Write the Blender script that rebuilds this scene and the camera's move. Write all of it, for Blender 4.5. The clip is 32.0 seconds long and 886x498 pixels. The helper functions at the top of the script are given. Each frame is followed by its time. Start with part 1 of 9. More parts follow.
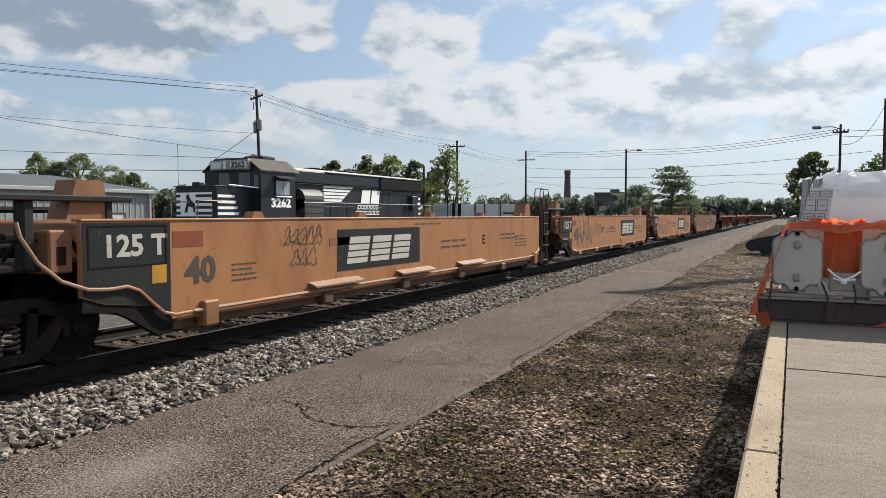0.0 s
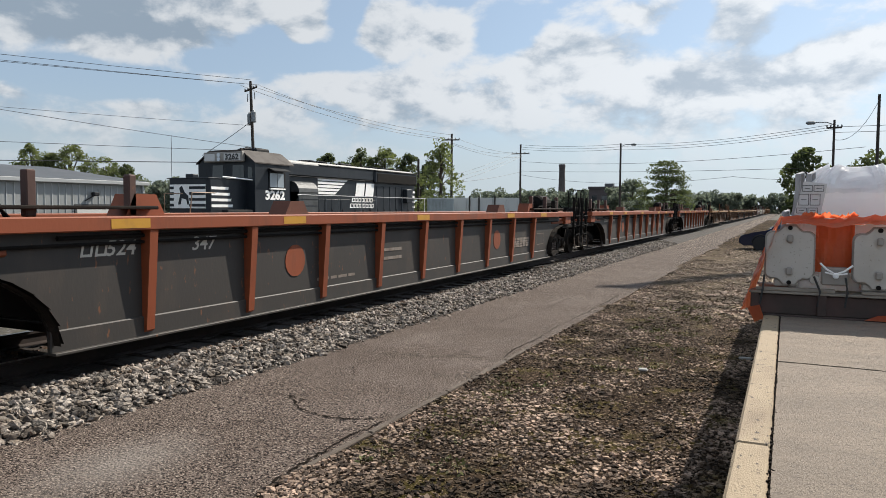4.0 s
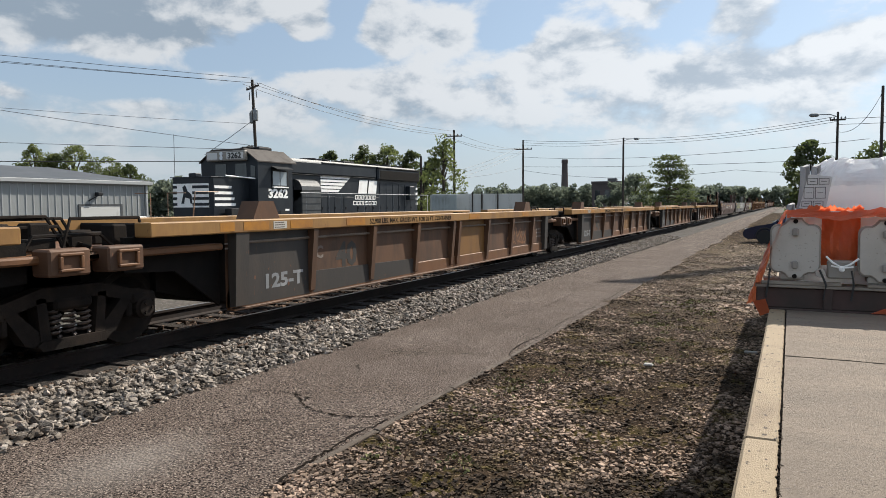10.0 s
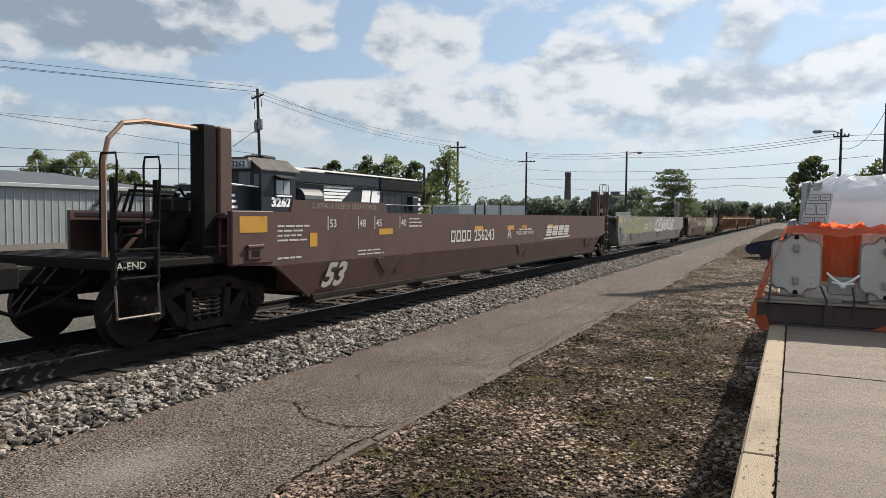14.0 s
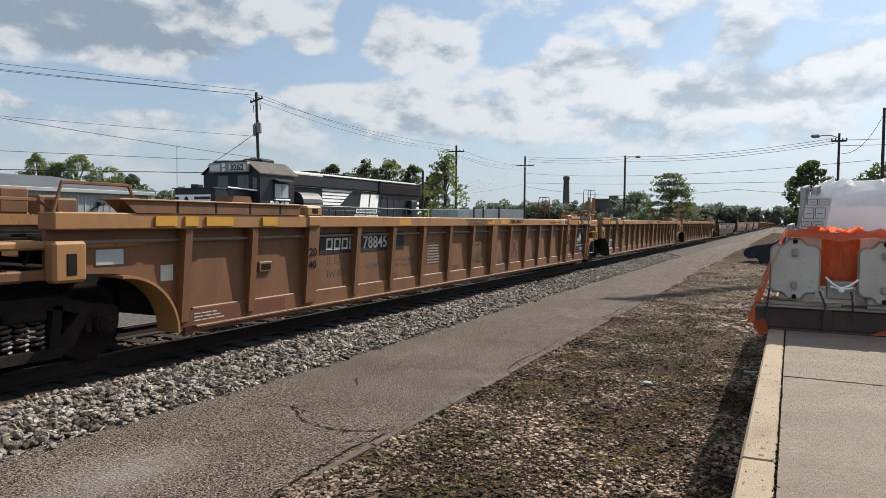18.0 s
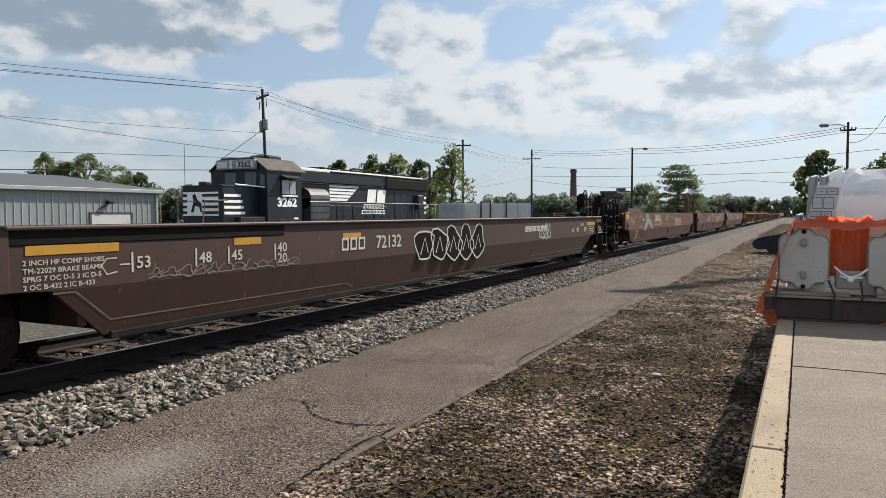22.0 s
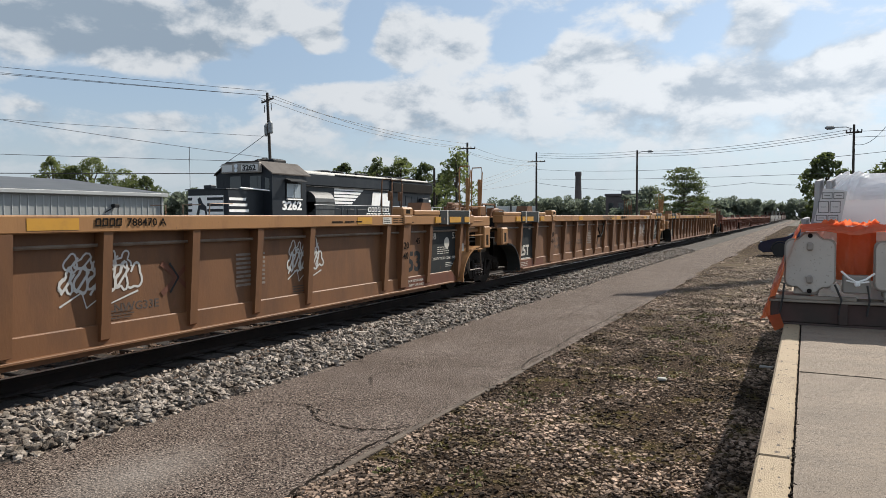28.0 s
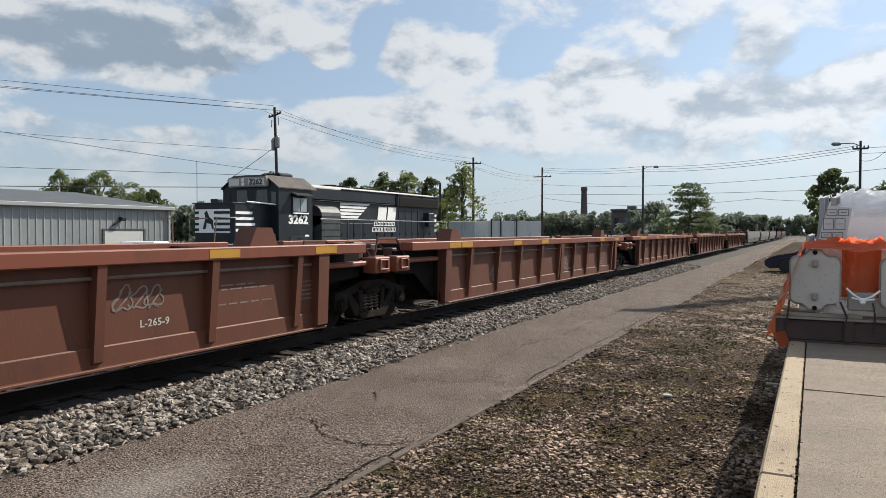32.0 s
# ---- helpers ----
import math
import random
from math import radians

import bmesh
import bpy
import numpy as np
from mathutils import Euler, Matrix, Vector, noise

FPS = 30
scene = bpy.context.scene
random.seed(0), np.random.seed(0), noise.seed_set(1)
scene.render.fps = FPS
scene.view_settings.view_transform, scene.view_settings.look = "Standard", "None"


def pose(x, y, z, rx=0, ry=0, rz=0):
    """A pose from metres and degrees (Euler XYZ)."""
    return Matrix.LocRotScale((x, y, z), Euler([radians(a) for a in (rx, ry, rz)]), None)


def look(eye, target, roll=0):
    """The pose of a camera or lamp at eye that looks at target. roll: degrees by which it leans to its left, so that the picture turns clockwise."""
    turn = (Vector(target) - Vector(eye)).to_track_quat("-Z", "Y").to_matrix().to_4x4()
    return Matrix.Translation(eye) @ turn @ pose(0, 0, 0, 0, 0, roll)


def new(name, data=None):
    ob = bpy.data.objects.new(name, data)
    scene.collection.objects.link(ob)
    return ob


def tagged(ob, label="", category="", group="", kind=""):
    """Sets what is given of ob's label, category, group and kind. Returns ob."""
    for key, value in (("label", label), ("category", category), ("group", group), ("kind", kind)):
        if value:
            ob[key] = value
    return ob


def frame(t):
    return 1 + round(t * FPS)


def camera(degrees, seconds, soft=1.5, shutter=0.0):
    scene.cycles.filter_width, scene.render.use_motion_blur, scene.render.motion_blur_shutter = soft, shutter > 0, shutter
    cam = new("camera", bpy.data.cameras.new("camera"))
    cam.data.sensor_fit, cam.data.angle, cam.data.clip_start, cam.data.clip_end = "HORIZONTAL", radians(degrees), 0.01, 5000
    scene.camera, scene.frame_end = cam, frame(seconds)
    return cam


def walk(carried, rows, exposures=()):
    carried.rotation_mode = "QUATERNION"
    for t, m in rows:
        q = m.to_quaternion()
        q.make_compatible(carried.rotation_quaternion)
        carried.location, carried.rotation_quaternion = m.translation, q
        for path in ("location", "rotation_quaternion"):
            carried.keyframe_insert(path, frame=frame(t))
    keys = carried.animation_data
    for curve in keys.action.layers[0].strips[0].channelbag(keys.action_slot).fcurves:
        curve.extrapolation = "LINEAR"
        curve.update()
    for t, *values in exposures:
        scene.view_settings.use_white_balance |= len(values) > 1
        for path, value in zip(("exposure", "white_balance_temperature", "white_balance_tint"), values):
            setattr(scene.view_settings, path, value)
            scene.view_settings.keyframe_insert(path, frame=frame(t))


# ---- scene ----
import functools
import itertools

EXPOSURE = 0.56
SUN_ENERGY = 4.8
SKY_STRENGTH = 0.105
CLOUD_SHIFT = (3.1, 1.7, 0.4)
CLOUD_EDGE = 0.50
CLOUD_LIGHT = (0.535, 0.562, 0.592, 1)
CLOUD_DARK = (0.235, 0.295, 0.365, 1)
VEIL = (0.29, 0.37, 0.468, 1)
HAZE = (0.37, 0.43, 0.475, 1)
# the clouds that stand over the yard: azimuth and elevation, half widths, weight (degrees)
CLOUDS = [(-51.7, 13.2, 8.7, 2.7, 0.34), (-42.1, 14.9, 4.5, 1.8, 0.26), (-45.0, 12.1, 2.2, 1.4, 0.124), (-36.1, 13.7, 2.1, 1.7, 0.26), (-29.8, 13.8, 3.2, 2.4, 0.32), (-25.2, 13.3, 2.1, 2.0, 0.24),
          (-41.4, 9.3, 4.0, 1.4, 0.105), (-33.8, 9.4, 4.2, 1.5, 0.124), (-29.4, 7.7, 6.2, 2.6, 0.124), (-23.5, 8.1, 3.3, 2.6, 0.136), (-38.1, 6.2, 5.6, 1.8, 0.093), (-47.2, 7.0, 2.4, 1.0, 0.112),
          (-56.4, 7.2, 1.5, 1.3, 0.136), (-53.3, 5.7, 4.7, 1.0, 0.081), (-16.3, 11.2, 5.7, 2.5, 0.26), (-10.0, 11.8, 3.2, 2.0, 0.136), (-3.7, 13.2, 2.6, 2.3, 0.2), (-4.0, 9.5, 7.5, 2.0, 0.28),
          (3.5, 10.3, 4.2, 2.2, 0.25), (-10.0, 14.3, 3.0, 0.9, 0.15), (-16.2, 7.6, 8.8, 2.6, 0.112), (-5.5, 6.5, 9.4, 1.8, 0.112), (-35.5, 11.3, 4.8, 1.1, -0.26), (-49.5, 8.7, 7.8, 1.2, -0.26),
          (-39.3, 12.7, 1.9, 1.7, -0.22), (-32.8, 15.0, 1.5, 2.4, -0.22), (-20.4, 13.5, 2.7, 2.5, -0.24), (-42.8, 10.7, 2.2, 0.9, -0.22), (-13.5, 13.7, 1.9, 1.0, -0.12), (-6.6, 14.2, 1.7, 1.3, -0.12),
          (-51.8, 9.8, 6.0, 0.7, -0.15)]
# thick grey bellies: the same five numbers
BELLIES = [(-52.1, 13.1, 9.1, 2.3, 0.84), (-4.4, 9.4, 7.3, 1.4, 0.5), (3.2, 9.2, 3.6, 1.6, 0.42), (-29.9, 12.9, 2.6, 1.2, 0.3), (-1.4, 11.9, 3.2, 1.5, 0.3), (-41.3, 14.5, 2.9, 0.9, 0.25),
           (-24.1, 6.8, 5.3, 1.7, 0.16), (-12.0, 6.6, 8.0, 1.7, 0.14)]

# ---- camera and its way ----
cam = camera(62.97, 32.0, soft=0.8)
walk(cam, [
    (0.0, pose(-0.000, -0.000, 1.919, 87.275, 0.000, 25.852)),
    (0.5, pose(0.003, 0.005, 1.915, 87.152, -0.129, 25.762)),
    (1.0, pose(-0.002, 0.003, 1.921, 87.082, -0.081, 25.437)),
    (1.5, pose(-0.003, 0.003, 1.921, 87.012, -0.173, 25.122)),
    (2.0, pose(-0.003, 0.009, 1.915, 87.088, -0.355, 25.415)),
    (2.5, pose(-0.002, 0.005, 1.918, 86.978, -0.390, 25.380)),
    (3.0, pose(0.000, 0.006, 1.917, 86.910, -0.373, 25.307)),
    (3.5, pose(0.003, 0.003, 1.912, 86.831, -0.322, 25.400)),
    (5.5, pose(-0.007, 0.007, 1.913, 86.672, -0.244, 25.402)),
    (6.0, pose(-0.005, 0.007, 1.915, 86.700, -0.290, 25.478)),
    (6.5, pose(-0.007, 0.002, 1.911, 86.583, -0.157, 25.556)),
    (7.0, pose(-0.007, 0.007, 1.919, 86.420, -0.010, 25.267)),
    (7.5, pose(-0.008, 0.005, 1.916, 86.675, -0.149, 25.350)),
    (8.0, pose(-0.007, 0.012, 1.917, 86.751, -0.200, 25.416)),
    (8.5, pose(-0.009, 0.006, 1.913, 86.651, -0.144, 25.413)),
    (9.0, pose(-0.004, 0.005, 1.912, 86.604, 0.025, 25.567)),
    (9.5, pose(-0.005, 0.005, 1.916, 86.256, 0.275, 25.620)),
    (10.0, pose(-0.007, 0.008, 1.916, 86.476, 0.308, 25.643)),
    (10.5, pose(-0.004, 0.012, 1.917, 86.481, 0.071, 25.575)),
    (11.0, pose(-0.003, 0.005, 1.913, 86.524, 0.000, 25.575)),
    (11.5, pose(-0.001, 0.007, 1.914, 86.627, -0.117, 25.687)),
    (12.0, pose(-0.006, 0.010, 1.915, 86.805, 0.007, 25.720)),
    (12.5, pose(-0.007, 0.005, 1.920, 87.057, -0.262, 25.827)),
    (13.0, pose(0.000, 0.001, 1.917, 87.203, -0.425, 25.925)),
    (13.5, pose(-0.000, 0.009, 1.916, 87.215, -0.487, 25.881)),
    (14.0, pose(0.004, 0.002, 1.916, 87.345, -0.497, 25.861)),
    (14.5, pose(-0.000, 0.009, 1.915, 87.288, -0.329, 25.653)),
    (16.5, pose(-0.000, 0.003, 1.917, 87.462, -0.466, 25.741)),
    (17.0, pose(-0.004, 0.004, 1.921, 87.388, -0.321, 25.591)),
    (17.5, pose(-0.003, 0.006, 1.920, 87.600, -0.576, 25.600)),
    (18.0, pose(0.001, 0.009, 1.916, 87.647, -0.573, 25.747)),
    (18.5, pose(0.001, 0.000, 1.917, 87.458, -0.399, 25.840)),
    (19.0, pose(0.000, 0.006, 1.919, 87.390, -0.224, 25.750)),
    (19.5, pose(-0.000, 0.005, 1.920, 87.407, -0.282, 25.830)),
    (20.0, pose(-0.000, 0.000, 1.916, 87.261, -0.381, 25.954)),
    (20.5, pose(-0.002, 0.004, 1.917, 87.313, -0.332, 26.047)),
    (21.0, pose(0.006, -0.002, 1.926, 87.300, -0.075, 26.176)),
    (21.5, pose(0.002, 0.004, 1.928, 87.047, 0.184, 26.088)),
    (22.0, pose(0.005, -0.007, 1.914, 87.208, 0.107, 26.314)),
    (22.5, pose(0.003, 0.005, 1.916, 87.262, -0.442, 26.457)),
    (23.0, pose(0.002, 0.013, 1.911, 87.306, -0.710, 26.212)),
    (23.5, pose(-0.000, 0.007, 1.919, 86.930, -0.967, 26.011)),
    (24.0, pose(-0.006, 0.009, 1.923, 87.252, -0.966, 26.278)),
    (24.5, pose(-0.003, 0.003, 1.922, 87.516, -0.696, 26.478)),
    (25.0, pose(0.001, 0.006, 1.919, 87.586, -0.896, 26.396)),
    (25.5, pose(0.003, 0.002, 1.923, 87.175, -0.360, 26.483)),
    (27.5, pose(0.007, 0.000, 1.915, 87.033, -0.005, 26.732)),
    (28.0, pose(0.003, 0.002, 1.925, 87.436, 0.182, 26.686)),
    (28.5, pose(0.008, 0.002, 1.928, 87.969, -0.192, 26.704)),
    (29.0, pose(0.006, -0.000, 1.923, 88.133, -0.501, 26.590)),
    (29.5, pose(0.007, -0.009, 1.927, 88.232, -0.516, 26.551)),
    (30.0, pose(0.011, -0.005, 1.922, 87.961, -0.263, 26.445)),
    (30.5, pose(0.006, -0.009, 1.933, 88.019, 0.227, 26.888)),
    (31.0, pose(0.016, -0.003, 1.929, 88.262, 0.285, 27.305)),
    (31.5, pose(0.008, -0.004, 1.929, 88.268, -0.005, 27.093)),
    (32.0, pose(0.016, -0.008, 1.931, 88.580, -0.068, 27.144)),
], exposures=[(0, EXPOSURE), (32, EXPOSURE)])

# ---- world, sun ----
SUN_AZ = radians(22.5)      # to the right of +y
SUN_EL = radians(42)
world = bpy.data.worlds.new("world")
scene.world = world
world.use_nodes = True
wn, wl = world.node_tree.nodes, world.node_tree.links
wn.clear()


def wnode(kind, **kw):
    n = wn.new(kind)
    for k, v in kw.items():
        if k == "op":
            n.operation = v
        else:
            n.inputs[int(k[1:])].default_value = v
    return n


def build_sky():
    sky = wn.new("ShaderNodeTexSky")
    sky.sky_type = "NISHITA"
    sky.sun_disc = False
    sky.sun_elevation = SUN_EL
    sky.sun_rotation = SUN_AZ
    sky.air_density, sky.dust_density, sky.ozone_density = 1.0, 0.6, 1.5
    tc = wn.new("ShaderNodeTexCoord")
    sep = wn.new("ShaderNodeSeparateXYZ")
    wl.new(tc.outputs["Generated"], sep.inputs[0])
    # heaped clouds: noise over the direction, a little flattened
    flat = wn.new("ShaderNodeVectorMath")
    flat.operation = "MULTIPLY"
    flat.inputs[1].default_value = (1, 1, 1.75)
    wl.new(tc.outputs["Generated"], flat.inputs[0])
    offs = wn.new("ShaderNodeVectorMath")
    offs.operation = "ADD"
    offs.inputs[1].default_value = CLOUD_SHIFT
    wl.new(flat.outputs[0], offs.inputs[0])

    def cloud_noise(source, scale, detail, rough):
        n = wn.new("ShaderNodeTexNoise")
        n.inputs["Scale"].default_value = scale
        n.inputs["Detail"].default_value = detail
        n.inputs["Roughness"].default_value = rough
        n.inputs["Distortion"].default_value = 0.15
        wl.new(source, n.inputs["Vector"])
        return n.outputs[0]

    def ramp(source, lo, hi, a=0.0, b=1.0):
        r = wn.new("ShaderNodeMapRange")
        r.interpolation_type = "SMOOTHSTEP"
        r.inputs[1].default_value, r.inputs[2].default_value = lo, hi
        r.inputs[3].default_value, r.inputs[4].default_value = a, b
        wl.new(source, r.inputs[0])
        return r.outputs[0]

    def both(op, a, b):
        m = wn.new("ShaderNodeMath")
        m.operation = op
        for i, q in enumerate((a, b)):
            if isinstance(q, float):
                m.inputs[i].default_value = q
            else:
                wl.new(q, m.inputs[i])
        return m.outputs[0]

    dens = cloud_noise(offs.outputs[0], 10.0, 11, 0.58)
    wide = cloud_noise(offs.outputs[0], 1.7, 3, 0.5)
    dens = both("ADD", dens, both("MULTIPLY", both("SUBTRACT", wide, 0.5), 0.25))
    ang = wn.new("ShaderNodeCombineXYZ")
    wl.new(both("MULTIPLY", both("ARCTAN2", sep.outputs[0], sep.outputs[1]), 57.296), ang.inputs[0])
    wl.new(both("MULTIPLY", both("ARCSINE", sep.outputs[2], 0.0), 57.296), ang.inputs[1])

    def lump(az, el, w, h, k):
        sub = wn.new("ShaderNodeVectorMath")
        sub.operation = "SUBTRACT"
        sub.inputs[1].default_value = (az, el, 0)
        wl.new(ang.outputs[0], sub.inputs[0])
        mul = wn.new("ShaderNodeVectorMath")
        mul.operation = "MULTIPLY"
        mul.inputs[1].default_value = (1 / w, 1 / h, 0)
        wl.new(sub.outputs[0], mul.inputs[0])
        lng = wn.new("ShaderNodeVectorMath")
        lng.operation = "LENGTH"
        wl.new(mul.outputs[0], lng.inputs[0])
        return ramp(lng.outputs["Value"], 0.3, 1.3, k, 0.0)

    heaps = functools.reduce(lambda a, b: both("ADD", a, b), [lump(*c) for c in CLOUDS])
    thick = functools.reduce(lambda a, b: both("ADD", a, b), [lump(*c) for c in BELLIES])
    dens = both("ADD", dens, heaps)
    # the same field a little nearer the sun: rims that face it are bright
    tow = wn.new("ShaderNodeVectorMath")
    tow.operation = "ADD"
    tow.inputs[1].default_value = (0.012, 0.014, 0.042)
    wl.new(offs.outputs[0], tow.inputs[0])
    dens2 = both("ADD", cloud_noise(tow.outputs[0], 10.0, 11, 0.58), both("MULTIPLY", both("SUBTRACT", wide, 0.5), 0.25))
    dens2 = both("ADD", dens2, heaps)
    cover = ramp(dens, CLOUD_EDGE - 0.06, CLOUD_EDGE + 0.15)
    # sides turned from the sun and thick bellies are grey
    turned = both("MULTIPLY", both("SUBTRACT", dens2, dens), 4.0)
    belly = both("MULTIPLY", ramp(dens, CLOUD_EDGE + 0.15, CLOUD_EDGE + 0.45), 0.12)
    shade = ramp(both("ADD", both("ADD", turned, thick), both("ADD", belly, 0.20)), 0.0, 1.0)
    near_sun = ramp(both("ARCTAN2", sep.outputs[0], sep.outputs[1]), -0.85, 0.25)
    shade = both("MULTIPLY", shade, both("SUBTRACT", 1.0, both("MULTIPLY", near_sun, 0.3)))
    ccol = wn.new("ShaderNodeMix")
    ccol.data_type = "RGBA"
    ccol.inputs[6].default_value = CLOUD_LIGHT
    ccol.inputs[7].default_value = CLOUD_DARK
    wl.new(shade, ccol.inputs[0])
    scaled = wn.new("ShaderNodeVectorMath")
    scaled.operation = "SCALE"
    scaled.inputs[3].default_value = SKY_STRENGTH
    wl.new(sky.outputs[0], scaled.inputs[0])
    # thin veil: lifts the blue towards white
    veil = wn.new("ShaderNodeMix")
    veil.data_type = "RGBA"
    veil.inputs[0].default_value = 0.68
    veil.inputs[7].default_value = VEIL
    wl.new(scaled.outputs[0], veil.inputs[6])
    mix = wn.new("ShaderNodeMix")
    mix.data_type = "RGBA"
    wl.new(cover, mix.inputs[0])
    wl.new(veil.outputs[2], mix.inputs[6])
    wl.new(ccol.outputs[2], mix.inputs[7])
    # haze near the horizon
    hz = wn.new("ShaderNodeMapRange")
    hz.interpolation_type = "SMOOTHSTEP"
    hz.inputs[1].default_value, hz.inputs[2].default_value = 0.0, 0.16
    hz.inputs[3].default_value, hz.inputs[4].default_value = 0.85, 0.0
    wl.new(sep.outputs[2], hz.inputs[0])
    haze = wn.new("ShaderNodeMix")
    haze.data_type = "RGBA"
    haze.inputs[7].default_value = HAZE
    wl.new(hz.outputs[0], haze.inputs[0])
    wl.new(mix.outputs[2], haze.inputs[6])
    bg = wn.new("ShaderNodeBackground")
    wl.new(both("ADD", both("MULTIPLY", near_sun, 0.28), 0.86), bg.inputs[1])
    wl.new(haze.outputs[2], bg.inputs[0])
    out = wn.new("ShaderNodeOutputWorld")
    wl.new(bg.outputs[0], out.inputs[0])


build_sky()
sun = new("sun", bpy.data.lights.new("sun", "SUN"))
sun.data.energy, sun.data.angle, sun.data.color = SUN_ENERGY, radians(0.6), (1.0, 0.93, 0.82)
sun_from = Vector((math.sin(SUN_AZ) * math.cos(SUN_EL), math.cos(SUN_AZ) * math.cos(SUN_EL), math.sin(SUN_EL)))
sun.matrix_world = look(sun_from * 200, (0, 0, 0))


# ---- materials ----
def material(name, base, rough=0.6, metal=0.0, second=None, mix_scale=3.0, mix_lo=0.45, mix_hi=0.65, third=None,
             third_scale=14.0, third_lo=0.6, third_hi=0.7, bump=0.0, bump_scale=60.0, vary=0.0, island=0.0, stretch=(1, 1, 1), spec=0.5,
             detail=6.0, world_coords=False, fleck=None):
    """Procedural surface: a base, large patches of a second colour, small flecks of a third, fine relief."""
    m = bpy.data.materials.new(name)
    m.use_nodes = True
    n, l = m.node_tree.nodes, m.node_tree.links
    b = n["Principled BSDF"]
    b.inputs["Roughness"].default_value, b.inputs["Metallic"].default_value = rough, metal
    b.inputs["Specular IOR Level"].default_value = spec
    tc = n.new("ShaderNodeTexCoord")
    mp = n.new("ShaderNodeMapping")
    mp.inputs["Scale"].default_value = stretch
    if world_coords:
        geo = n.new("ShaderNodeNewGeometry")
        l.new(geo.outputs["Position"], mp.inputs[0])
    else:
        info = n.new("ShaderNodeObjectInfo")
        sc = n.new("ShaderNodeVectorMath")
        sc.operation = "SCALE"
        sc.inputs[0].default_value = (13.0, 7.0, 5.0)
        l.new(info.outputs["Random"], sc.inputs[3])
        l.new(sc.outputs[0], mp.inputs["Location"])
        l.new(tc.outputs["Object"], mp.inputs[0])
    col = None
    cur = n.new("ShaderNodeRGB")
    cur.outputs[0].default_value = (*base, 1)
    col = cur.outputs[0]

    def patch(col, colour, scale, lo, hi):
        t = n.new("ShaderNodeTexNoise")
        t.inputs["Scale"].default_value, t.inputs["Detail"].default_value, t.inputs["Roughness"].default_value = scale, detail, 0.62
        l.new(mp.outputs[0], t.inputs["Vector"])
        r = n.new("ShaderNodeMapRange")
        r.inputs[1].default_value, r.inputs[2].default_value = lo, hi
        l.new(t.outputs[0], r.inputs[0])
        x = n.new("ShaderNodeMix")
        x.data_type = "RGBA"
        x.inputs[7].default_value = (*colour, 1)
        l.new(r.outputs[0], x.inputs[0])
        l.new(col, x.inputs[6])
        return x.outputs[2]

    if second:
        col = patch(col, second, mix_scale, mix_lo, mix_hi)
    if third:
        col = patch(col, third, third_scale, third_lo, third_hi)
    if fleck:
        col = patch(col, *fleck)
    if vary or island:
        h = n.new("ShaderNodeHueSaturation")
        r = n.new("ShaderNodeMapRange")
        a = island or vary
        r.inputs[3].default_value, r.inputs[4].default_value = 1 - a, 1 + a
        if island:
            g = n.new("ShaderNodeNewGeometry")
            l.new(g.outputs["Random Per Island"], r.inputs[0])
        else:
            o = n.new("ShaderNodeObjectInfo")
            l.new(o.outputs["Random"], r.inputs[0])
        l.new(r.outputs[0], h.inputs["Value"])
        l.new(col, h.inputs["Color"])
        col = h.outputs[0]
    l.new(col, b.inputs["Base Color"])
    if bump:
        t = n.new("ShaderNodeTexNoise")
        t.inputs["Scale"].default_value, t.inputs["Detail"].default_value = bump_scale, 5
        l.new(mp.outputs[0], t.inputs["Vector"])
        bp = n.new("ShaderNodeBump")
        bp.inputs["Strength"].default_value, bp.inputs["Distance"].default_value = bump, 0.02
        l.new(t.outputs[0], bp.inputs["Height"])
        l.new(bp.outputs[0], b.inputs["Normal"])
    return m


def translucent(m, share, colour):
    """Lets part of the light through a thin sheet."""
    n, l = m.node_tree.nodes, m.node_tree.links
    t = n.new("ShaderNodeBsdfTranslucent")
    t.inputs[0].default_value = (*colour, 1)
    x = n.new("ShaderNodeMixShader")
    x.inputs[0].default_value = share
    l.new(n["Principled BSDF"].outputs[0], x.inputs[1])
    l.new(t.outputs[0], x.inputs[2])
    l.new(x.outputs[0], n["Material Output"].inputs[0])
    return m


def paint(name, base, dirt=(0.07, 0.05, 0.04), rough=0.55, lo=0.5, hi=0.8, rust=(0.14, 0.06, 0.03), spec=0.35):
    """Weathered rolling-stock paint: dust in upright streaks and small rust flecks."""
    return material(name, base, rough, 0.0, dirt, 1.4, lo, hi, rust, 9.0, 0.64, 0.70, 0.07, 24, stretch=(1, 1.6, 0.6), spec=spec)


M = {}
M["asphalt"] = material("asphalt", (0.101, 0.075, 0.061), 0.92, 0, (0.150, 0.117, 0.099), 0.9, 0.42, 0.66, (0.010, 0.007, 0.006), 48, 0.495, 0.535, 1.0, 42, world_coords=True, detail=3.0, fleck=((0.31, 0.255, 0.212), 62, 0.57, 0.61), spec=0.15)


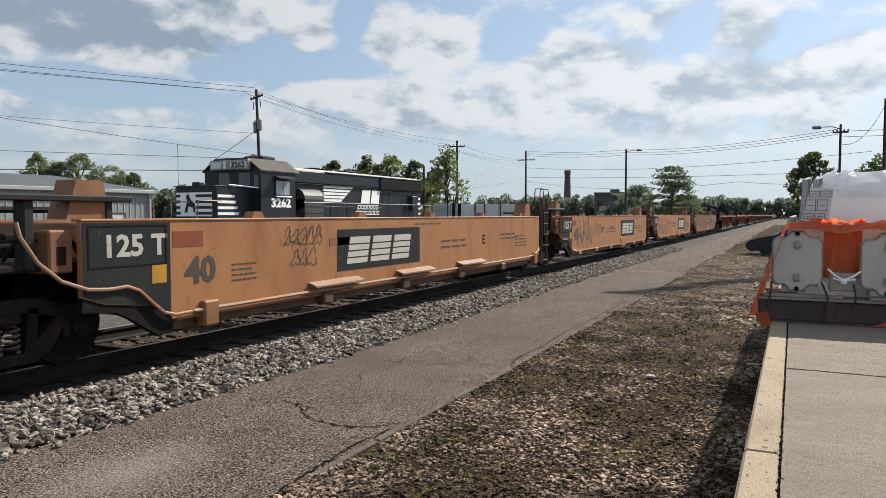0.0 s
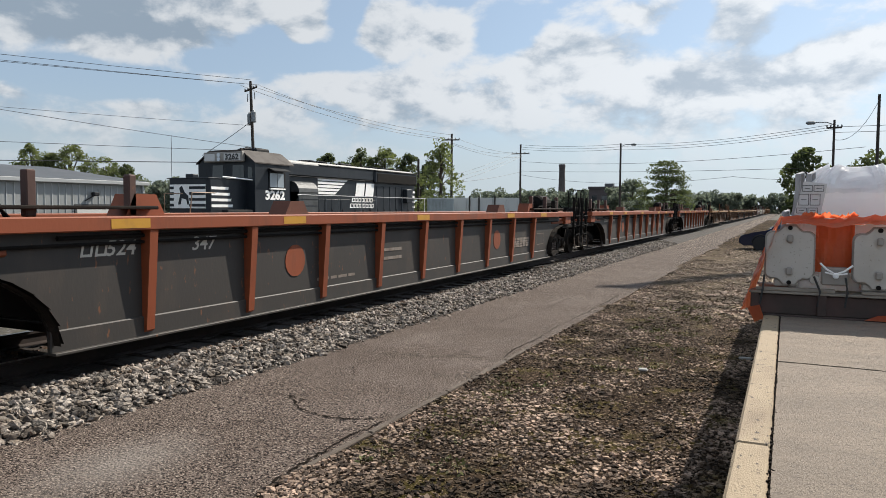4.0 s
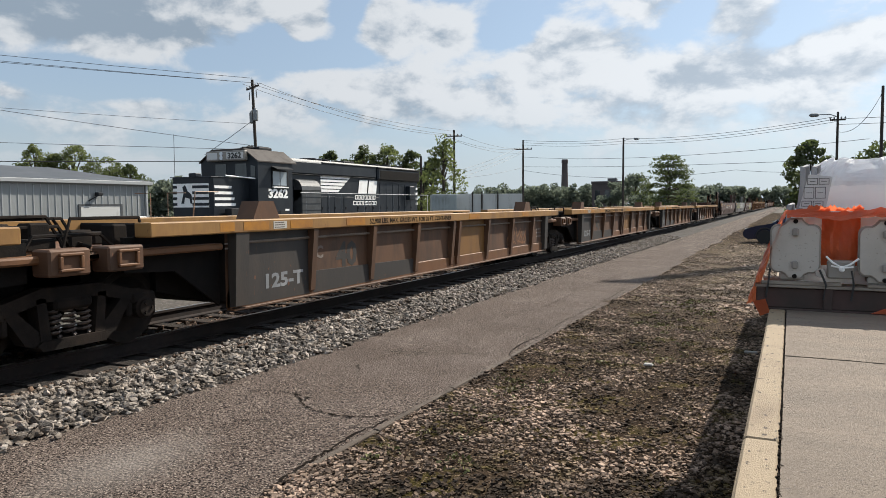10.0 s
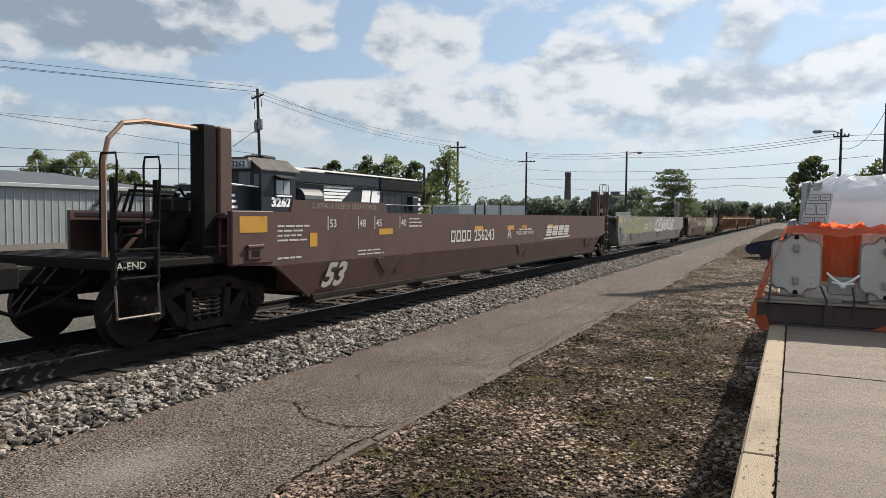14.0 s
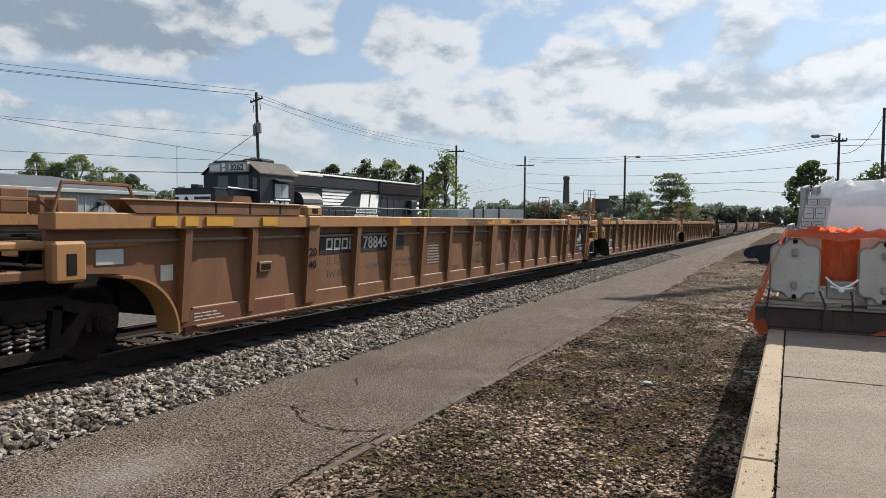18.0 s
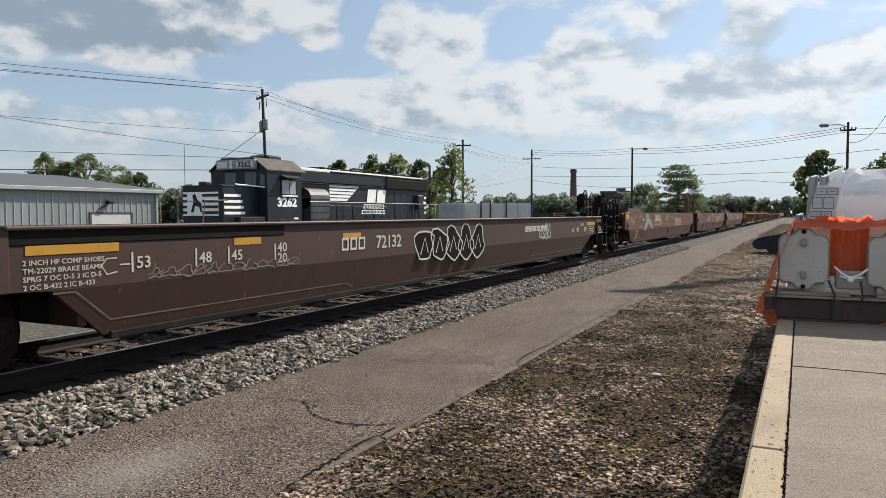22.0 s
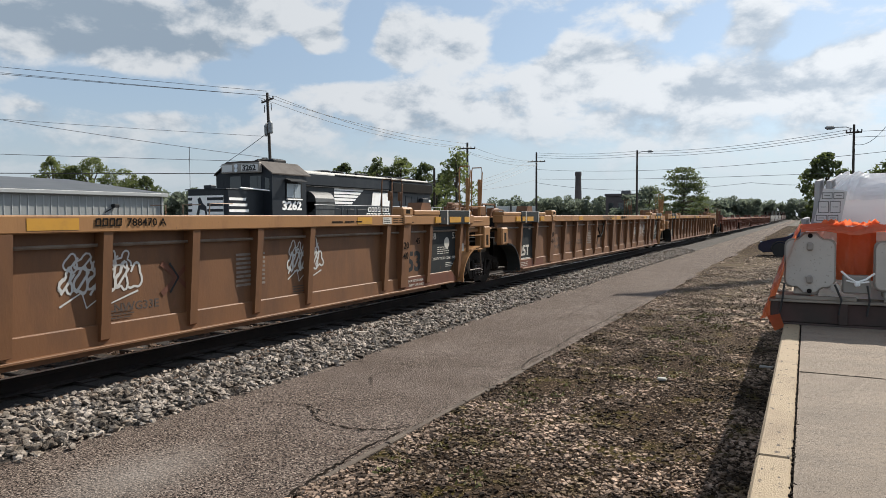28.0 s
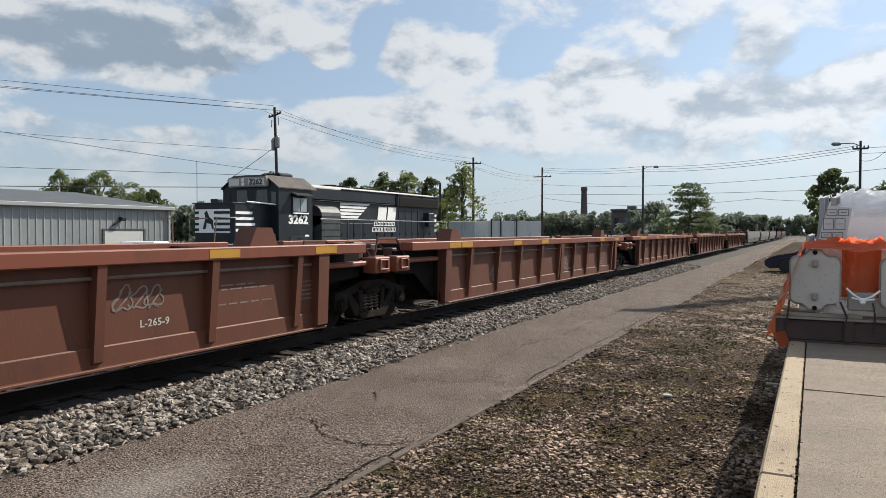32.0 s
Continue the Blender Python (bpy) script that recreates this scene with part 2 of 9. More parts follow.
def dusty_patch(m, at, size, colour):
    """A pale worn patch with a ragged edge, at one spot on the ground."""
    n, l = m.node_tree.nodes, m.node_tree.links
    b = n["Principled BSDF"]
    geo = n.new("ShaderNodeNewGeometry")
    mp = n.new("ShaderNodeVectorMath")
    mp.operation = "SUBTRACT"
    mp.inputs[1].default_value = (*at, 0)
    l.new(geo.outputs["Position"], mp.inputs[0])
    sc = n.new("ShaderNodeVectorMath")
    sc.operation = "MULTIPLY"
    sc.inputs[1].default_value = (1 / size[0], 1 / size[1], 0)
    l.new(mp.outputs[0], sc.inputs[0])
    ln = n.new("ShaderNodeVectorMath")
    ln.operation = "LENGTH"
    l.new(sc.outputs[0], ln.inputs[0])
    t = n.new("ShaderNodeTexNoise")
    t.inputs["Scale"].default_value, t.inputs["Detail"].default_value, t.inputs["Roughness"].default_value = 9, 8, 0.7
    l.new(geo.outputs["Position"], t.inputs["Vector"])
    s = n.new("ShaderNodeMath")
    s.operation = "MULTIPLY_ADD"
    s.inputs[1].default_value, s.inputs[2].default_value = 1.5, -0.75
    l.new(t.outputs[0], s.inputs[0])
    a = n.new("ShaderNodeMath")
    a.operation = "ADD"
    l.new(ln.outputs["Value"], a.inputs[0])
    l.new(s.outputs[0], a.inputs[1])
    r = n.new("ShaderNodeMapRange")
    r.inputs[1].default_value, r.inputs[2].default_value, r.inputs[3].default_value, r.inputs[4].default_value = 0.1, 1.1, 0.6, 0.0
    l.new(a.outputs[0], r.inputs[0])
    x = n.new("ShaderNodeMix")
    x.data_type = "RGBA"
    x.inputs[7].default_value = (*colour, 1)
    l.new(r.outputs[0], x.inputs[0])
    l.new(b.inputs["Base Color"].links[0].from_socket, x.inputs[6])
    l.new(x.outputs[2], b.inputs["Base Color"])


dusty_patch(M["asphalt"], (-4.42, 3.75), (0.5, 0.85), (0.21, 0.185, 0.165))
M["soil"] = material("soil", (0.019, 0.0125, 0.0085), 0.95, 0, (0.052, 0.036, 0.023), 0.8, 0.50, 0.66, (0.046, 0.036, 0.012), 1.9, 0.53, 0.60, 1.0, 32, world_coords=True, fleck=((0.17, 0.122, 0.085), 38, 0.565, 0.59), spec=0.03)
dusty_patch(M["soil"], (-1.0, 27.0), (5.0, 16.0), (0.16, 0.125, 0.092))
M["ground"] = material("ground", (0.080, 0.064, 0.049), 0.95, 0, (0.046, 0.042, 0.024), 0.08, 0.45, 0.6, (0.03, 0.023, 0.017), 9, 0.45, 0.6, 1.0, 12, world_coords=True, fleck=((0.15, 0.135, 0.12), 14, 0.56, 0.62))
# grimy bed; shade between stones and under the cars is in its dark colour
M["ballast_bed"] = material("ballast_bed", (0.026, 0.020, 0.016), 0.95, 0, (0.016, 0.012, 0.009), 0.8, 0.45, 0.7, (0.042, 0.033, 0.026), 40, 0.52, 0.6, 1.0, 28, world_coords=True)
M["stone"] = material("stone", (0.238, 0.205, 0.175), 0.9, 0, (0.120, 0.094, 0.072), 5, 0.46, 0.58, None, bump=0.5, bump_scale=70, island=0.78)
M["stone_rusty"] = material("stone_rusty", (0.115, 0.074, 0.048), 0.92, 0, (0.075, 0.042, 0.026), 5, 0.4, 0.62, None, bump=0.4, bump_scale=70, island=0.5)
M["gravel"] = material("gravel", (0.270, 0.197, 0.150), 0.92, 0, (0.036, 0.025, 0.017), 0.8, 0.43, 0.58, (0.100, 0.074, 0.032), 1.3, 0.55, 0.64, bump=0.4, bump_scale=70, island=0.85, world_coords=True, spec=0.15)
dusty_patch(M["gravel"], (-1.0, 27.0), (5.0, 17.0), (0.26, 0.205, 0.155))
M["concrete"] = material("concrete", (0.206, 0.162, 0.121), 0.85, 0, (0.150, 0.117, 0.089), 2.4, 0.38, 0.70, (0.075, 0.057, 0.046), 60, 0.60, 0.68, 0.5, 240, world_coords=True, stretch=(0.6, 1.5, 1), fleck=((0.30, 0.26, 0.215), 75, 0.64, 0.70))
M["nosing"] = material("nosing", (0.292, 0.222, 0.140), 0.8, 0, (0.20, 0.145, 0.092), 3.0, 0.48, 0.68, (0.055, 0.038, 0.027), 38, 0.60, 0.66, 0.4, 180, world_coords=True, stretch=(1.2, 0.6, 1))
M["old_strip"] = material("old_strip", (0.10, 0.078, 0.06), 0.9, 0, (0.055, 0.04, 0.03), 2.5, 0.45, 0.65, None, bump=0.5, world_coords=True)
M["crack"] = material("crack", (0.018, 0.014, 0.011), 0.95, spec=0.05)
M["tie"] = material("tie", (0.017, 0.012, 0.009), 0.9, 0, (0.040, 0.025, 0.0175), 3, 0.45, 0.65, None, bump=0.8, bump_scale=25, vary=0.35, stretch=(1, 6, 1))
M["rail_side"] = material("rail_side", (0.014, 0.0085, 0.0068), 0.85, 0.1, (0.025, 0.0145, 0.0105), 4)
M["rail_top"] = material("rail_top", (0.45, 0.42, 0.40), 0.3, 1.0)
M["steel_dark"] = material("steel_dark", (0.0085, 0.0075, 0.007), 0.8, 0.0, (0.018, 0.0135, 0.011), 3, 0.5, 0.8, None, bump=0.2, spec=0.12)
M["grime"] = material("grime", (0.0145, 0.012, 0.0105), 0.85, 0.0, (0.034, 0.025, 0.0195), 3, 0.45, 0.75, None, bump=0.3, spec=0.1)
M["wheel_steel"] = material("wheel_steel", (0.017, 0.0135, 0.0115), 0.75, 0.1, (0.025, 0.019, 0.015), 3, spec=0.15)
M["wheel_rim"] = material("wheel_rim", (0.30, 0.28, 0.27), 0.35, 0.9)
M["spring"] = material("spring", (0.085, 0.066, 0.056), 0.6, 0.2, (0.13, 0.095, 0.075), 6)
M["white_mark"] = material("white_mark", (0.432, 0.408, 0.36), 0.7, 0, (0.27, 0.216, 0.168), 6, 0.55, 0.8)
M["faded_mark"] = material("faded_mark", (0.198, 0.165, 0.1375), 0.8, 0, (0.11, 0.0825, 0.066), 6, 0.4, 0.7)
M["black_mark"] = material("black_mark", (0.010, 0.009, 0.008), 0.8, 0, (0.03, 0.022, 0.017), 6, 0.6, 0.85, spec=0.05)
M["yellow_mark"] = material("yellow_mark", (0.432, 0.216, 0.018), 0.5, 0, (0.3, 0.144, 0.024), 5, 0.5, 0.8)
M["amber_mark"] = material("amber_mark", (0.36, 0.15, 0.012), 0.5, 0, (0.24, 0.10, 0.02), 5, 0.4, 0.7)
M["gold_mark"] = material("gold_mark", (0.33, 0.225, 0.115), 0.6, 0, (0.20, 0.12, 0.065), 5, 0.5, 0.8)
M["red_mark"] = material("red_mark", (0.27, 0.036, 0.024), 0.6)
M["spray_grey"] = material("spray_grey", (0.18, 0.186, 0.192), 0.6, 0, (0.288, 0.294, 0.3), 3)
M["spray_faint"] = material("spray_faint", (0.105, 0.085, 0.066), 0.7, 0, (0.20, 0.115, 0.045), 2.5, 0.45, 0.6)
M["spray_fade"] = material("spray_fade", (0.060, 0.052, 0.047), 0.8, 0, (0.10, 0.085, 0.07), 4, 0.4, 0.7)
M["spray_dark"] = material("spray_dark", (0.05, 0.035, 0.0275), 0.7)
M["spray_white"] = material("spray_white", (0.434, 0.427, 0.406), 0.6)
M["spray_pale"] = material("spray_pale", (0.27, 0.29, 0.24), 0.6, 0, (0.34, 0.35, 0.30), 2)
M["spray_olive"] = material("spray_olive", (0.085, 0.092, 0.034), 0.6, 0, (0.13, 0.125, 0.06), 3)
M["spray_bubble"] = material("spray_bubble", (0.26, 0.275, 0.20), 0.6, 0, (0.20, 0.205, 0.075), 2.2, 0.45, 0.62, (0.36, 0.37, 0.33), 4, 0.5, 0.62)
M["spray_green"] = material("spray_green", (0.198, 0.204, 0.06), 0.6, 0, (0.252, 0.24, 0.12), 2)
M["label_dark"] = paint("label_dark", (0.021, 0.024, 0.025), (0.036, 0.033, 0.029), spec=0.12)
M["orange"] = paint("orange", (0.335, 0.150, 0.060), (0.235, 0.098, 0.042), 0.5, 0.46, 0.74)
M["orange_dull"] = paint("orange_dull", (0.185, 0.078, 0.035), (0.135, 0.055, 0.027), 0.55, 0.45, 0.72)
M["orange_worn"] = paint("orange_worn", (0.235, 0.108, 0.047), (0.155, 0.068, 0.034), 0.6, 0.45, 0.72)
M["cp_grey"] = paint("cp_grey", (0.036, 0.032, 0.029), (0.056, 0.044, 0.036), 0.6)
M["cp_orange"] = paint("cp_orange", (0.21, 0.05, 0.0175), (0.11, 0.035, 0.0175), 0.6)
M["yellow_paint"] = paint("yellow_paint", (0.275, 0.148, 0.046), (0.165, 0.085, 0.036), 0.55, 0.46, 0.72)
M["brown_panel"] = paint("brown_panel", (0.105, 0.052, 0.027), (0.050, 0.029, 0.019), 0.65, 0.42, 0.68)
M["amber_panel"] = paint("amber_panel", (0.18, 0.088, 0.024), (0.104, 0.048, 0.02), 0.6)
M["maroon"] = paint("maroon", (0.075, 0.037, 0.029), (0.0475, 0.0275, 0.0225), 0.6, 0.45, 0.75)
M["maroon_red"] = paint("maroon_red", (0.1025, 0.0415, 0.029), (0.06, 0.0275, 0.02), 0.6, 0.45, 0.75)
M["pale_grey"] = paint("pale_grey", (0.1815, 0.176, 0.165), (0.121, 0.11, 0.099), 0.6)
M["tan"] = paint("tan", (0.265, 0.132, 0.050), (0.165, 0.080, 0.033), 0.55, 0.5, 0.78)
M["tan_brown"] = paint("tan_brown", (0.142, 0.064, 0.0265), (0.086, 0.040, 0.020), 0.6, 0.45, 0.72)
M["fec_brown"] = paint("fec_brown", (0.050, 0.024, 0.018), (0.033, 0.019, 0.015), 0.6)
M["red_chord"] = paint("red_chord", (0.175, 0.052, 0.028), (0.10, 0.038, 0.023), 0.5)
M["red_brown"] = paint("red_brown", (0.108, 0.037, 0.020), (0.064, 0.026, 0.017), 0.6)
M["well_floor"] = M["grime"]
M["leaf"] = material("leaf", (0.086, 0.102, 0.056), 0.75, 0, (0.060, 0.074, 0.040), 0.5, 0.4, 0.6, None, island=0.4, world_coords=True, spec=0.2)
M["leaf_light"] = material("leaf_light", (0.140, 0.152, 0.068), 0.75, 0, (0.095, 0.108, 0.05), 0.5, 0.4, 0.6, None, island=0.4, world_coords=True, spec=0.2)
# far foliage: distance haze is put into this paler grey-green
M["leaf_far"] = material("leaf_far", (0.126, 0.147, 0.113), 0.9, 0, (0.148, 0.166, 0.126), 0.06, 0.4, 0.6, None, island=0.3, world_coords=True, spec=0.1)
M["bark"] = material("bark", (0.06, 0.045, 0.033), 0.9, 0, (0.03, 0.024, 0.018), 5, bump=0.6, stretch=(1, 1, 0.3))
M["pole_wood"] = material("pole_wood", (0.0425, 0.034, 0.0275), 0.9, 0, (0.025, 0.02, 0.017), 4, stretch=(1, 1, 0.2))
M["wire"] = material("wire", (0.03, 0.03, 0.032), 0.6)
# body black; its blue tint paints in the reflected sky
M["loco_black"] = material("loco_black", (0.0105, 0.0140, 0.0190), 0.42, 0, (0.022, 0.0255, 0.030), 1.6, 0.46, 0.75, (0.05, 0.047, 0.043), 8, 0.64, 0.76, 0.08, 20, stretch=(1, 1, 0.4), spec=0.35)
# lighter than the roof black: the duct's reflection is in this grey
M["duct_grey"] = material("duct_grey", (0.060, 0.064, 0.066), 0.5, 0, (0.035, 0.037, 0.038), 3, 0.4, 0.7, spec=0.4)
# dark roof painted lighter and tan, as the sun shows it
M["cab_roof"] = material("cab_roof", (0.085, 0.074, 0.066), 0.7, 0, (0.055, 0.046, 0.04), 2, spec=0.2)
M["loco_roof"] = material("loco_roof", (0.017, 0.0185, 0.021), 0.7, 0, (0.032, 0.030, 0.028), 2, spec=0.2)
M["loco_white"] = material("loco_white", (0.90, 0.89, 0.86), 0.5, 0, (0.72, 0.69, 0.63), 3, 0.5, 0.85)
M["glass_dark"] = material("glass_dark", (0.02, 0.025, 0.03), 0.06, 0.0, spec=0.8)
M["window_bright"] = material("window_bright", (0.26, 0.30, 0.33), 0.12, 0.0, spec=0.8)
M["metal_wall"] = material("metal_wall", (0.264, 0.276, 0.276), 0.5, 0.1, (0.216, 0.228, 0.228), 0.4, 0.45, 0.7, vary=0.05)
M["metal_trim"] = material("metal_trim", (0.336, 0.348, 0.348), 0.5, 0.1)
M["roof_metal"] = material("roof_metal", (0.075, 0.078, 0.081), 0.5, 0.3, (0.096, 0.099, 0.102), 0.4)
M["chalk_wall"] = material("chalk_wall", (0.50, 0.50, 0.48), 0.85, 0, (0.2, 0.185, 0.165), 0.9, 0.54, 0.68, None, stretch=(1, 1, 0.15), bump=0.2)
M["teal_grey"] = material("teal_grey", (0.30, 0.335, 0.335), 0.7, 0, (0.22, 0.24, 0.23), 1)
# brick lightened and greyed: haze of the distance is in the colour
M["brick_far"] = material("brick_far", (0.082, 0.069, 0.068), 0.9, 0, (0.062, 0.052, 0.051), 0.4, vary=0.1)
M["car_paint"] = material("car_paint", (0.012, 0.018, 0.045), 0.18, 0.3, spec=0.7)
M["tyre"] = material("tyre", (0.018, 0.018, 0.018), 0.85)
M["alloy"] = material("alloy", (0.62, 0.63, 0.65), 0.4, 0.2)
M["lamp_glass"] = material("lamp_glass", (0.65, 0.68, 0.72), 0.1, 0.2)
M["film_orange"] = material("film_orange", (0.52, 0.12, 0.05), 0.28, 0, (0.62, 0.22, 0.12), 6, 0.5, 0.8, bump=0.45, bump_scale=18)
M["casting"] = material("casting", (0.45, 0.415, 0.37), 0.6, 0, (0.39, 0.355, 0.31), 4, 0.45, 0.7, (0.22, 0.20, 0.17), 60, 0.62, 0.7, bump=0.06)
M["casting_dark"] = material("casting_dark", (0.29, 0.265, 0.235), 0.7, 0, (0.21, 0.19, 0.165), 3)
M["pallet_wood"] = material("pallet_wood", (0.27, 0.232, 0.19), 0.85, 0, (0.185, 0.155, 0.125), 4, stretch=(0.8, 8, 8), bump=0.2)
M["beam_wood"] = material("beam_wood", (0.045, 0.033, 0.027), 0.85, 0, (0.072, 0.042, 0.036), 3)
M["sack"] = material("sack", (0.78, 0.78, 0.79), 0.6, 0, (0.68, 0.68, 0.70), 3, 0.4, 0.7, bump=0.3, bump_scale=10)
M["sack_film"] = material("sack_film", (0.74, 0.75, 0.77), 0.22, 0, (0.55, 0.56, 0.58), 8, 0.4, 0.7, bump=0.45, bump_scale=12, spec=0.7)
M["strap"] = material("strap", (0.021, 0.021, 0.021), 0.6)
M["webbing"] = material("webbing", (0.28, 0.28, 0.287), 0.8)
M["paper"] = material("paper", (0.592, 0.592, 0.576), 0.8)
M["ink"] = material("ink", (0.12, 0.12, 0.12), 0.8)
M["knot_white"] = material("knot_white", (0.80, 0.80, 0.78), 0.5)
M["flag_red"] = material("flag_red", (0.6, 0.06, 0.05), 0.6)
M["insulator"] = material("insulator", (0.15, 0.156, 0.162), 0.5)
M["transformer"] = material("transformer", (0.18, 0.192, 0.198), 0.5, 0.2)
M["weed"] = material("weed", (0.110, 0.112, 0.030), 0.7, 0, (0.120, 0.100, 0.036), 1, island=0.4, world_coords=True)
M["debris"] = material("debris", (0.3, 0.294, 0.276), 0.7)
M["pipe"] = material("pipe", (0.24, 0.165, 0.115), 0.6, 0.2, (0.30, 0.13, 0.05), 2)
M["conduit"] = material("conduit", (0.155, 0.118, 0.088), 0.6, 0.0, (0.09, 0.06, 0.04), 3)


def worn_away(m, scale, lo, hi):
    """Paint that has rubbed off in upright streaks, so that what lies under it shows."""
    n, l = m.node_tree.nodes, m.node_tree.links
    tc, mp, t, r = n.new("ShaderNodeTexCoord"), n.new("ShaderNodeMapping"), n.new("ShaderNodeTexNoise"), n.new("ShaderNodeMapRange")
    mp.inputs["Scale"].default_value = (1, 2.6, 0.5)
    t.inputs["Scale"].default_value, t.inputs["Detail"].default_value = scale, 6
    r.inputs[1].default_value, r.inputs[2].default_value = lo, hi
    x, b = n.new("ShaderNodeMixShader"), n.new("ShaderNodeBsdfTransparent")
    l.new(tc.outputs["Object"], mp.inputs[0])
    l.new(mp.outputs[0], t.inputs["Vector"])
    l.new(t.outputs[0], r.inputs[0])
    l.new(r.outputs[0], x.inputs[0])
    l.new(n["Principled BSDF"].outputs[0], x.inputs[1])
    l.new(b.outputs[0], x.inputs[2])
    l.new(x.outputs[0], n["Material Output"].inputs[0])


worn_away(M["spray_fade"], 3.2, 0.30, 0.75)
worn_away(M["spray_faint"], 4.0, 0.35, 0.8)
translucent(M["leaf"], 0.45, (0.12, 0.15, 0.05))
translucent(M["leaf_light"], 0.5, (0.19, 0.23, 0.08))
# the pale haze tone of far foliage, for transmitted light too
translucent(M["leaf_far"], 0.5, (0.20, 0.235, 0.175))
translucent(M["sack"], 0.55, (0.86, 0.87, 0.885))
translucent(M["sack_film"], 0.5, (0.90, 0.91, 0.93))
translucent(M["film_orange"], 0.55, (0.90, 0.24, 0.10))


# ---- mesh tools ----
class Geo:
    """Collects corners and faces for one mesh."""

    def __init__(self):
        self.v, self.f = [], []

    def add(self, verts, faces):
        o = len(self.v)
        self.v += [tuple(p) for p in verts]
        self.f += [tuple(o + i for i in f) for f in faces]
        return self

    def box(self, x0, x1, y0, y1, z0, z1):
        return self.add([(x, y, z) for x in (x0, x1) for y in (y0, y1) for z in (z0, z1)],
                        [(0, 1, 3, 2), (4, 6, 7, 5), (0, 4, 5, 1), (2, 3, 7, 6), (0, 2, 6, 4), (1, 5, 7, 3)])

    def cbox(self, x0, x1, y0, y1, z0, z1, c=0.01):
        """A box with its edges cut off."""
        vs, idx = [], {}
        for i, x in enumerate((x0, x1)):
            for j, y in enumerate((y0, y1)):
                for k, z in enumerate((z0, z1)):
                    sx, sy, sz = (1, -1)[i], (1, -1)[j], (1, -1)[k]
                    idx[i, j, k] = (len(vs), len(vs) + 1, len(vs) + 2)
                    vs += [(x, y + sy * c, z + sz * c), (x + sx * c, y, z + sz * c), (x + sx * c, y + sy * c, z)]
        fs = []
        q = ((0, 0), (1, 0), (1, 1), (0, 1))
        for i in (0, 1):
            fs.append([idx[i, a, b][0] for a, b in (q if i else q[::-1])])
            fs.append([idx[a, i, b][1] for a, b in (q[::-1] if i else q)])
            fs.append([idx[a, b, i][2] for a, b in (q if i else q[::-1])])
        for a in (0, 1):
            for b in (0, 1):
                fs.append((idx[a, b, 0][0], idx[a, b, 1][0], idx[a, b, 1][1], idx[a, b, 0][1]))
                fs.append((idx[a, 0, b][0], idx[a, 1, b][0], idx[a, 1, b][2], idx[a, 0, b][2]))
                fs.append((idx[0, a, b][1], idx[1, a, b][1], idx[1, a, b][2], idx[0, a, b][2]))
        for t in idx.values():
            fs.append(t)
        return self.add(vs, fs)

    def plate(self, pts, a0, a1, axis="x"):
        """A polygon, in the two other directions, given thickness along the axis."""
        put = {"x": lambda a, p: (a, p[0], p[1]), "y": lambda a, p: (p[0], a, p[1]), "z": lambda a, p: (p[0], p[1], a)}[axis]
        n = len(pts)
        vs = [put(a0, p) for p in pts] + [put(a1, p) for p in pts]
        fs = [tuple(range(n)), tuple(range(2 * n - 1, n - 1, -1))]
        fs += [(i, (i + 1) % n, n + (i + 1) % n, n + i) for i in range(n)]
        return self.add(vs, fs)

    def rod(self, p0, p1, r, n=6, r1=None, caps=True):
        p0, p1 = Vector(p0), Vector(p1)
        q = (p1 - p0).to_track_quat("Z", "Y")
        r1 = r if r1 is None else r1
        vs = []
        for p, rr in ((p0, r), (p1, r1)):
            for i in range(n):
                a = 2 * math.pi * i / n
                vs.append(p + q @ Vector((math.cos(a) * rr, math.sin(a) * rr, 0)))
        fs = [(i, (i + 1) % n, n + (i + 1) % n, n + i) for i in range(n)]
        if caps:
            fs += [tuple(range(n - 1, -1, -1)), tuple(range(n, 2 * n))]
        return self.add(vs, fs)

    def pipe(self, pts, r, n=6):
        """One bent tube through the points."""
        pts = [Vector(p) for p in pts]
        vs, m = [], len(pts)
        for k, p in enumerate(pts):
            d = (pts[min(k + 1, m - 1)] - pts[max(k - 1, 0)]).normalized()
            q = d.to_track_quat("Z", "Y")
            for i in range(n):
                a = 2 * math.pi * i / n
                vs.append(p + q @ Vector((math.cos(a) * r, math.sin(a) * r, 0)))
        fs = [(k * n + i, k * n + (i + 1) % n, (k + 1) * n + (i + 1) % n, (k + 1) * n + i) for k in range(m - 1) for i in range(n)]
        fs += [tuple(range(n - 1, -1, -1)), tuple(range((m - 1) * n, m * n))]
        return self.add(vs, fs)

    def lathe(self, profile, n=24, axis="x", centre=(0, 0, 0)):
        """profile: (along, radius) pairs turned about the axis."""
        vs = []
        for a, r in profile:
            for i in range(n):
                t = 2 * math.pi * i / n
                c, s = math.cos(t) * r, math.sin(t) * r
                p = {"x": (a, c, s), "y": (c, a, s), "z": (c, s, a)}[axis]
                vs.append((p[0] + centre[0], p[1] + centre[1], p[2] + centre[2]))
        m = len(profile)
        fs = [(k * n + i, k * n + (i + 1) % n, (k + 1) * n + (i + 1) % n, (k + 1) * n + i) for k in range(m - 1) for i in range(n)]
        fs += [tuple(range(n - 1, -1, -1)), tuple(range((m - 1) * n, m * n))]
        return self.add(vs, fs)

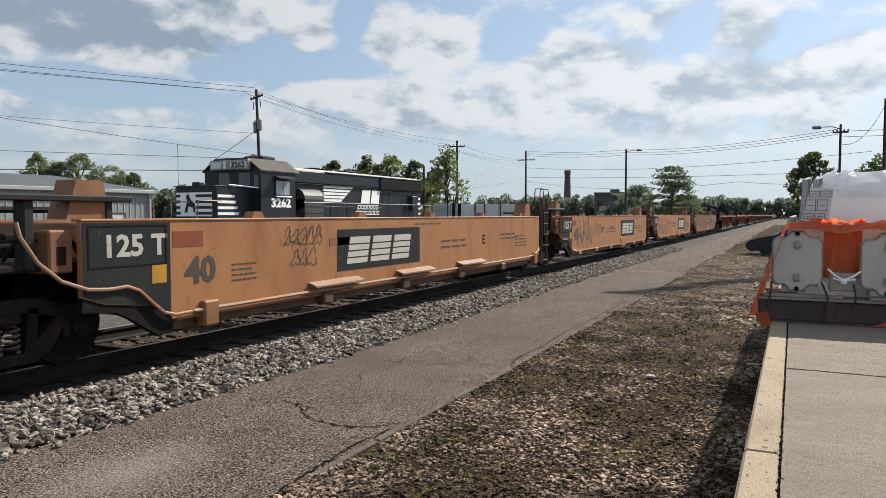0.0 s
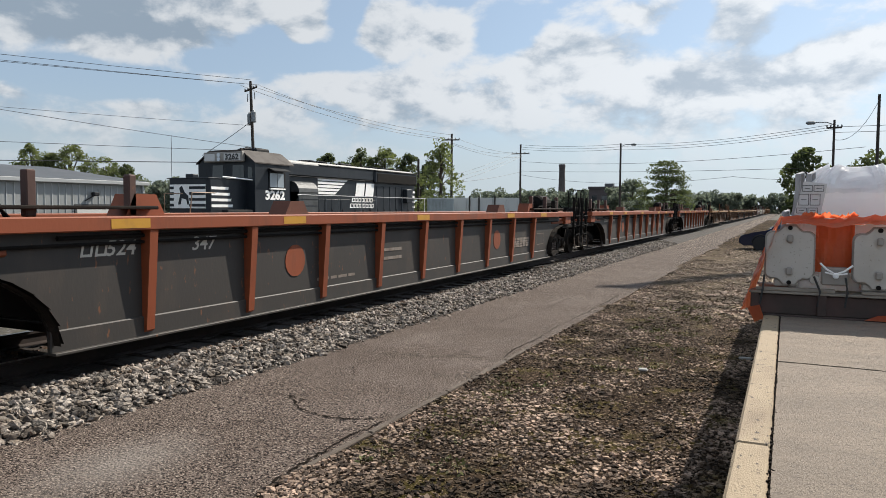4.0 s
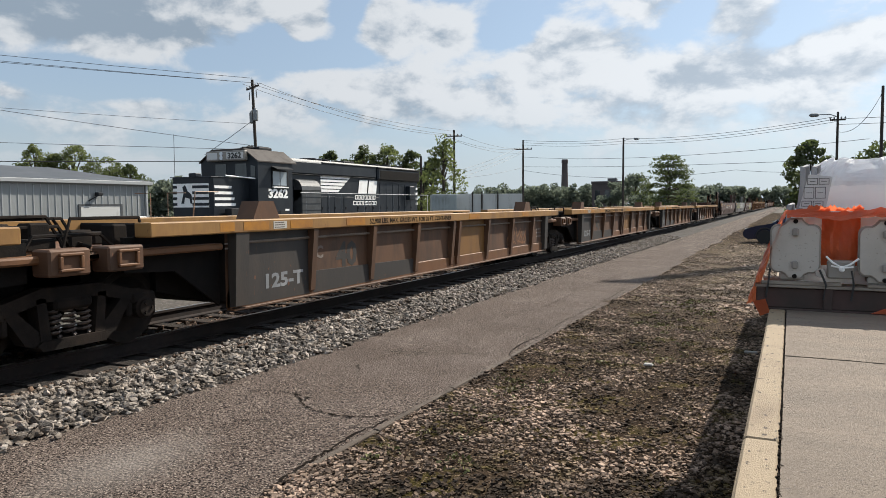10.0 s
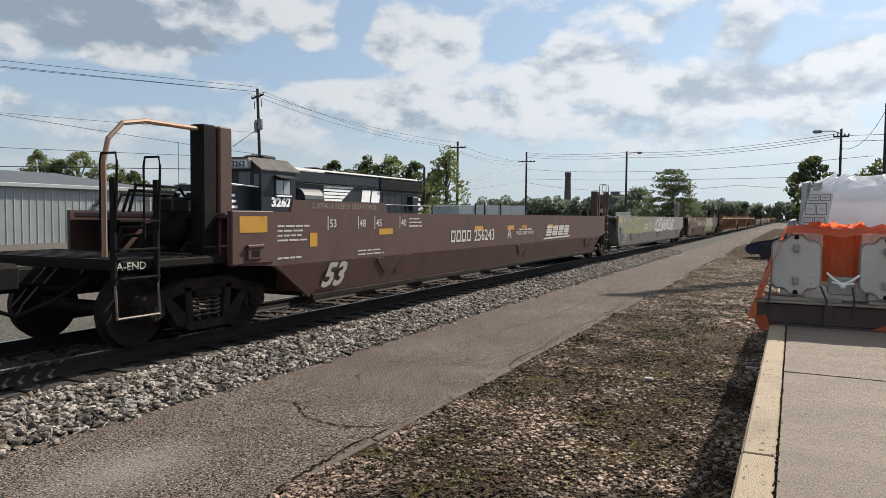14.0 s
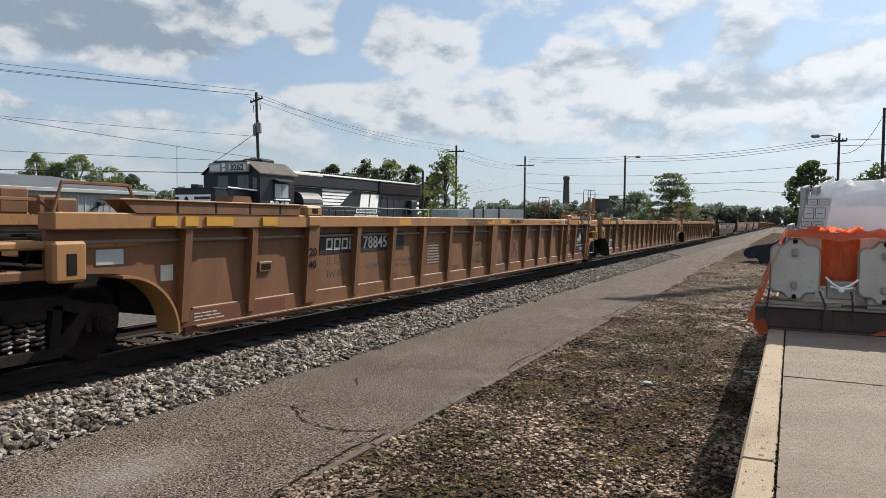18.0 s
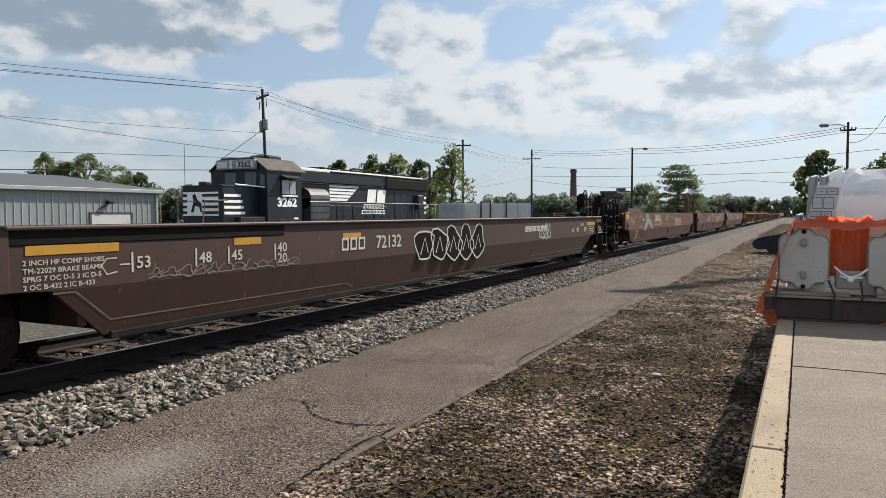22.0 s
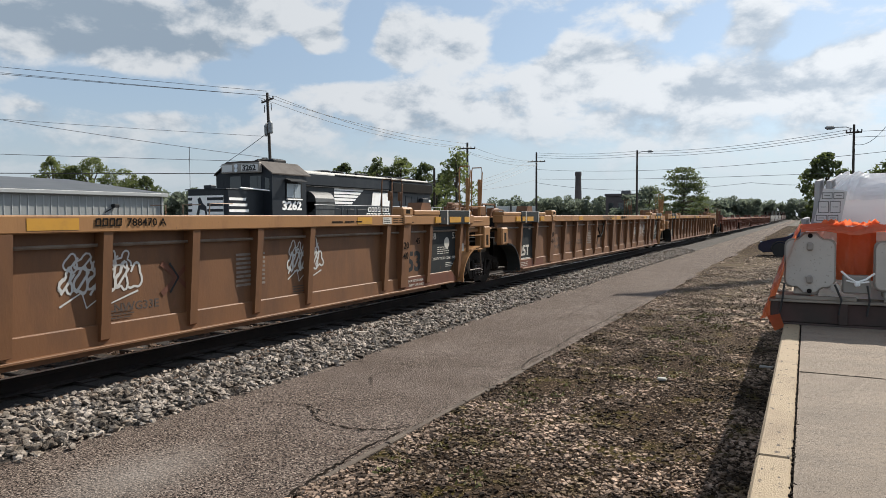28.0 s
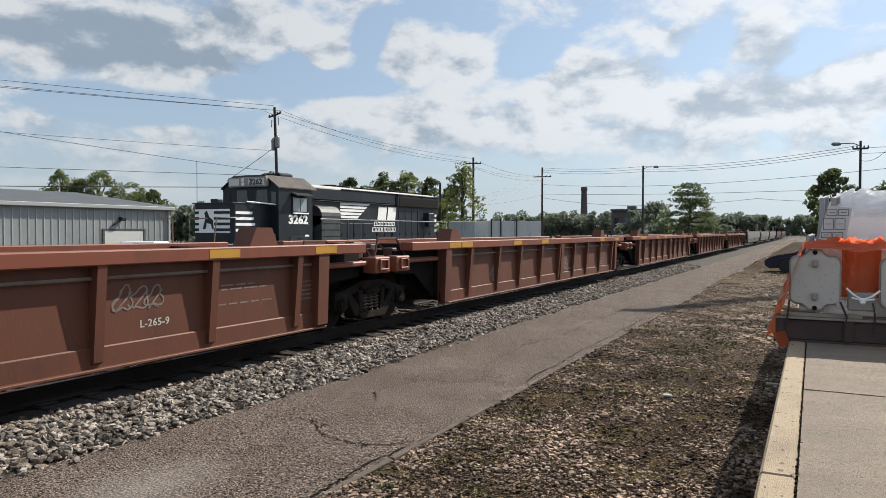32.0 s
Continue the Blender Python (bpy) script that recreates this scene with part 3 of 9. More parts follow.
    def ribbon(self, pts, w, x):
        """A flat painted stroke along (y, z) points in the plane at x, mitred at its bends."""
        m = len(pts)
        vs = []
        for k, (a, b) in enumerate(pts):
            (p, q), (r, s) = pts[max(k - 1, 0)], pts[min(k + 1, m - 1)]
            l1, l2 = math.hypot(a - p, b - q) or 1, math.hypot(r - a, s - b) or 1
            dy, dz = (a - p) / l1 + (r - a) / l2, (b - q) / l1 + (s - b) / l2
            l = math.hypot(dy, dz) or 1
            dy, dz = dy / l, dz / l
            e = w * 0.3 * (-1 if k == 0 else 1 if k == m - 1 else 0)
            vs += [(x + 0.00012 * k, a - dz * w / 2 + dy * e, b + dy * w / 2 + dz * e), (x + 0.00012 * k, a + dz * w / 2 + dy * e, b - dy * w / 2 + dz * e)]
        return self.add(vs, [(2 * k, 2 * k + 1, 2 * k + 3, 2 * k + 2) for k in range(m - 1)])

    def mesh(self, name):
        me = bpy.data.meshes.new(name)
        me.from_pydata(self.v, [], self.f)
        b = bmesh.new()
        b.from_mesh(me)
        bmesh.ops.recalc_face_normals(b, faces=b.faces)
        b.to_mesh(me)
        b.free()
        return me


def raw_mesh(name, v, f):
    me = bpy.data.meshes.new(name)
    me.from_pydata(v, [], f)
    me.update()
    return me


def part(name, geo, mat, parent, label="", at=None):
    """One mesh object under a thing or a part."""
    me = geo.mesh(name) if isinstance(geo, Geo) else geo
    if mat is not None and not me.materials:
        me.materials.append(M[mat])
    ob = new(name, me)
    ob.parent = parent
    if at is not None:
        ob.matrix_basis = at
    if label:
        tagged(ob, label)
    return ob


def thing(name, label, category, at=None, group="", kind=""):
    ob = new(name)
    ob.empty_display_size = 0.1
    if at is not None:
        ob.matrix_basis = at
    return tagged(ob, label, category, group, kind)


def single(name, geo, mat, label, category="", kind="", group="", at=None):
    me = geo.mesh(name) if isinstance(geo, Geo) else geo
    if not me.materials:
        me.materials.append(M[mat])
    ob = new(name, me)
    if at is not None:
        ob.matrix_basis = at
    return tagged(ob, label, category, group, kind)


SIDE = Matrix(((0, 0, 1, 0), (1, 0, 0, 0), (0, 1, 0, 0), (0, 0, 0, 1)))   # lettering on a wall that faces +x
FRONT = Matrix(((1, 0, 0, 0), (0, 0, -1, 0), (0, 1, 0, 0), (0, 0, 0, 1)))  # lettering on a wall that faces -y
text_cache = {}


def lettering(words, size, mat, parent, x, y, z, name="lettering", turn=None, squeeze=1.0, shear=0.0, bold=0.0):
    bold, squeeze = bold + 0.018 * size, squeeze * 1.13
    key = (words, size, mat, shear, bold)
    if key not in text_cache:
        c = bpy.data.curves.new("lettering", "FONT")
        c.body, c.size, c.extrude, c.shear, c.resolution_u, c.offset = words, size * 1.42, 0.0006, shear, 2, bold
        ob = bpy.data.objects.new("lettering", c)
        me = bpy.data.meshes.new_from_object(ob)
        bpy.data.objects.remove(ob)
        me.materials.clear()
        me.materials.append(M[mat])
        text_cache[key] = me
    ob = new(name, text_cache[key])
    ob.parent = parent
    ob.matrix_basis = Matrix.Translation((x, y, z)) @ (SIDE if turn is None else turn) @ Matrix.Diagonal((squeeze, 1, 1, 1))
    return ob


def small_print(rng, parent, x, y, z, w, h, lines, mat):
    """Rows of short plain bars, for writing too small to read."""
    g = Geo()
    step = h / lines
    for i in range(lines):
        a = y
        while a < y + w * (0.75 + 0.25 * rng.random()):
            b = min(a + rng.uniform(0.08, 0.22) * w * 1.4, y + w)
            g.ribbon([(a, z + h - (i + 0.5) * step), (b, z + h - (i + 0.5) * step)], step * 0.36, x)
            a = b + 0.06 * w
    return tagged(part("stencil", g, mat, parent), "rows of small stencilled print", kind="stuff")


def scribble(rng, parent, x, y, z, w, h, letters, mat, width, name="graffiti", slant=0.25):
    """Loops and strokes of a spray can, letter by letter, with no words."""
    g = Geo()
    step = w / letters
    for i in range(letters):
        cx = y + (i + 0.5) * step
        pts, n = [], 26
        a0, turns = rng.uniform(0, 6.28), rng.uniform(0.7, 1.5) * rng.choice((-1, 1))
        rx, rz = step * rng.uniform(0.35, 0.62), h * rng.uniform(0.32, 0.5)
        kink = rng.uniform(0.15, 0.5)
        for k in range(n):
            t = k / (n - 1)
            a = a0 + turns * 6.28 * t
            rr = 1 - kink * math.sin(3.1 * a)
            py, pz = cx + rx * math.cos(a) * rr, z + h / 2 + rz * math.sin(a) * rr
            pts.append((py + slant * (pz - z - h / 2), pz))
        g.ribbon(pts, width, x + 0.0004 * (i % 4))
        if rng.random() < 0.6:
            g.ribbon([(cx - step * 0.4, z + h * rng.uniform(0, 0.3)), (cx + step * 0.5, z + h * rng.uniform(0.7, 1.0))], width, x + 0.003)
    return part(name, g, mat, parent)


def logo_blocks(parent, x, y, z, w, h, n, mat, slant=0.15, name="emblem", rows=4):
    """An emblem as plain slanted blocks, other marks as hollow ones."""
    step = w / n
    if name == "emblem":
        # solid slanted blocks, scored through by thin lines
        for i in range(n):
            a, b = y + i * step, y + (i + 0.86) * step
            for k in range(rows):
                p, q = h * k / rows, h * (k + (0.80 if k < rows - 1 else 1.0)) / rows
                part(name, Geo().plate([(a + slant * p, z + p), (b + slant * p, z + p), (b + slant * q, z + q), (a + slant * q, z + q)], x, x + 0.003), mat, parent)
        return
    fat = 0.19 * min(h, step)
    for i in range(n):
        a, b = y + i * step, y + (i + 0.80) * step
        ring = []
        for d in (0.0, fat):
            ring += [(a + d + slant * d, z + d), (b - d + slant * d, z + d), (b - d + slant * (h - d), z + h - d), (a + d + slant * (h - d), z + h - d)]
        vs = [(x + t, p, q) for t in (0.0, 0.003) for p, q in ring]
        fs = [(o + k, o + (k + 1) % 4, o + 4 + (k + 1) % 4, o + 4 + k) for o in (0, 8) for k in range(4)]
        fs += [(o + k, o + (k + 1) % 4, o + 8 + (k + 1) % 4, o + 8 + k) for o in (0, 4) for k in range(4)]
        part(name, Geo().add(vs, fs), mat, parent)


# ---- ground ----
def lerp(a, b, t):
    return a + (b - a) * t


def toe(y):
    """Where the ballast meets the road."""
    k = [(-20, -5.6), (4, -5.55), (7, -5.40), (12, -5.46), (20, -5.46), (45, -5.35), (100, -5.4), (400, -5.4)]
    for (a, p), (b, q) in zip(k, k[1:]):
        if y <= b:
            return lerp(p, q, max(0, (y - a) / (b - a)))
    return k[-1][1]


RAIL_TOP, TRACK_X, TIE_TOP = 0.35, -7.75, 0.17
YARD_Z = -0.45


def build_ground():
    xs = [-2500, -600, -200, -90, -40, -22, -12.5, -10.8, -8, -5, -3.2, -1.6, -0.3, 1.5, 4, 12, 40, 120, 600, 2500]
    ys = [-1500, -300, -60, -20, 0, 20, 50, 100, 200, 400, 900, 4200]
    v, f = [], []
    for y in ys:
        for x in xs:
            z = -0.14
            if x <= -12:
                z = YARD_Z
            elif x < -10:
                z = -0.25
            v.append((x, y, z))
    n = len(xs)
    for j in range(len(ys) - 1):
        for i in range(n - 1):
            f.append((j * n + i, j * n + i + 1, (j + 1) * n + i + 1, (j + 1) * n + i))
    single("ground", raw_mesh("ground", v, f), "ground", "dusty open ground with thin grass around the railway yard", "ground", "structure")
    # the gravelled verge between road and dock, widening into a lot further on
    v, f = [], []
    nx, ys = 26, [-8 + 0.4 * i for i in range(100)] + [32 + 4 * i for i in range(30)]
    for y in ys:
        right = 0.1 if y < 14 else lerp(0.1, 30, min(1, (y - 14) / 8))
        left = -3.13 if y < 13 else lerp(-3.13, -4.2, min(1, (y - 13) / 4))
        for i in range(nx):
            x = lerp(left, right, i / (nx - 1))
            z = (-0.03 if x < -3.3 else lerp(-0.005, -0.075, min(1, max(0, x + 3.13) / 2.7))) + 0.03 * noise.noise((x * 1.3, y * 1.1, 0)) * (0 if i == 0 else 1) + 0.012 * noise.noise((x * 5, y * 4, 3))
            v.append((x, y, z))
    for j in range(len(ys) - 1):
        for i in range(nx - 1):
            f.append((j * nx + i, j * nx + i + 1, (j + 1) * nx + i + 1, (j + 1) * nx + i))
    single("verge", raw_mesh("verge", v, f), "soil", "bare brown soil and loose gravel verge beside the road", "ground", "structure")
    # the old asphalt lane
    v, f = [], []
    ys = [-12 + 0.35 * i for i in range(180)] + [51 + 5 * i for i in range(60)]
    nx = 9
    for y in ys:
        left = toe(y) - 0.35
        right = -3.12 + (0.05 * noise.noise((y * 0.9, 2, 0)) if y < 25 else 0.35 * noise.noise((y * 0.25, 5, 0)) - 0.1)
        for i in range(nx):
            x = lerp(left, right, i / (nx - 1))
            v.append((x, y, 0.004 + 0.008 * noise.noise((x, y * 0.6, 9))))
    for j in range(len(ys) - 1):
        for i in range(nx - 1):
            f.append((j * nx + i, j * nx + i + 1, (j + 1) * nx + i + 1, (j + 1) * nx + i))
    road = single("road", raw_mesh("road", v, f), "asphalt", "worn grey asphalt service lane with cracks along the track", "road", "structure")
    # its sunken concrete edging, in broken lengths
    rng = random.Random(5)
    y = 4.0
    while y < 9.4:
        l = rng.uniform(0.5, 1.6)
        g = Geo().cbox(-3.16, -3.16 + rng.uniform(0.035, 0.06), y, y + l - 0.02, -0.1, 0.012 + rng.uniform(0, 0.01), 0.008)
        part("edging_strip", g, "old_strip", road, "pale broken concrete edging strip")
        y += l
    # cracks
    for pts, w in (
        ([(-5.4, 7.93), (-4.97, 8.08), (-4.44, 8.15), (-3.94, 8.28), (-3.45, 8.45)], 0.017),
        ([(-4.92, 7.1), (-4.66, 7.11), (-4.62, 7.25), (-4.66, 7.53), (-4.55, 7.85), (-4.5, 8.1)], 0.012),
        ([(-4.62, 7.25), (-4.5, 7.08), (-4.39, 6.93)], 0.018),
        ([(-5.02, 5.78), (-4.79, 5.85), (-4.5, 5.86), (-4.3, 5.8), (-4.18, 5.77)], 0.014),
        ([(-4.3, 5.8), (-4.22, 5.68)], 0.010),
        ([(-4.5, 5.86), (-4.30, 5.70), (-4.11, 5.51), (-3.79, 5.43)], 0.016),
        ([(-3.79, 5.43), (-3.54, 5.42), (-3.32, 5.55)], 0.024),
        ([(-3.32, 5.55), (-3.19, 5.72), (-3.10, 5.94)], 0.013),
        ([(-4.41, 4.92), (-4.28, 4.99), (-4.12, 5.04)], 0.013),
        ([(-3.13, 3.7), (-3.16, 4.02), (-3.2, 4.3), (-3.21, 4.61), (-3.23, 5.07), (-3.2, 5.5)], 0.026),
        ([(-3.2, 8.6), (-3.28, 9.3), (-3.25, 10.2), (-3.3, 11.4), (-3.26, 13), (-3.3, 16)], 0.018),
        ([(-4.5, 9.6), (-4.2, 10.4), (-4.3, 11.5), (-4.1, 13.0), (-4.15, 16.5), (-4.0, 22)], 0.012),
        ([(-4.4, 12.1), (-3.8, 12.6), (-3.3, 12.5)], 0.018),
        ([(-4.9, 15.6), (-4.2, 16.3), (-3.3, 17.2)], 0.02),
        ([(-4.6, 10.4), (-3.9, 10.6), (-3.4, 10.5)], 0.012),
    ):
        fine = []
        for (a, b), (c, d) in zip(pts, pts[1:]):
            for k in range(6):
                t = k / 6
                fine.append((lerp(a, c, t) + rng.uniform(-0.02, 0.02), lerp(b, d, t) + rng.uniform(-0.02, 0.02)))
        fine.append(pts[-1])
        g = Geo()
        for (a, b), (c, d) in zip(fine, fine[1:]):
            l = math.hypot(c - a, d - b) or 1
            ww = 1.05 * w * rng.uniform(0.4, 1.2)
            u, q = -(d - b) / l * ww / 2, (c - a) / l * ww / 2
            e, h = (c - a) * 0.1, (d - b) * 0.1
            g.add([(a + u - e, b + q - h, 0.014), (a - u - e, b - q - h, 0.014), (c - u + e, d - q + h, 0.014), (c + u + e, d + q + h, 0.014)], [(0, 1, 2, 3)])
        part("crack", g, "crack", road)


def build_track():
    v, f = [], []
    ys = [-640, -400, -200, -100, -50] + [-30 + i for i in range(90)] + [60 + 6 * i for i in range(75)] + [600, 800]
    prof = lambda y: [(toe(y) - 0.02, 0.0), (lerp(toe(y), -6.1, 0.5), 0.095), (-6.15, 0.165), (-6.6, 0.15), (-7.75, 0.13), (-9.0, 0.15), (-9.4, 0.16), (-10.9, -0.2)]
    n = len(prof(0))
    for y in ys:
        for i, (x, z) in enumerate(prof(y)):
            v.append((x + 0.05 * noise.noise((i, y * 0.8, 0)), y, z + 0.012 * noise.noise((i * 3.0, y * 1.3, 4))))
    for j in range(len(ys) - 1):
        for i in range(n - 1):
            f.append((j * n + i, j * n + i + 1, (j + 1) * n + i + 1, (j + 1) * n + i))
    single("ballast", raw_mesh("ballast", v, f), "ballast_bed", "grimy crushed stone ballast bank under the rails, darkened for shade between stones", "ballast", "structure")
    track = thing("track", "weathered timber ties carrying two rusty steel rails", "railway track", kind="structure")
    rail = [(-0.075, 0), (0.075, 0), (0.075, 0.012), (0.012, 0.03), (0.012, 0.13), (0.036, 0.14), (0.036, 0.172), (-0.036, 0.172), (-0.036, 0.14), (-0.012, 0.13), (-0.012, 0.03), (-0.075, 0.012)]
    for side in (0.7525, -0.7525):
        x = TRACK_X + side
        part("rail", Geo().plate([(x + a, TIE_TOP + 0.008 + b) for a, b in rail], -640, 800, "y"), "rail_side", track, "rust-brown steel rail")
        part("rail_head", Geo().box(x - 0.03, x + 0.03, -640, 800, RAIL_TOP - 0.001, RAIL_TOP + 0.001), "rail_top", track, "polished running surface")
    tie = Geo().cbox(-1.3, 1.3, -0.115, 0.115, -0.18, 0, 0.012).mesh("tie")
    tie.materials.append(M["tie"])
    rng = random.Random(3)
    for i in range(170):
        part("tie", tie, None, track, at=pose(TRACK_X + rng.uniform(-0.04, 0.06), -12 + 0.52 * i, TIE_TOP, rng.uniform(-1, 1), 0, rng.uniform(-1.2, 1.2)))
    plate = Geo().cbox(-0.18, 0.18, -0.1, 0.1, 0, 0.012, 0.004).mesh("tie_plate")
    plate.materials.append(M["rail_side"])
    for i in range(26, 90):
        part("tie_plate", plate, None, track, at=pose(TRACK_X + 0.7525, -12 + 0.52 * i, TIE_TOP))


def stones(name, count, place, size, mat, label, seed, flat=0.7, round_off=False):
    """Loose stones: jittered blocks, joined into one mesh."""
    r = np.random.RandomState(seed)
    if round_off:
        # broken stone: a jittered twenty-sided lump
        g = 1.618
        base = np.array([p for a in (-1, 1) for b in (-g, g) for p in ((0, a, b), (a, b, 0), (b, 0, a))], float) * 0.30
        d = np.linalg.norm(base[:, None] - base[None], axis=2)
        near = (d > 0.01) & (d < 0.66)
        quads = []
        for i, j, k in itertools.combinations(range(12), 3):
            if near[i, j] and near[j, k] and near[i, k]:
                out = np.dot(np.cross(base[j] - base[i], base[k] - base[i]), base[i]) > 0
                quads.append((i, j, k) if out else (i, k, j))
        quads = np.array(quads)
    else:
        base = np.array([(x, y, z) for x in (-1, 1) for y in (-1, 1) for z in (-1, 1)], float) * 0.5
        quads = np.array([(0, 1, 3, 2), (4, 6, 7, 5), (0, 4, 5, 1), (2, 3, 7, 6), (0, 2, 6, 4), (1, 5, 7, 3)])
    nv, side = len(base), quads.shape[1]
    pos = place(r, count)
    count = len(pos)
    s = size[0] + (size[1] - size[0]) * r.rand(count) ** 2
    v = base[None] * (1 + (1.15 if round_off else 0.7) * (r.rand(count, nv, 3) - 0.5)) * np.stack([s * r.uniform(0.8, 1.35, count), s * r.uniform(0.7, 1.1, count), s * flat * r.uniform(0.7, 1.1, count)], 1)[:, None]
    a, b = r.uniform(0, 6.28, count), r.uniform(-0.6, 0.6, count)
    ca, sa, cb, sb = np.cos(a)[:, None], np.sin(a)[:, None], np.cos(b)[:, None], np.sin(b)[:, None]
    x, y, z = v[..., 0], v[..., 1], v[..., 2]
    y, z = y * cb - z * sb, y * sb + z * cb
    x, y = x * ca - y * sa, x * sa + y * ca
    v = np.stack([x, y, z], -1) + pos[:, None]
    f = (quads[None] + nv * np.arange(count)[:, None, None]).reshape(-1, side)
    me = bpy.data.meshes.new(name)
    me.vertices.add(count * nv)
    me.vertices.foreach_set("co", v.reshape(-1))
    me.loops.add(len(f) * side)
    me.loops.foreach_set("vertex_index", f.reshape(-1).astype(np.int32))
    me.polygons.add(len(f))
    me.polygons.foreach_set("loop_start", np.arange(0, len(f) * side, side, dtype=np.int32))
    me.polygons.foreach_set("use_smooth", np.zeros(len(f), dtype=bool))
    me.update(calc_edges=True)
    me.validate()
    return single(name, me, mat, label, "stones", "stuff")


def bank_height(x, y):
    t = np.array([toe(q) for q in y])
    return np.where(x > t, 0.0, np.clip((t - x) / np.maximum(0.2, t + 6.15), 0, 1) * 0.155)


def build_stones():
    def near_bank(r, n):
        y = 1.5 + 40 * r.rand(n) ** 1.7
        t = np.array([toe(q) for q in y])
        x = t - 0.05 + 0.06 * r.randn(n) - r.rand(n) * (t + 6.33)
        return np.stack([x, y, bank_height(x, y) + r.uniform(-0.012, 0.045, n)], 1)

    def near_rail(r, n):
        y = 1.5 + 26 * r.rand(n) ** 1.5
        x = -6.08 - 0.42 * r.rand(n) ** 0.8
        return np.stack([x, y, np.minimum(0.15, bank_height(x, y)) + r.uniform(0.0, 0.035, n)], 1)

    def between(r, n):
        y = 0 + 22 * r.rand(n)
        x = -7.1 - 1.3 * r.rand(n)
        return np.stack([x, y, 0.13 + r.uniform(0.0, 0.03, n)], 1)

    def verge(r, n):
        y = 3.2 + 26 * r.rand(n) ** 1.9
        x = -3.13 + 3.0 * r.rand(n)
        # fewer stones in the bare muddy patches
        keep = np.array([noise.noise((a * 1.1, b * 0.7, 1)) for a, b in zip(x, y)]) > -0.66 + 0.85 * r.rand(n)
        x, y = x[keep], y[keep]
        z = -0.005 - 0.07 * (x + 3.13) / 2.7 + r.uniform(-0.004, 0.014, len(x))
        z += np.array([0.03 * noise.noise((a * 1.3, b * 1.1, 0)) for a, b in zip(x, y)])
        return np.stack([x, y, z], 1)

    def lot(r, n):
        y = 14 + 40 * r.rand(n) ** 1.4
        x = -3.4 + (3.26 + (y - 14) * 0.12) * r.rand(n)
        return np.stack([x, y, np.full(n, -0.03) - 0.04 * np.clip((x + 3.13) / 2.7, 0, 1)], 1)

    stones("lot_gravel", 16000, lot, (0.03, 0.11), "gravel", "coarse brown gravel and clods on the far lot", 6, 0.35)
    stones("ballast_stones", 23000, near_bank, (0.032, 0.080), "stone", "loose grey crushed ballast stones along the track", 1, 0.75, True)
    stones("rusty_ballast", 2400, near_rail, (0.03, 0.065), "stone_rusty", "rust-stained ballast stones beside the rail", 2, 0.7, True)
    stones("inner_ballast", 2500, between, (0.04, 0.08), "stone_rusty", "grimy ballast stones between the rails", 4)
    stones("verge_gravel", 90000, verge, (0.008, 0.037), "gravel", "scattered pale and dark gravel on the soil verge", 3, 0.5)


DOCK_Z = 1.19


def build_dock():
    """A loading dock at truck-bed height, with a cream-painted lip."""
    dock = thing("dock", "raised concrete loading dock with a cream-painted edge", "dock", kind="structure")
    rng = random.Random(14)
    # slabs: their meeting edges wander a little
    cuts = [-6.0, 0.6, 3.77, 6.9, 10.2, 14.6]
    steps = [-0.0175 + 0.30 * k for k in range(22)]
    wander = {c: [c + 0.012 * noise.noise((x * 3.1, c, 0)) - 0.035 * max(0.0, x - 0.1) for x in steps] for c in cuts}
    for a, b in zip(cuts, cuts[1:]):
        ring = [(x, y + 0.004) for x, y in zip(steps, wander[a])] + [(x, y - 0.004) for x, y in zip(reversed(steps), reversed(wander[b]))]
        part("slab", Geo().plate(ring, -0.2, DOCK_Z, "z"), "concrete", dock)
    cuts = [-6.0, -1.0, 2.4, 5.5, 9.5, 14.6]
    for a, b in zip(cuts, cuts[1:]):
        part("nosing", Geo().cbox(-0.125, -0.0235, a + 0.002, b - 0.002, -0.2, DOCK_Z + 0.002, 0.009), "nosing", dock, "cream-painted worn concrete nosing")
    part("joint", Geo().box(-0.0245, -0.0170, -6, 14.6, -0.2, DOCK_Z - 0.008), "crack", dock)
    pts = []
    for k in range(40):
        x = -0.017 + 0.045 * k
        pts.append((x, 3.77 + 0.012 * noise.noise((x * 3.1, 3.77, 0)) - 0.035 * max(0.0, x - 0.1) + 0.004 * rng.uniform(-1, 1)))
    g = Geo()
    for (a, b), (c, d) in zip(pts, pts[1:]):
        w = rng.uniform(0.004, 0.013)
        g.add([(a, b - w, DOCK_Z + 0.0016), (c, d - w, DOCK_Z + 0.0016), (c, d + w * 0.6, DOCK_Z + 0.0016), (a, b + w * 0.6, DOCK_Z + 0.0016)], [(0, 1, 2, 3)])
    part("chipped_edge", g, "crack", dock, "dark chipped edge of a slab")
    # dirt and crumbs gathered in the joint
    g = Geo()
    for k in range(420):
        y = rng.uniform(1.6, 5.4)
        x, r = -0.020 + 0.004 * rng.uniform(-1, 1) * (1 if rng.random() < 0.9 else 2.0), rng.uniform(0.001, 0.003)
        g.box(x - r, x + r, y - r * rng.uniform(0.6, 2), y + r, DOCK_Z - 0.01, DOCK_Z + r * 0.5)
    tagged(part("joint_dirt", g, "crack", dock), "dark dirt caught in the joint", kind="stuff")


# ---- the train: shared pieces ----
WHEEL_R = 0.42


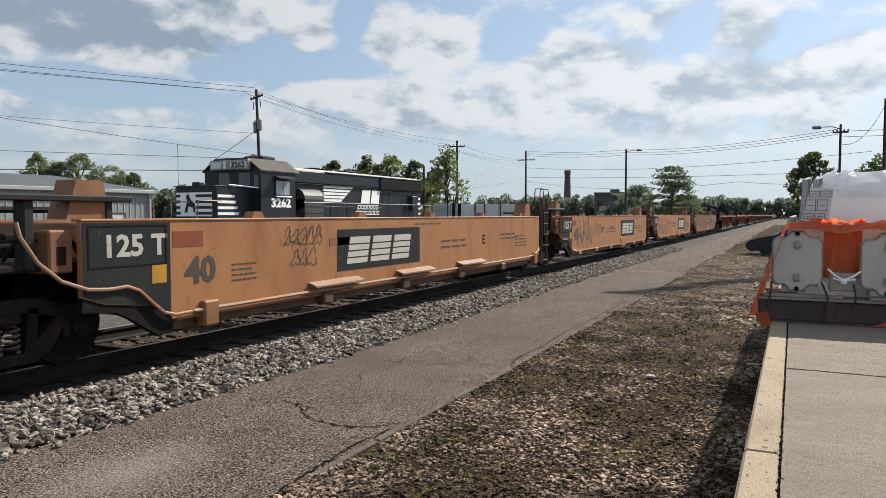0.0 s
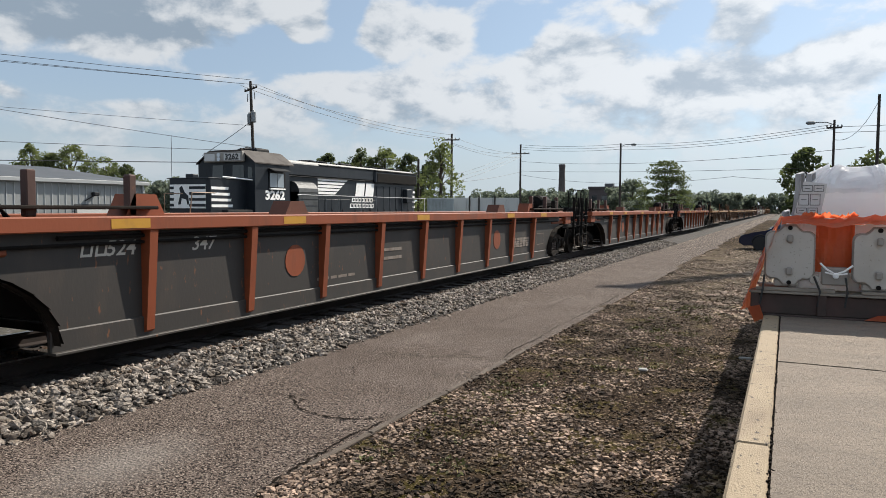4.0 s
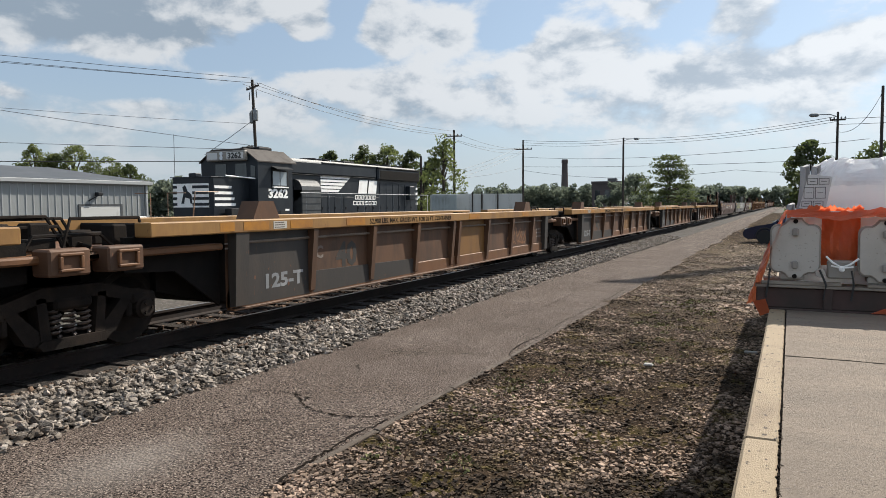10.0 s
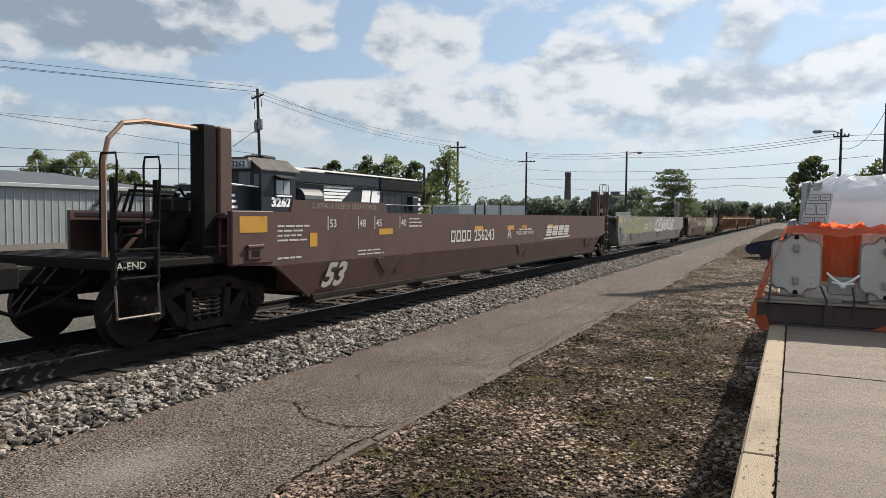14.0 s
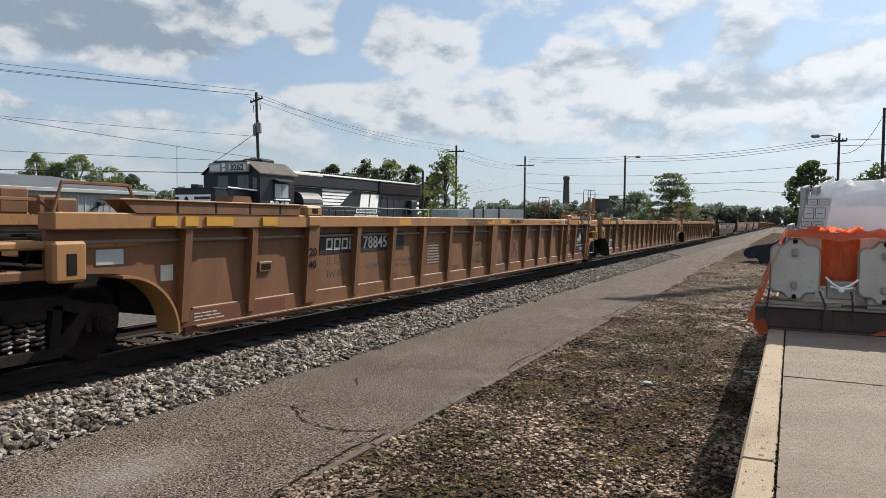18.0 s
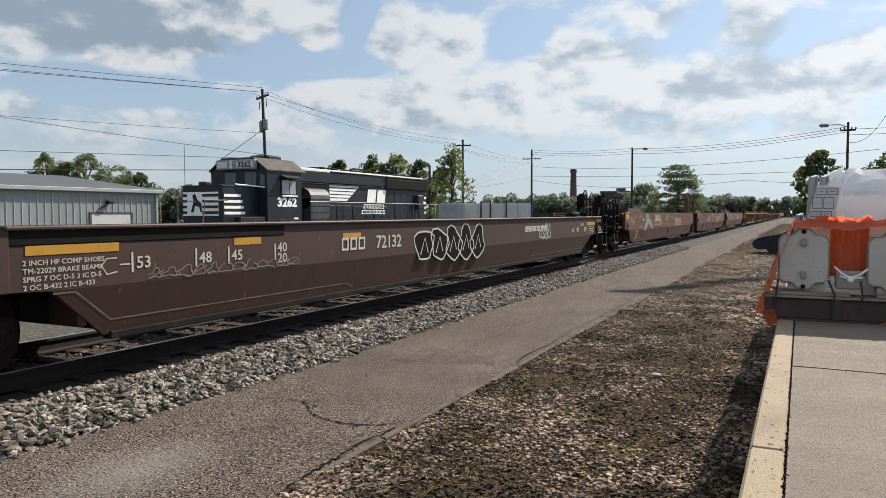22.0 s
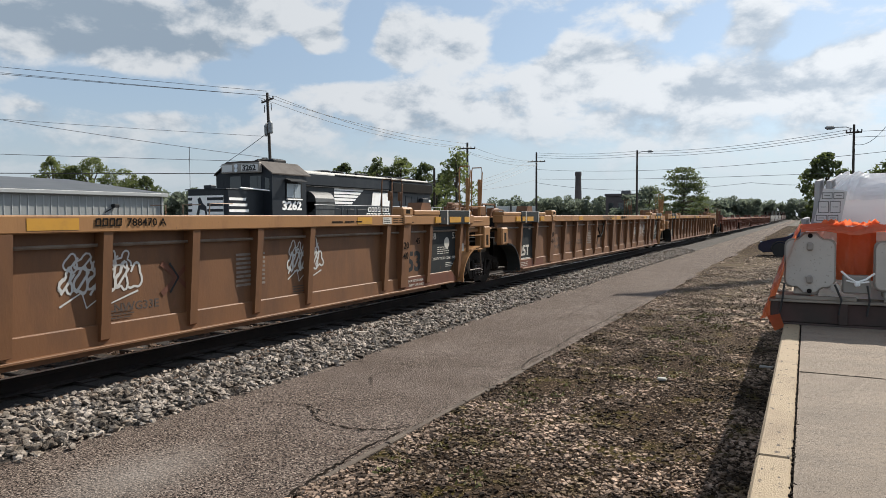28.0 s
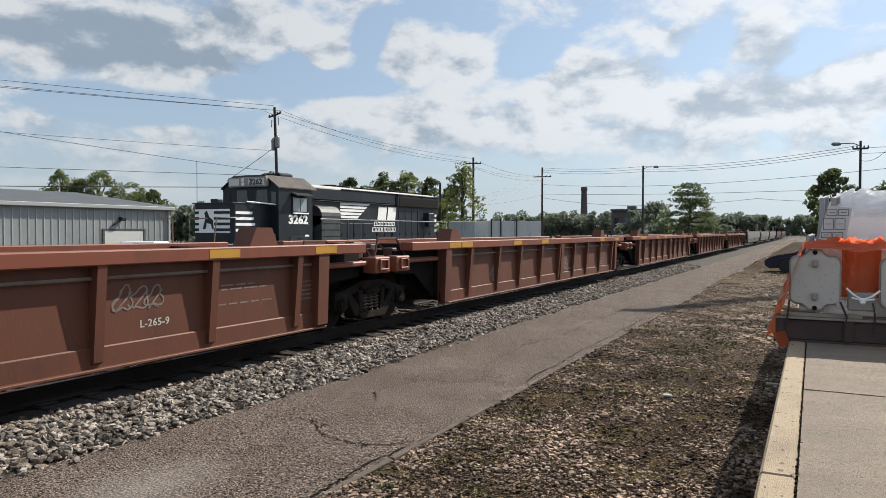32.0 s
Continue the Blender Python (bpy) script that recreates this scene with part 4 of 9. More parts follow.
def wheelset_mesh():
    g = Geo()
    prof = [(0.0, 0.10), (0.02, 0.12), (0.03, 0.30), (0.0, 0.345), (0.0, 0.42), (0.10, 0.425), (0.115, 0.45), (0.14, 0.45), (0.14, 0.34), (0.10, 0.30), (0.10, 0.12)]
    for side in (1, -1):
        p = [(side * (0.857 - a), r) for a, r in prof]
        g.lathe(p, 28)
        g.lathe([(side * 0.86, 0.07), (side * 1.10, 0.07)], 10)
    g.rod((-0.8, 0, 0), (0.8, 0, 0), 0.085, 12)
    me = g.mesh("wheelset")
    me.materials.append(M["wheel_steel"])
    return me


def cap_mesh():
    g = Geo().lathe([(1.05, 0.125), (1.16, 0.125), (1.175, 0.10), (1.20, 0.095), (1.205, 0.03)], 16)
    for k in range(3):
        a = 2.094 * k
        g.rod((1.2, 0.06 * math.cos(a), 0.06 * math.sin(a)), (1.222, 0.06 * math.cos(a), 0.06 * math.sin(a)), 0.018, 6)
    me = g.mesh("bearing_cap")
    me.materials.append(M["grime"])
    return me


def rim_mesh():
    g = Geo()
    n = 48
    vs, fs = [], []
    for i in range(n):
        a = 2 * math.pi * i / n
        for r, x in ((0.404, 0.8575), (0.419, 0.8575)):
            vs.append((x, r * math.cos(a), r * math.sin(a)))
    for i in range(n):
        j = (i + 1) % n
        fs.append((2 * i, 2 * j, 2 * j + 1, 2 * i + 1))
    me = g.add(vs, fs).mesh("rim_edge")
    me.materials.append(M["wheel_rim"])
    return me


def frame_mesh():
    """Cast side frame of a freight truck; wheels 1.78 m apart."""
    g = Geo()
    top = [(-1.08, 0.50), (-1.02, 0.60), (-0.70, 0.66), (-0.35, 0.76), (0.35, 0.76), (0.70, 0.66), (1.02, 0.60), (1.08, 0.50), (0.72, 0.52), (0.34, 0.62), (-0.34, 0.62), (-0.72, 0.52)]
    g.plate(top, 0.98, 1.14)
    for s in (1, -1):
        g.plate([(s * 0.74, 0.56), (s * 0.60, 0.56), (s * 0.24, 0.20), (s * 0.36, 0.16), (s * 0.52, 0.22)], 0.98, 1.13)
        g.plate([(s * 0.24, 0.18), (s * 0.36, 0.18), (s * 0.40, 0.66), (s * 0.30, 0.66)], 0.98, 1.14)
        g.cbox(0.96, 1.16, s * 0.89 - 0.17, s * 0.89 + 0.17, 0.47, 0.60, 0.03)
        g.cbox(0.97, 1.13, s * 1.02 - 0.04, s * 1.02 + 0.06, 0.33, 0.52, 0.02)
        g.cbox(0.97, 1.13, s * 0.72 - 0.04, s * 0.72 + 0.04, 0.33, 0.52, 0.02)
    g.plate([(-0.36, 0.14), (0.36, 0.14), (0.42, 0.20), (0.36, 0.24), (-0.36, 0.24), (-0.42, 0.20)], 0.95, 1.17)
    me = g.mesh("side_frame")
    me.materials.append(M["grime"])
    return me


def spring_mesh():
    n, turns = 40, 5
    pts = [(1.07 + 0.06 * math.cos(6.283 * turns * i / n), 0.06 * math.sin(6.283 * turns * i / n), 0.25 + 0.27 * i / n) for i in range(n + 1)]
    me = Geo().pipe(pts, 0.016, 4).mesh("spring")
    me.materials.append(M["spring"])
    return me


def bolster_mesh():
    g = Geo().cbox(-1.17, 1.17, -0.22, 0.22, 0.52, 0.64, 0.03)
    g.cbox(-0.35, 0.35, -0.35, 0.35, 0.55, 0.75, 0.03)
    for s in (1, -1):
        g.rod((-0.9, s * 0.52, 0.40), (0.9, s * 0.52, 0.40), 0.035, 6)
        g.cbox(0.70, 0.83, s * 0.42 - 0.02, s * 0.42 + 0.03, 0.30, 0.52, 0.01)
    me = g.mesh("truck")
    me.materials.append(M["grime"])
    return me


SHARED = {"wheelset": wheelset_mesh(), "cap": cap_mesh(), "rim": rim_mesh(), "frame": frame_mesh(), "spring": spring_mesh(), "bolster": bolster_mesh()}
wheels_of = []     # (wheelset object, where it stands along the train)


def add_truck(unit, y, along):
    t = part("truck", SHARED["bolster"], None, unit, "grimy two-axle truck", at=pose(0, y, 0))
    for dy in (-0.89, 0.89):
        w = part("wheelset", SHARED["wheelset"], None, t, at=pose(0, dy, WHEEL_R))
        wheels_of.append((w, along + dy))
        part("bearing_cap", SHARED["cap"], None, t, at=pose(0, dy, WHEEL_R))
    part("side_frame", SHARED["frame"], None, t)
    part("side_frame", SHARED["frame"], None, t, at=pose(0, 0, 0, 0, 0, 180))
    for k in (-0.17, 0.0, 0.17):
        part("spring", SHARED["spring"], None, t, at=pose(0, k, 0))


def grab_ladder(unit, y, z0, z1, mat, rungs=4, w=0.42, x=1.46, hoop=True, deep=0.10):
    """Side ladder at a car's end: two posts, hooped at the top, and rungs."""
    g = Geo()
    for s in (0, w):
        g.cbox(x - 0.05, x + 0.02, y + s - 0.02, y + s + 0.02, z0 + 0.35, z1 - 0.25, 0.006)
        if hoop:
            g.pipe([(x + 0.02, y + s, z1 - 0.8), (x + 0.05, y + s, z1 - 0.1), (x + 0.03, y + s, z1), (x - deep - 0.08, y + s, z1), (x - deep - 0.10, y + s, z1 - 0.1), (x - deep - 0.10, y + s, z1 - 0.9)], 0.014, 6)
    part("ladder", g, mat, unit, "end ladder with hooped grab irons")
    for k in range(rungs):
        z = z0 + 0.42 + 0.30 * k
        part("rung", Geo().pipe([(x - 0.02, y, z), (x + 0.06, y + 0.02, z), (x + 0.06, y + w - 0.02, z), (x - 0.02, y + w, z)], 0.013, 5), mat, unit)
    part("sill_step", Geo().pipe([(x, y, z0 + 0.40), (x + 0.03, y, z0), (x + 0.03, y + w, z0), (x, y + w, z0 + 0.40)], 0.016, 6), "conduit", unit, "worn bare steel step loop")


def brake_wheel(unit, y, z, x, mat="grime"):
    g = Geo()
    n = 20
    for i in range(n):
        a, b = 2 * math.pi * i / n, 2 * math.pi * (i + 1) / n
        g.rod((x, y + 0.27 * math.cos(a), z + 0.27 * math.sin(a)), (x, y + 0.27 * math.cos(b), z + 0.27 * math.sin(b)), 0.018, 5)
    for i in range(5):
        a = 2 * math.pi * i / 5 + 0.3
        g.rod((x, y, z), (x, y + 0.27 * math.cos(a), z + 0.27 * math.sin(a)), 0.014, 5)
    g.lathe([(x - 0.05, 0.06), (x + 0.02, 0.06)], 10, "x", (0, y, z))
    part("brake_wheel", g, mat, unit, "spoked hand brake wheel")
    part("brake_housing", Geo().cbox(x - 0.22, x - 0.05, y - 0.11, y + 0.11, z - 0.32, z + 0.14, 0.03), "steel_dark", unit)


def platform(unit, y0, y1, z, mat, x1=1.40):
    g = Geo().cbox(-x1, x1, y0, y0 + 0.03, z - 0.12, z - 0.02, 0.005)
    g.cbox(-x1, x1, y1 - 0.03, y1, z - 0.12, z - 0.02, 0.005)
    g.cbox(x1 - 0.04, x1, y0 + 0.03, y1 - 0.03, z - 0.12, z - 0.03, 0.005)
    deck = part("platform", g, mat, unit, "open steel end platform")
    n = max(2, int((y1 - y0) / 0.15))
    slat = Geo().box(-x1, x1, 0.012, 0.11, z - 0.03, z).mesh("slat")
    slat.materials.append(M[mat])
    for i in range(n):
        part("slat", slat, None, deck, at=pose(0, lerp(y0, y1, i / n), 0))


def gear(unit, rng, y, z, mat, big=True):
    """Brake gear on the deck over a truck: reservoir, valves and pipes."""
    g = Geo()
    if big:
        g.lathe([(-0.45, 0.05), (-0.42, 0.18), (-0.35, 0.23), (0.40, 0.23), (0.47, 0.18), (0.5, 0.05)], 14, "y", (0.75, y, z + 0.30))
        part("air_reservoir", g, mat, unit, "cylindrical brake air reservoir")
    for k in range(3):
        a = y + rng.uniform(-0.6, 0.7)
        part("valve_box", Geo().cbox(0.3 + 0.3 * k, 0.5 + 0.3 * k, a, a + rng.uniform(0.15, 0.35), z, z + rng.uniform(0.12, 0.3), 0.02), mat, unit)
    for k in range(4):
        a, b, h = rng.uniform(0.4, 1.3), y + rng.uniform(-0.8, 0.8), z + rng.uniform(0.08, 0.35)
        part("brake_pipe", Geo().pipe([(a, b - 0.5, z), (a, b - 0.4, h), (a + rng.uniform(-0.2, 0.1), b + 0.4, h), (a, b + 0.55, z)], 0.02, 5), mat, unit)


def cone_bracket(unit, y, z, h, mat, flip=1, x=1.1):
    """Upright container guide at a well's end."""
    g = Geo().plate([(y, z), (y + flip * 0.55, z), (y + flip * 0.42, z + h), (y + flip * 0.12, z + h)], x, x + 0.30)
    part("guide", g, mat, unit, "tapered steel container guide")


def coupler(unit, y, s):
    g = Geo().cbox(-0.09, 0.09, min(y, y + s * 0.75), max(y, y + s * 0.75), 0.72, 0.95, 0.03)
    g.cbox(-0.17, 0.17, min(y + s * 0.6, y + s * 0.95), max(y + s * 0.6, y + s * 0.95), 0.68, 1.0, 0.05)
    g.pipe([(0.45, y, 0.8), (0.45, y + s * 0.4, 0.6), (0.35, y + s * 0.8, 0.45), (0.2, y + s * 1.0, 0.55)], 0.025, 6)
    part("coupler", g, "steel_dark", unit, "knuckle coupler with air hose")


def arch(y, z, ry, rz, n=7, flip=1):
    return [(y + flip * ry * math.cos(a), z + rz * math.sin(a)) for a in [math.pi / 2 * i / n for i in range(n + 1)]]


STYLE = {
    #             top   bottom sheet chord rib  chord_h ribs  sheet_x chord_x
    "smooth": dict(top=1.50, bot=0.40, sheet="orange", chord=None, ribs=0),
    "cp": dict(top=1.46, bot=0.16, sheet="cp_grey", chord="cp_orange", rib="cp_orange", ch=0.15, ribs=9),
    "wide": dict(top=1.385, bot=0.28, sheet="brown_panel", chord="yellow_paint", rib="brown_panel", ch=0.16, ribs=8),
    "dtx": dict(top=1.42, bot=0.28, sheet="brown_panel", chord="tan", rib="brown_panel", ch=0.15, ribs=7),
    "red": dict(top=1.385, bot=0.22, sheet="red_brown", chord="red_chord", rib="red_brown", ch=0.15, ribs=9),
    "plain": dict(top=1.595, bot=0.36, sheet="maroon", chord=None, ribs=0),
    "plain_red": dict(top=1.595, bot=0.36, sheet="maroon_red", chord=None, ribs=0),
    "pale": dict(top=1.595, bot=0.36, sheet="pale_grey", chord=None, ribs=0),
    "low": dict(top=1.42, bot=0.33, sheet="fec_brown", chord=None, ribs=0),
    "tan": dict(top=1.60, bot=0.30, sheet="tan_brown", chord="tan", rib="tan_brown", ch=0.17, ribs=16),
}

units = []


def well_unit(kind, a, b, own_low, own_high, label, low_end=False, high_end=False, rng=None, detail=2, group="", tint=None):
    """One well of a container car. a, b: where its two truck centres stand along the train.
    own_low, own_high: whether the trucks are its own; low_end, high_end: whether a coupler end lies there."""
    st = dict(STYLE[kind])
    if tint:
        st.update(tint)
    mid, h = (a + b) / 2, (b - a) / 2
    unit = thing("well_car", label, "railcar", pose(TRACK_X, mid, RAIL_TOP), group)
    units.append((unit, mid))
    top, bot = st["top"], st["bot"]
    X = 1.50
    if own_low:
        add_truck(unit, -h, a)
    if own_high:
        add_truck(unit, h, b)
    # floor and inside of the well
    for s, y in ((1, -h), (-1, h)):
        a, b = sorted((y - s * 0.35, y + s * 2.2))
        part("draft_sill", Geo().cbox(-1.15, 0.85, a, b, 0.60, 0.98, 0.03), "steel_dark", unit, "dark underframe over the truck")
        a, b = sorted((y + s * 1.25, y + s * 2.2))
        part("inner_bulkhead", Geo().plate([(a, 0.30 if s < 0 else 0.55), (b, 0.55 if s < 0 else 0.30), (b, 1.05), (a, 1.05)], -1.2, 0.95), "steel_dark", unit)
    # the well is open below: cross bearers between the sides
    n = max(5, round((2 * h - 4.6) / 2.2))
    for k in range(n + 1):
        q = lerp(-h + 2.3, h - 2.6, k / n)
        part("floor_bearer", Geo().cbox(-1.36, 1.36, q, q + 0.75, bot + 0.0, bot + 0.10, 0.01), "grime", unit)
    part("floor_ledge", Geo().cbox(1.08, 1.36, -h + 2.3, h - 2.3, bot + 0.01, bot + 0.03, 0.005), "grime", unit)
    if kind in ("smooth",):
        lo, hi = -h + 0.60, h - 1.55
        side = [(lo, top), (hi, top), (hi, bot + 0.10), (hi - 0.25, bot), (lo + 1.14, bot), (lo + 1.12, 0.44), (lo + 0.98, 0.56), (lo + 0.25, 0.66), (lo, 0.75)]
        part("side_sheet", Geo().plate(side, X - 0.06, X), st["sheet"], unit, "smooth orange steel side")
        part("top_flange", Geo().cbox(X - 0.14, X + 0.012, lo, hi, top, top + 0.025, 0.006), st["sheet"], unit)
        part("far_side_sheet", Geo().plate(side, -X, -X + 0.06), st["sheet"], unit)
        # brown instead of orange: the recess's darkness is in the colour
        part("bottom_sill", Geo().cbox(X - 0.20, X - 0.06, lo + 1.2, hi - 0.4, bot - 0.14, bot + 0.04, 0.01), "brown_panel", unit, "recessed sill, the recess's shade put into a dark brown")
        part("sill_flange", Geo().cbox(X - 0.10, X + 0.02, lo + 1.2, hi - 0.4, bot - 0.02, bot + 0.015, 0.006), "orange_worn", unit)
        # low end: dark marking panel, guides over the truck
        part("marking_panel", Geo().plate([(lo + 0.01, top - 0.015), (lo + 1.12, top - 0.015), (lo + 1.12, 0.44), (lo + 0.98, 0.56), (lo + 0.25, 0.67), (lo + 0.01, 0.76)], X, X + 0.004), "label_dark", unit, "dark grey marking panel")
        g = Geo().ribbon([(lo + 0.08, top - 0.05), (lo + 1.06, top - 0.05)], 0.018, X + 0.007).ribbon([(lo + 0.08, top - 0.47), (lo + 1.06, top - 0.47)], 0.018, X + 0.007)
        g.ribbon([(lo + 0.08, top - 0.05), (lo + 0.08, top - 0.47)], 0.018, X + 0.008).ribbon([(lo + 1.06, top - 0.05), (lo + 1.06, top - 0.47)], 0.018, X + 0.008)
        part("panel_outline", g, "crack", unit)
        lettering("125 T", 0.22, "white_mark", unit, X + 0.006, lo + 0.23, top - 0.36, bold=0.006)
        part("sticker", Geo().plate([(lo + 0.86, 0.82), (lo + 1.06, 0.82), (lo + 1.06, 1.02), (lo + 0.86, 1.02)], X + 0.004, X + 0.007), "yellow_mark", unit)
        lettering("40", 0.30, "spray_dark", unit, X + 0.003, lo + 1.34, 0.78, bold=0.010)
        small_print(rng, unit, X + 0.002, lo + 2.1, 0.72, 0.45, 0.26, 4, "spray_dark")
        small_print(rng, unit, X + 0.002, hi - 1.9, 0.75, 0.9, 0.32, 4, "spray_dark")
        small_print(rng, unit, X + 0.002, h * 0.45, 0.95, 1.2, 0.2, 2, "spray_dark")
        cone_bracket(unit, lo + 0.0, top + 0.02, 0.40, "orange_worn", 1, 1.0)
        cone_bracket(unit, hi - 0.1, top + 0.02, 0.34, "orange_worn", -1, 1.0)
        # deck over the truck: its shadow is painted by the dark material
        part("end_deck", Geo().cbox(-1.3, 1.3, -h - 0.6, lo + 0.5, 1.02, 1.10, 0.02), "grime", unit)
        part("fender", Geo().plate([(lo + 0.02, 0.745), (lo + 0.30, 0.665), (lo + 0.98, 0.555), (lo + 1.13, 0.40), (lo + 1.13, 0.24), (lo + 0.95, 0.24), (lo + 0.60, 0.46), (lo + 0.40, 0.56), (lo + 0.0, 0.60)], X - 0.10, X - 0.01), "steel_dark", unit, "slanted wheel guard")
        part("box_slot", Geo().cbox(1.42, 1.424, lo - 0.20, lo - 0.10, 1.08, 1.26, 0.001), "crack", unit)
        part("patch", Geo().plate([(lo + 1.16, top - 0.30), (lo + 1.62, top - 0.30), (lo + 1.62, top - 0.12), (lo + 1.16, top - 0.12)], X, X + 0.003), "cp_orange", unit)
        part("end_box", Geo().cbox(1.05, 1.42, lo - 0.28, lo - 0.02, 1.0, 1.42, 0.02), "orange_worn", unit)
        g = Geo().cbox(1.12, 1.36, -h - 0.75, lo + 0.75, top + 0.20, top + 0.26, 0.01).cbox(1.16, 1.32, -h - 0.55, -h - 0.45, 1.05, top + 0.20, 0.01).cbox(1.16, 1.32, -h + 0.15, -h + 0.25, 1.05, top + 0.20, 0.01).cbox(1.16, 1.32, lo + 0.45, lo + 0.53, top, top + 0.20, 0.01)
        part("guide_rail", g, "label_dark", unit)
        g = Geo().pipe([(0.2, -h - 0.8, top + 0.12), (0.3, lo + 0.6, top + 0.12)], 0.04, 6)
        part("guide_rail", g, "grime", unit)
        part("end_bulkhead", Geo().cbox(-1.44, 1.44, lo + 0.55, lo + 0.65, 0.5, top - 0.02, 0.02), "orange_worn", unit)
        part("end_bulkhead", Geo().cbox(-1.44, 1.44, hi - 0.12, hi - 0.02, 0.4, top - 0.02, 0.02), "label_dark", unit)
        part("end_sheet", Geo().plate([(hi + 0.01, top - 0.02), (hi + 0.55, top - 0.12), (hi + 0.55, 1.02), (hi + 0.30, 0.86), (hi + 0.12, 0.36), (hi + 0.01, 0.36)], X - 0.16, X - 0.10), "label_dark", unit)
        g = Geo().pipe([(X + 0.05, lo + 1.4, 0.46), (X + 0.05, hi - 1.0, 0.47), (X + 0.05, hi - 0.5, 0.50), (X + 0.03, hi - 0.1, 0.62), (X - 0.05, hi + 0.1, 0.70)], 0.024, 8)
        if detail > 1:
            part("train_pipe", g, "pipe", unit, "long brake pipe along the sill")
            for k in range(6):
                q = lerp(lo + 1.55, hi - 0.6, k / 5)
                part("pipe_bracket", Geo().cbox(X - 0.06, X + 0.09, q, q + 0.24, 0.26, 0.56 if k in (0, 5) else 0.42, 0.02), "orange_worn" if k in (0, 5) else "brown_panel", unit)
            for k in (0.26, 0.44, 0.62):
                q = lerp(lo, hi, k)
                part("walk_strip", Geo().plate([(X - 0.01, 0.60), (X + 0.15, 0.545), (X + 0.15, 0.52), (X - 0.01, 0.575)], q, q + 1.3, "y"), "pipe", unit, "pale running board")
        else:
            for k in range(6):
                q = lerp(lo + 1.9, hi - 0.9, k / 5)
                part("sill_pad", Geo().cbox(X - 0.08, X + 0.025, q, q + 0.36, bot - 0.12, bot + 0.015, 0.012), "orange", unit)
            q = lo + 8.15
            part("sill_patch", Geo().cbox(X - 0.02, X + 0.02, q, q + 0.95, bot - 0.08, bot + 0.24, 0.008), "orange", unit, "welded repair plate")
            for q in (lo + 4.9, lo + 6.4):
                part("patch", Geo().plate([(q, 1.04), (q + 0.55, 1.04), (q + 0.55, 1.14), (q, 1.14)], X, X + 0.003), "cp_orange", unit)
        for k in range(5):
            q = lerp(lo + 2.5, hi - 1.5, k / 4)
            part("top_lug", Geo().plate([(q, top + 0.02), (q + 0.26, top + 0.02), (q + 0.20, top + 0.11), (q + 0.05, top + 0.11)], X - 0.16, X - 0.02), "orange_worn", unit)
        grab_ladder(unit, hi + 0.35, 0.30, 2.28, "maroon", 4, 0.45)
        grab_ladder(unit, hi + 0.30, 0.30, 2.15, "steel_dark", 3, 0.4, -1.2)
        gear(unit, rng, -h, 1.12, "grime", False)
        g = Geo().pipe([(1.46, lo - 0.62, 1.50), (1.48, lo - 0.60, 1.36), (1.50, lo - 0.45, 1.12), (1.51, lo - 0.22, 0.93), (1.52, lo + 0.05, 0.83), (1.52, lo + 0.30, 0.81), (1.52, lo + 0.52, 0.82), (1.52, lo + 0.68, 0.76), (1.52, lo + 0.84, 0.62), (1.53, lo + 1.00, 0.49), (1.54, lo + 1.15, 0.45), (1.55, lo + 1.5, 0.46)], 0.020, 7)
        part("air_hose", g, "pipe", unit, "pale brake hose")
    elif kind in ("plain", "plain_red", "pale", "low"):
        lo, hi = (-h if low_end else -h + 0.85), (h - 1.4 if not high_end else h + (0.7 if kind == "low" else 0.1))
        o = -h
        cr = 0.87 if kind != "low" else 0.85
        if kind == "low":
            lo_cut = [(lo, 0.90), (o + 1.20, cr)]
            up = [(lo, top), (hi, top), (hi, 0.88), (hi - 1.22, cr)] + lo_cut[::-1]
        else:
            lo_cut = [(lo, cr + 0.05), (o + 0.85, cr)]
            up = [(lo, top), (hi, top), (hi, cr + 0.08), (hi - 0.65, cr)] + lo_cut[::-1]
        g = Geo().plate(up, X - 0.06, X)
        part("side_sheet", g, st["sheet"], unit, "smooth steel side")
        part("far_side_sheet", Geo().plate(up, -X, -X + 0.06), st["sheet"], unit)
        g = Geo()
        y0, y1, y2, y3 = (o + 1.20, hi - 1.22, hi - 2.05, o + 1.85) if kind == "low" else (o + 0.85, hi - 0.65, hi - 1.25, o + 1.75)
        g.add([(X, y0, cr), (X, y1, cr), (X - 0.12, y2, bot), (X - 0.12, y3, bot), (X - 0.07, y0, cr), (X - 0.07, y1, cr), (X - 0.18, y2, bot), (X - 0.18, y3, bot)],
              [(0, 1, 2, 3), (7, 6, 5, 4), (0, 4, 5, 1), (1, 5, 6, 2), (2, 6, 7, 3), (3, 7, 4, 0)])
        part("lower_sheet", g, st["sheet"], unit, "lower side folded inwards")
        part("sill", Geo().cbox(X - 0.22, X - 0.08, y3 + 0.05, y2 - 0.05, bot - 0.05, bot + 0.03, 0.01), "grime", unit)
        part("end_box", Geo().cbox(X - 0.02, X + 0.02, lo - 0.0, lo + 0.80, cr + 0.05 if kind != "low" else 0.86, top + 0.01, 0.012), st["sheet"], unit)
        part("reflector", Geo().plate([(lo + 0.13, top - 0.27), (lo + 0.66, top - 0.27), (lo + 0.66, top - 0.06), (lo + 0.13, top - 0.06)], X + 0.02, X + 0.024), "yellow_mark", unit, "yellow reflective sheet")
        part("end_deck", Geo().cbox(-1.40, 1.40, lo + 0.02, lo + 1.4, top - 0.10, top - 0.02, 0.02), st["sheet"], unit)
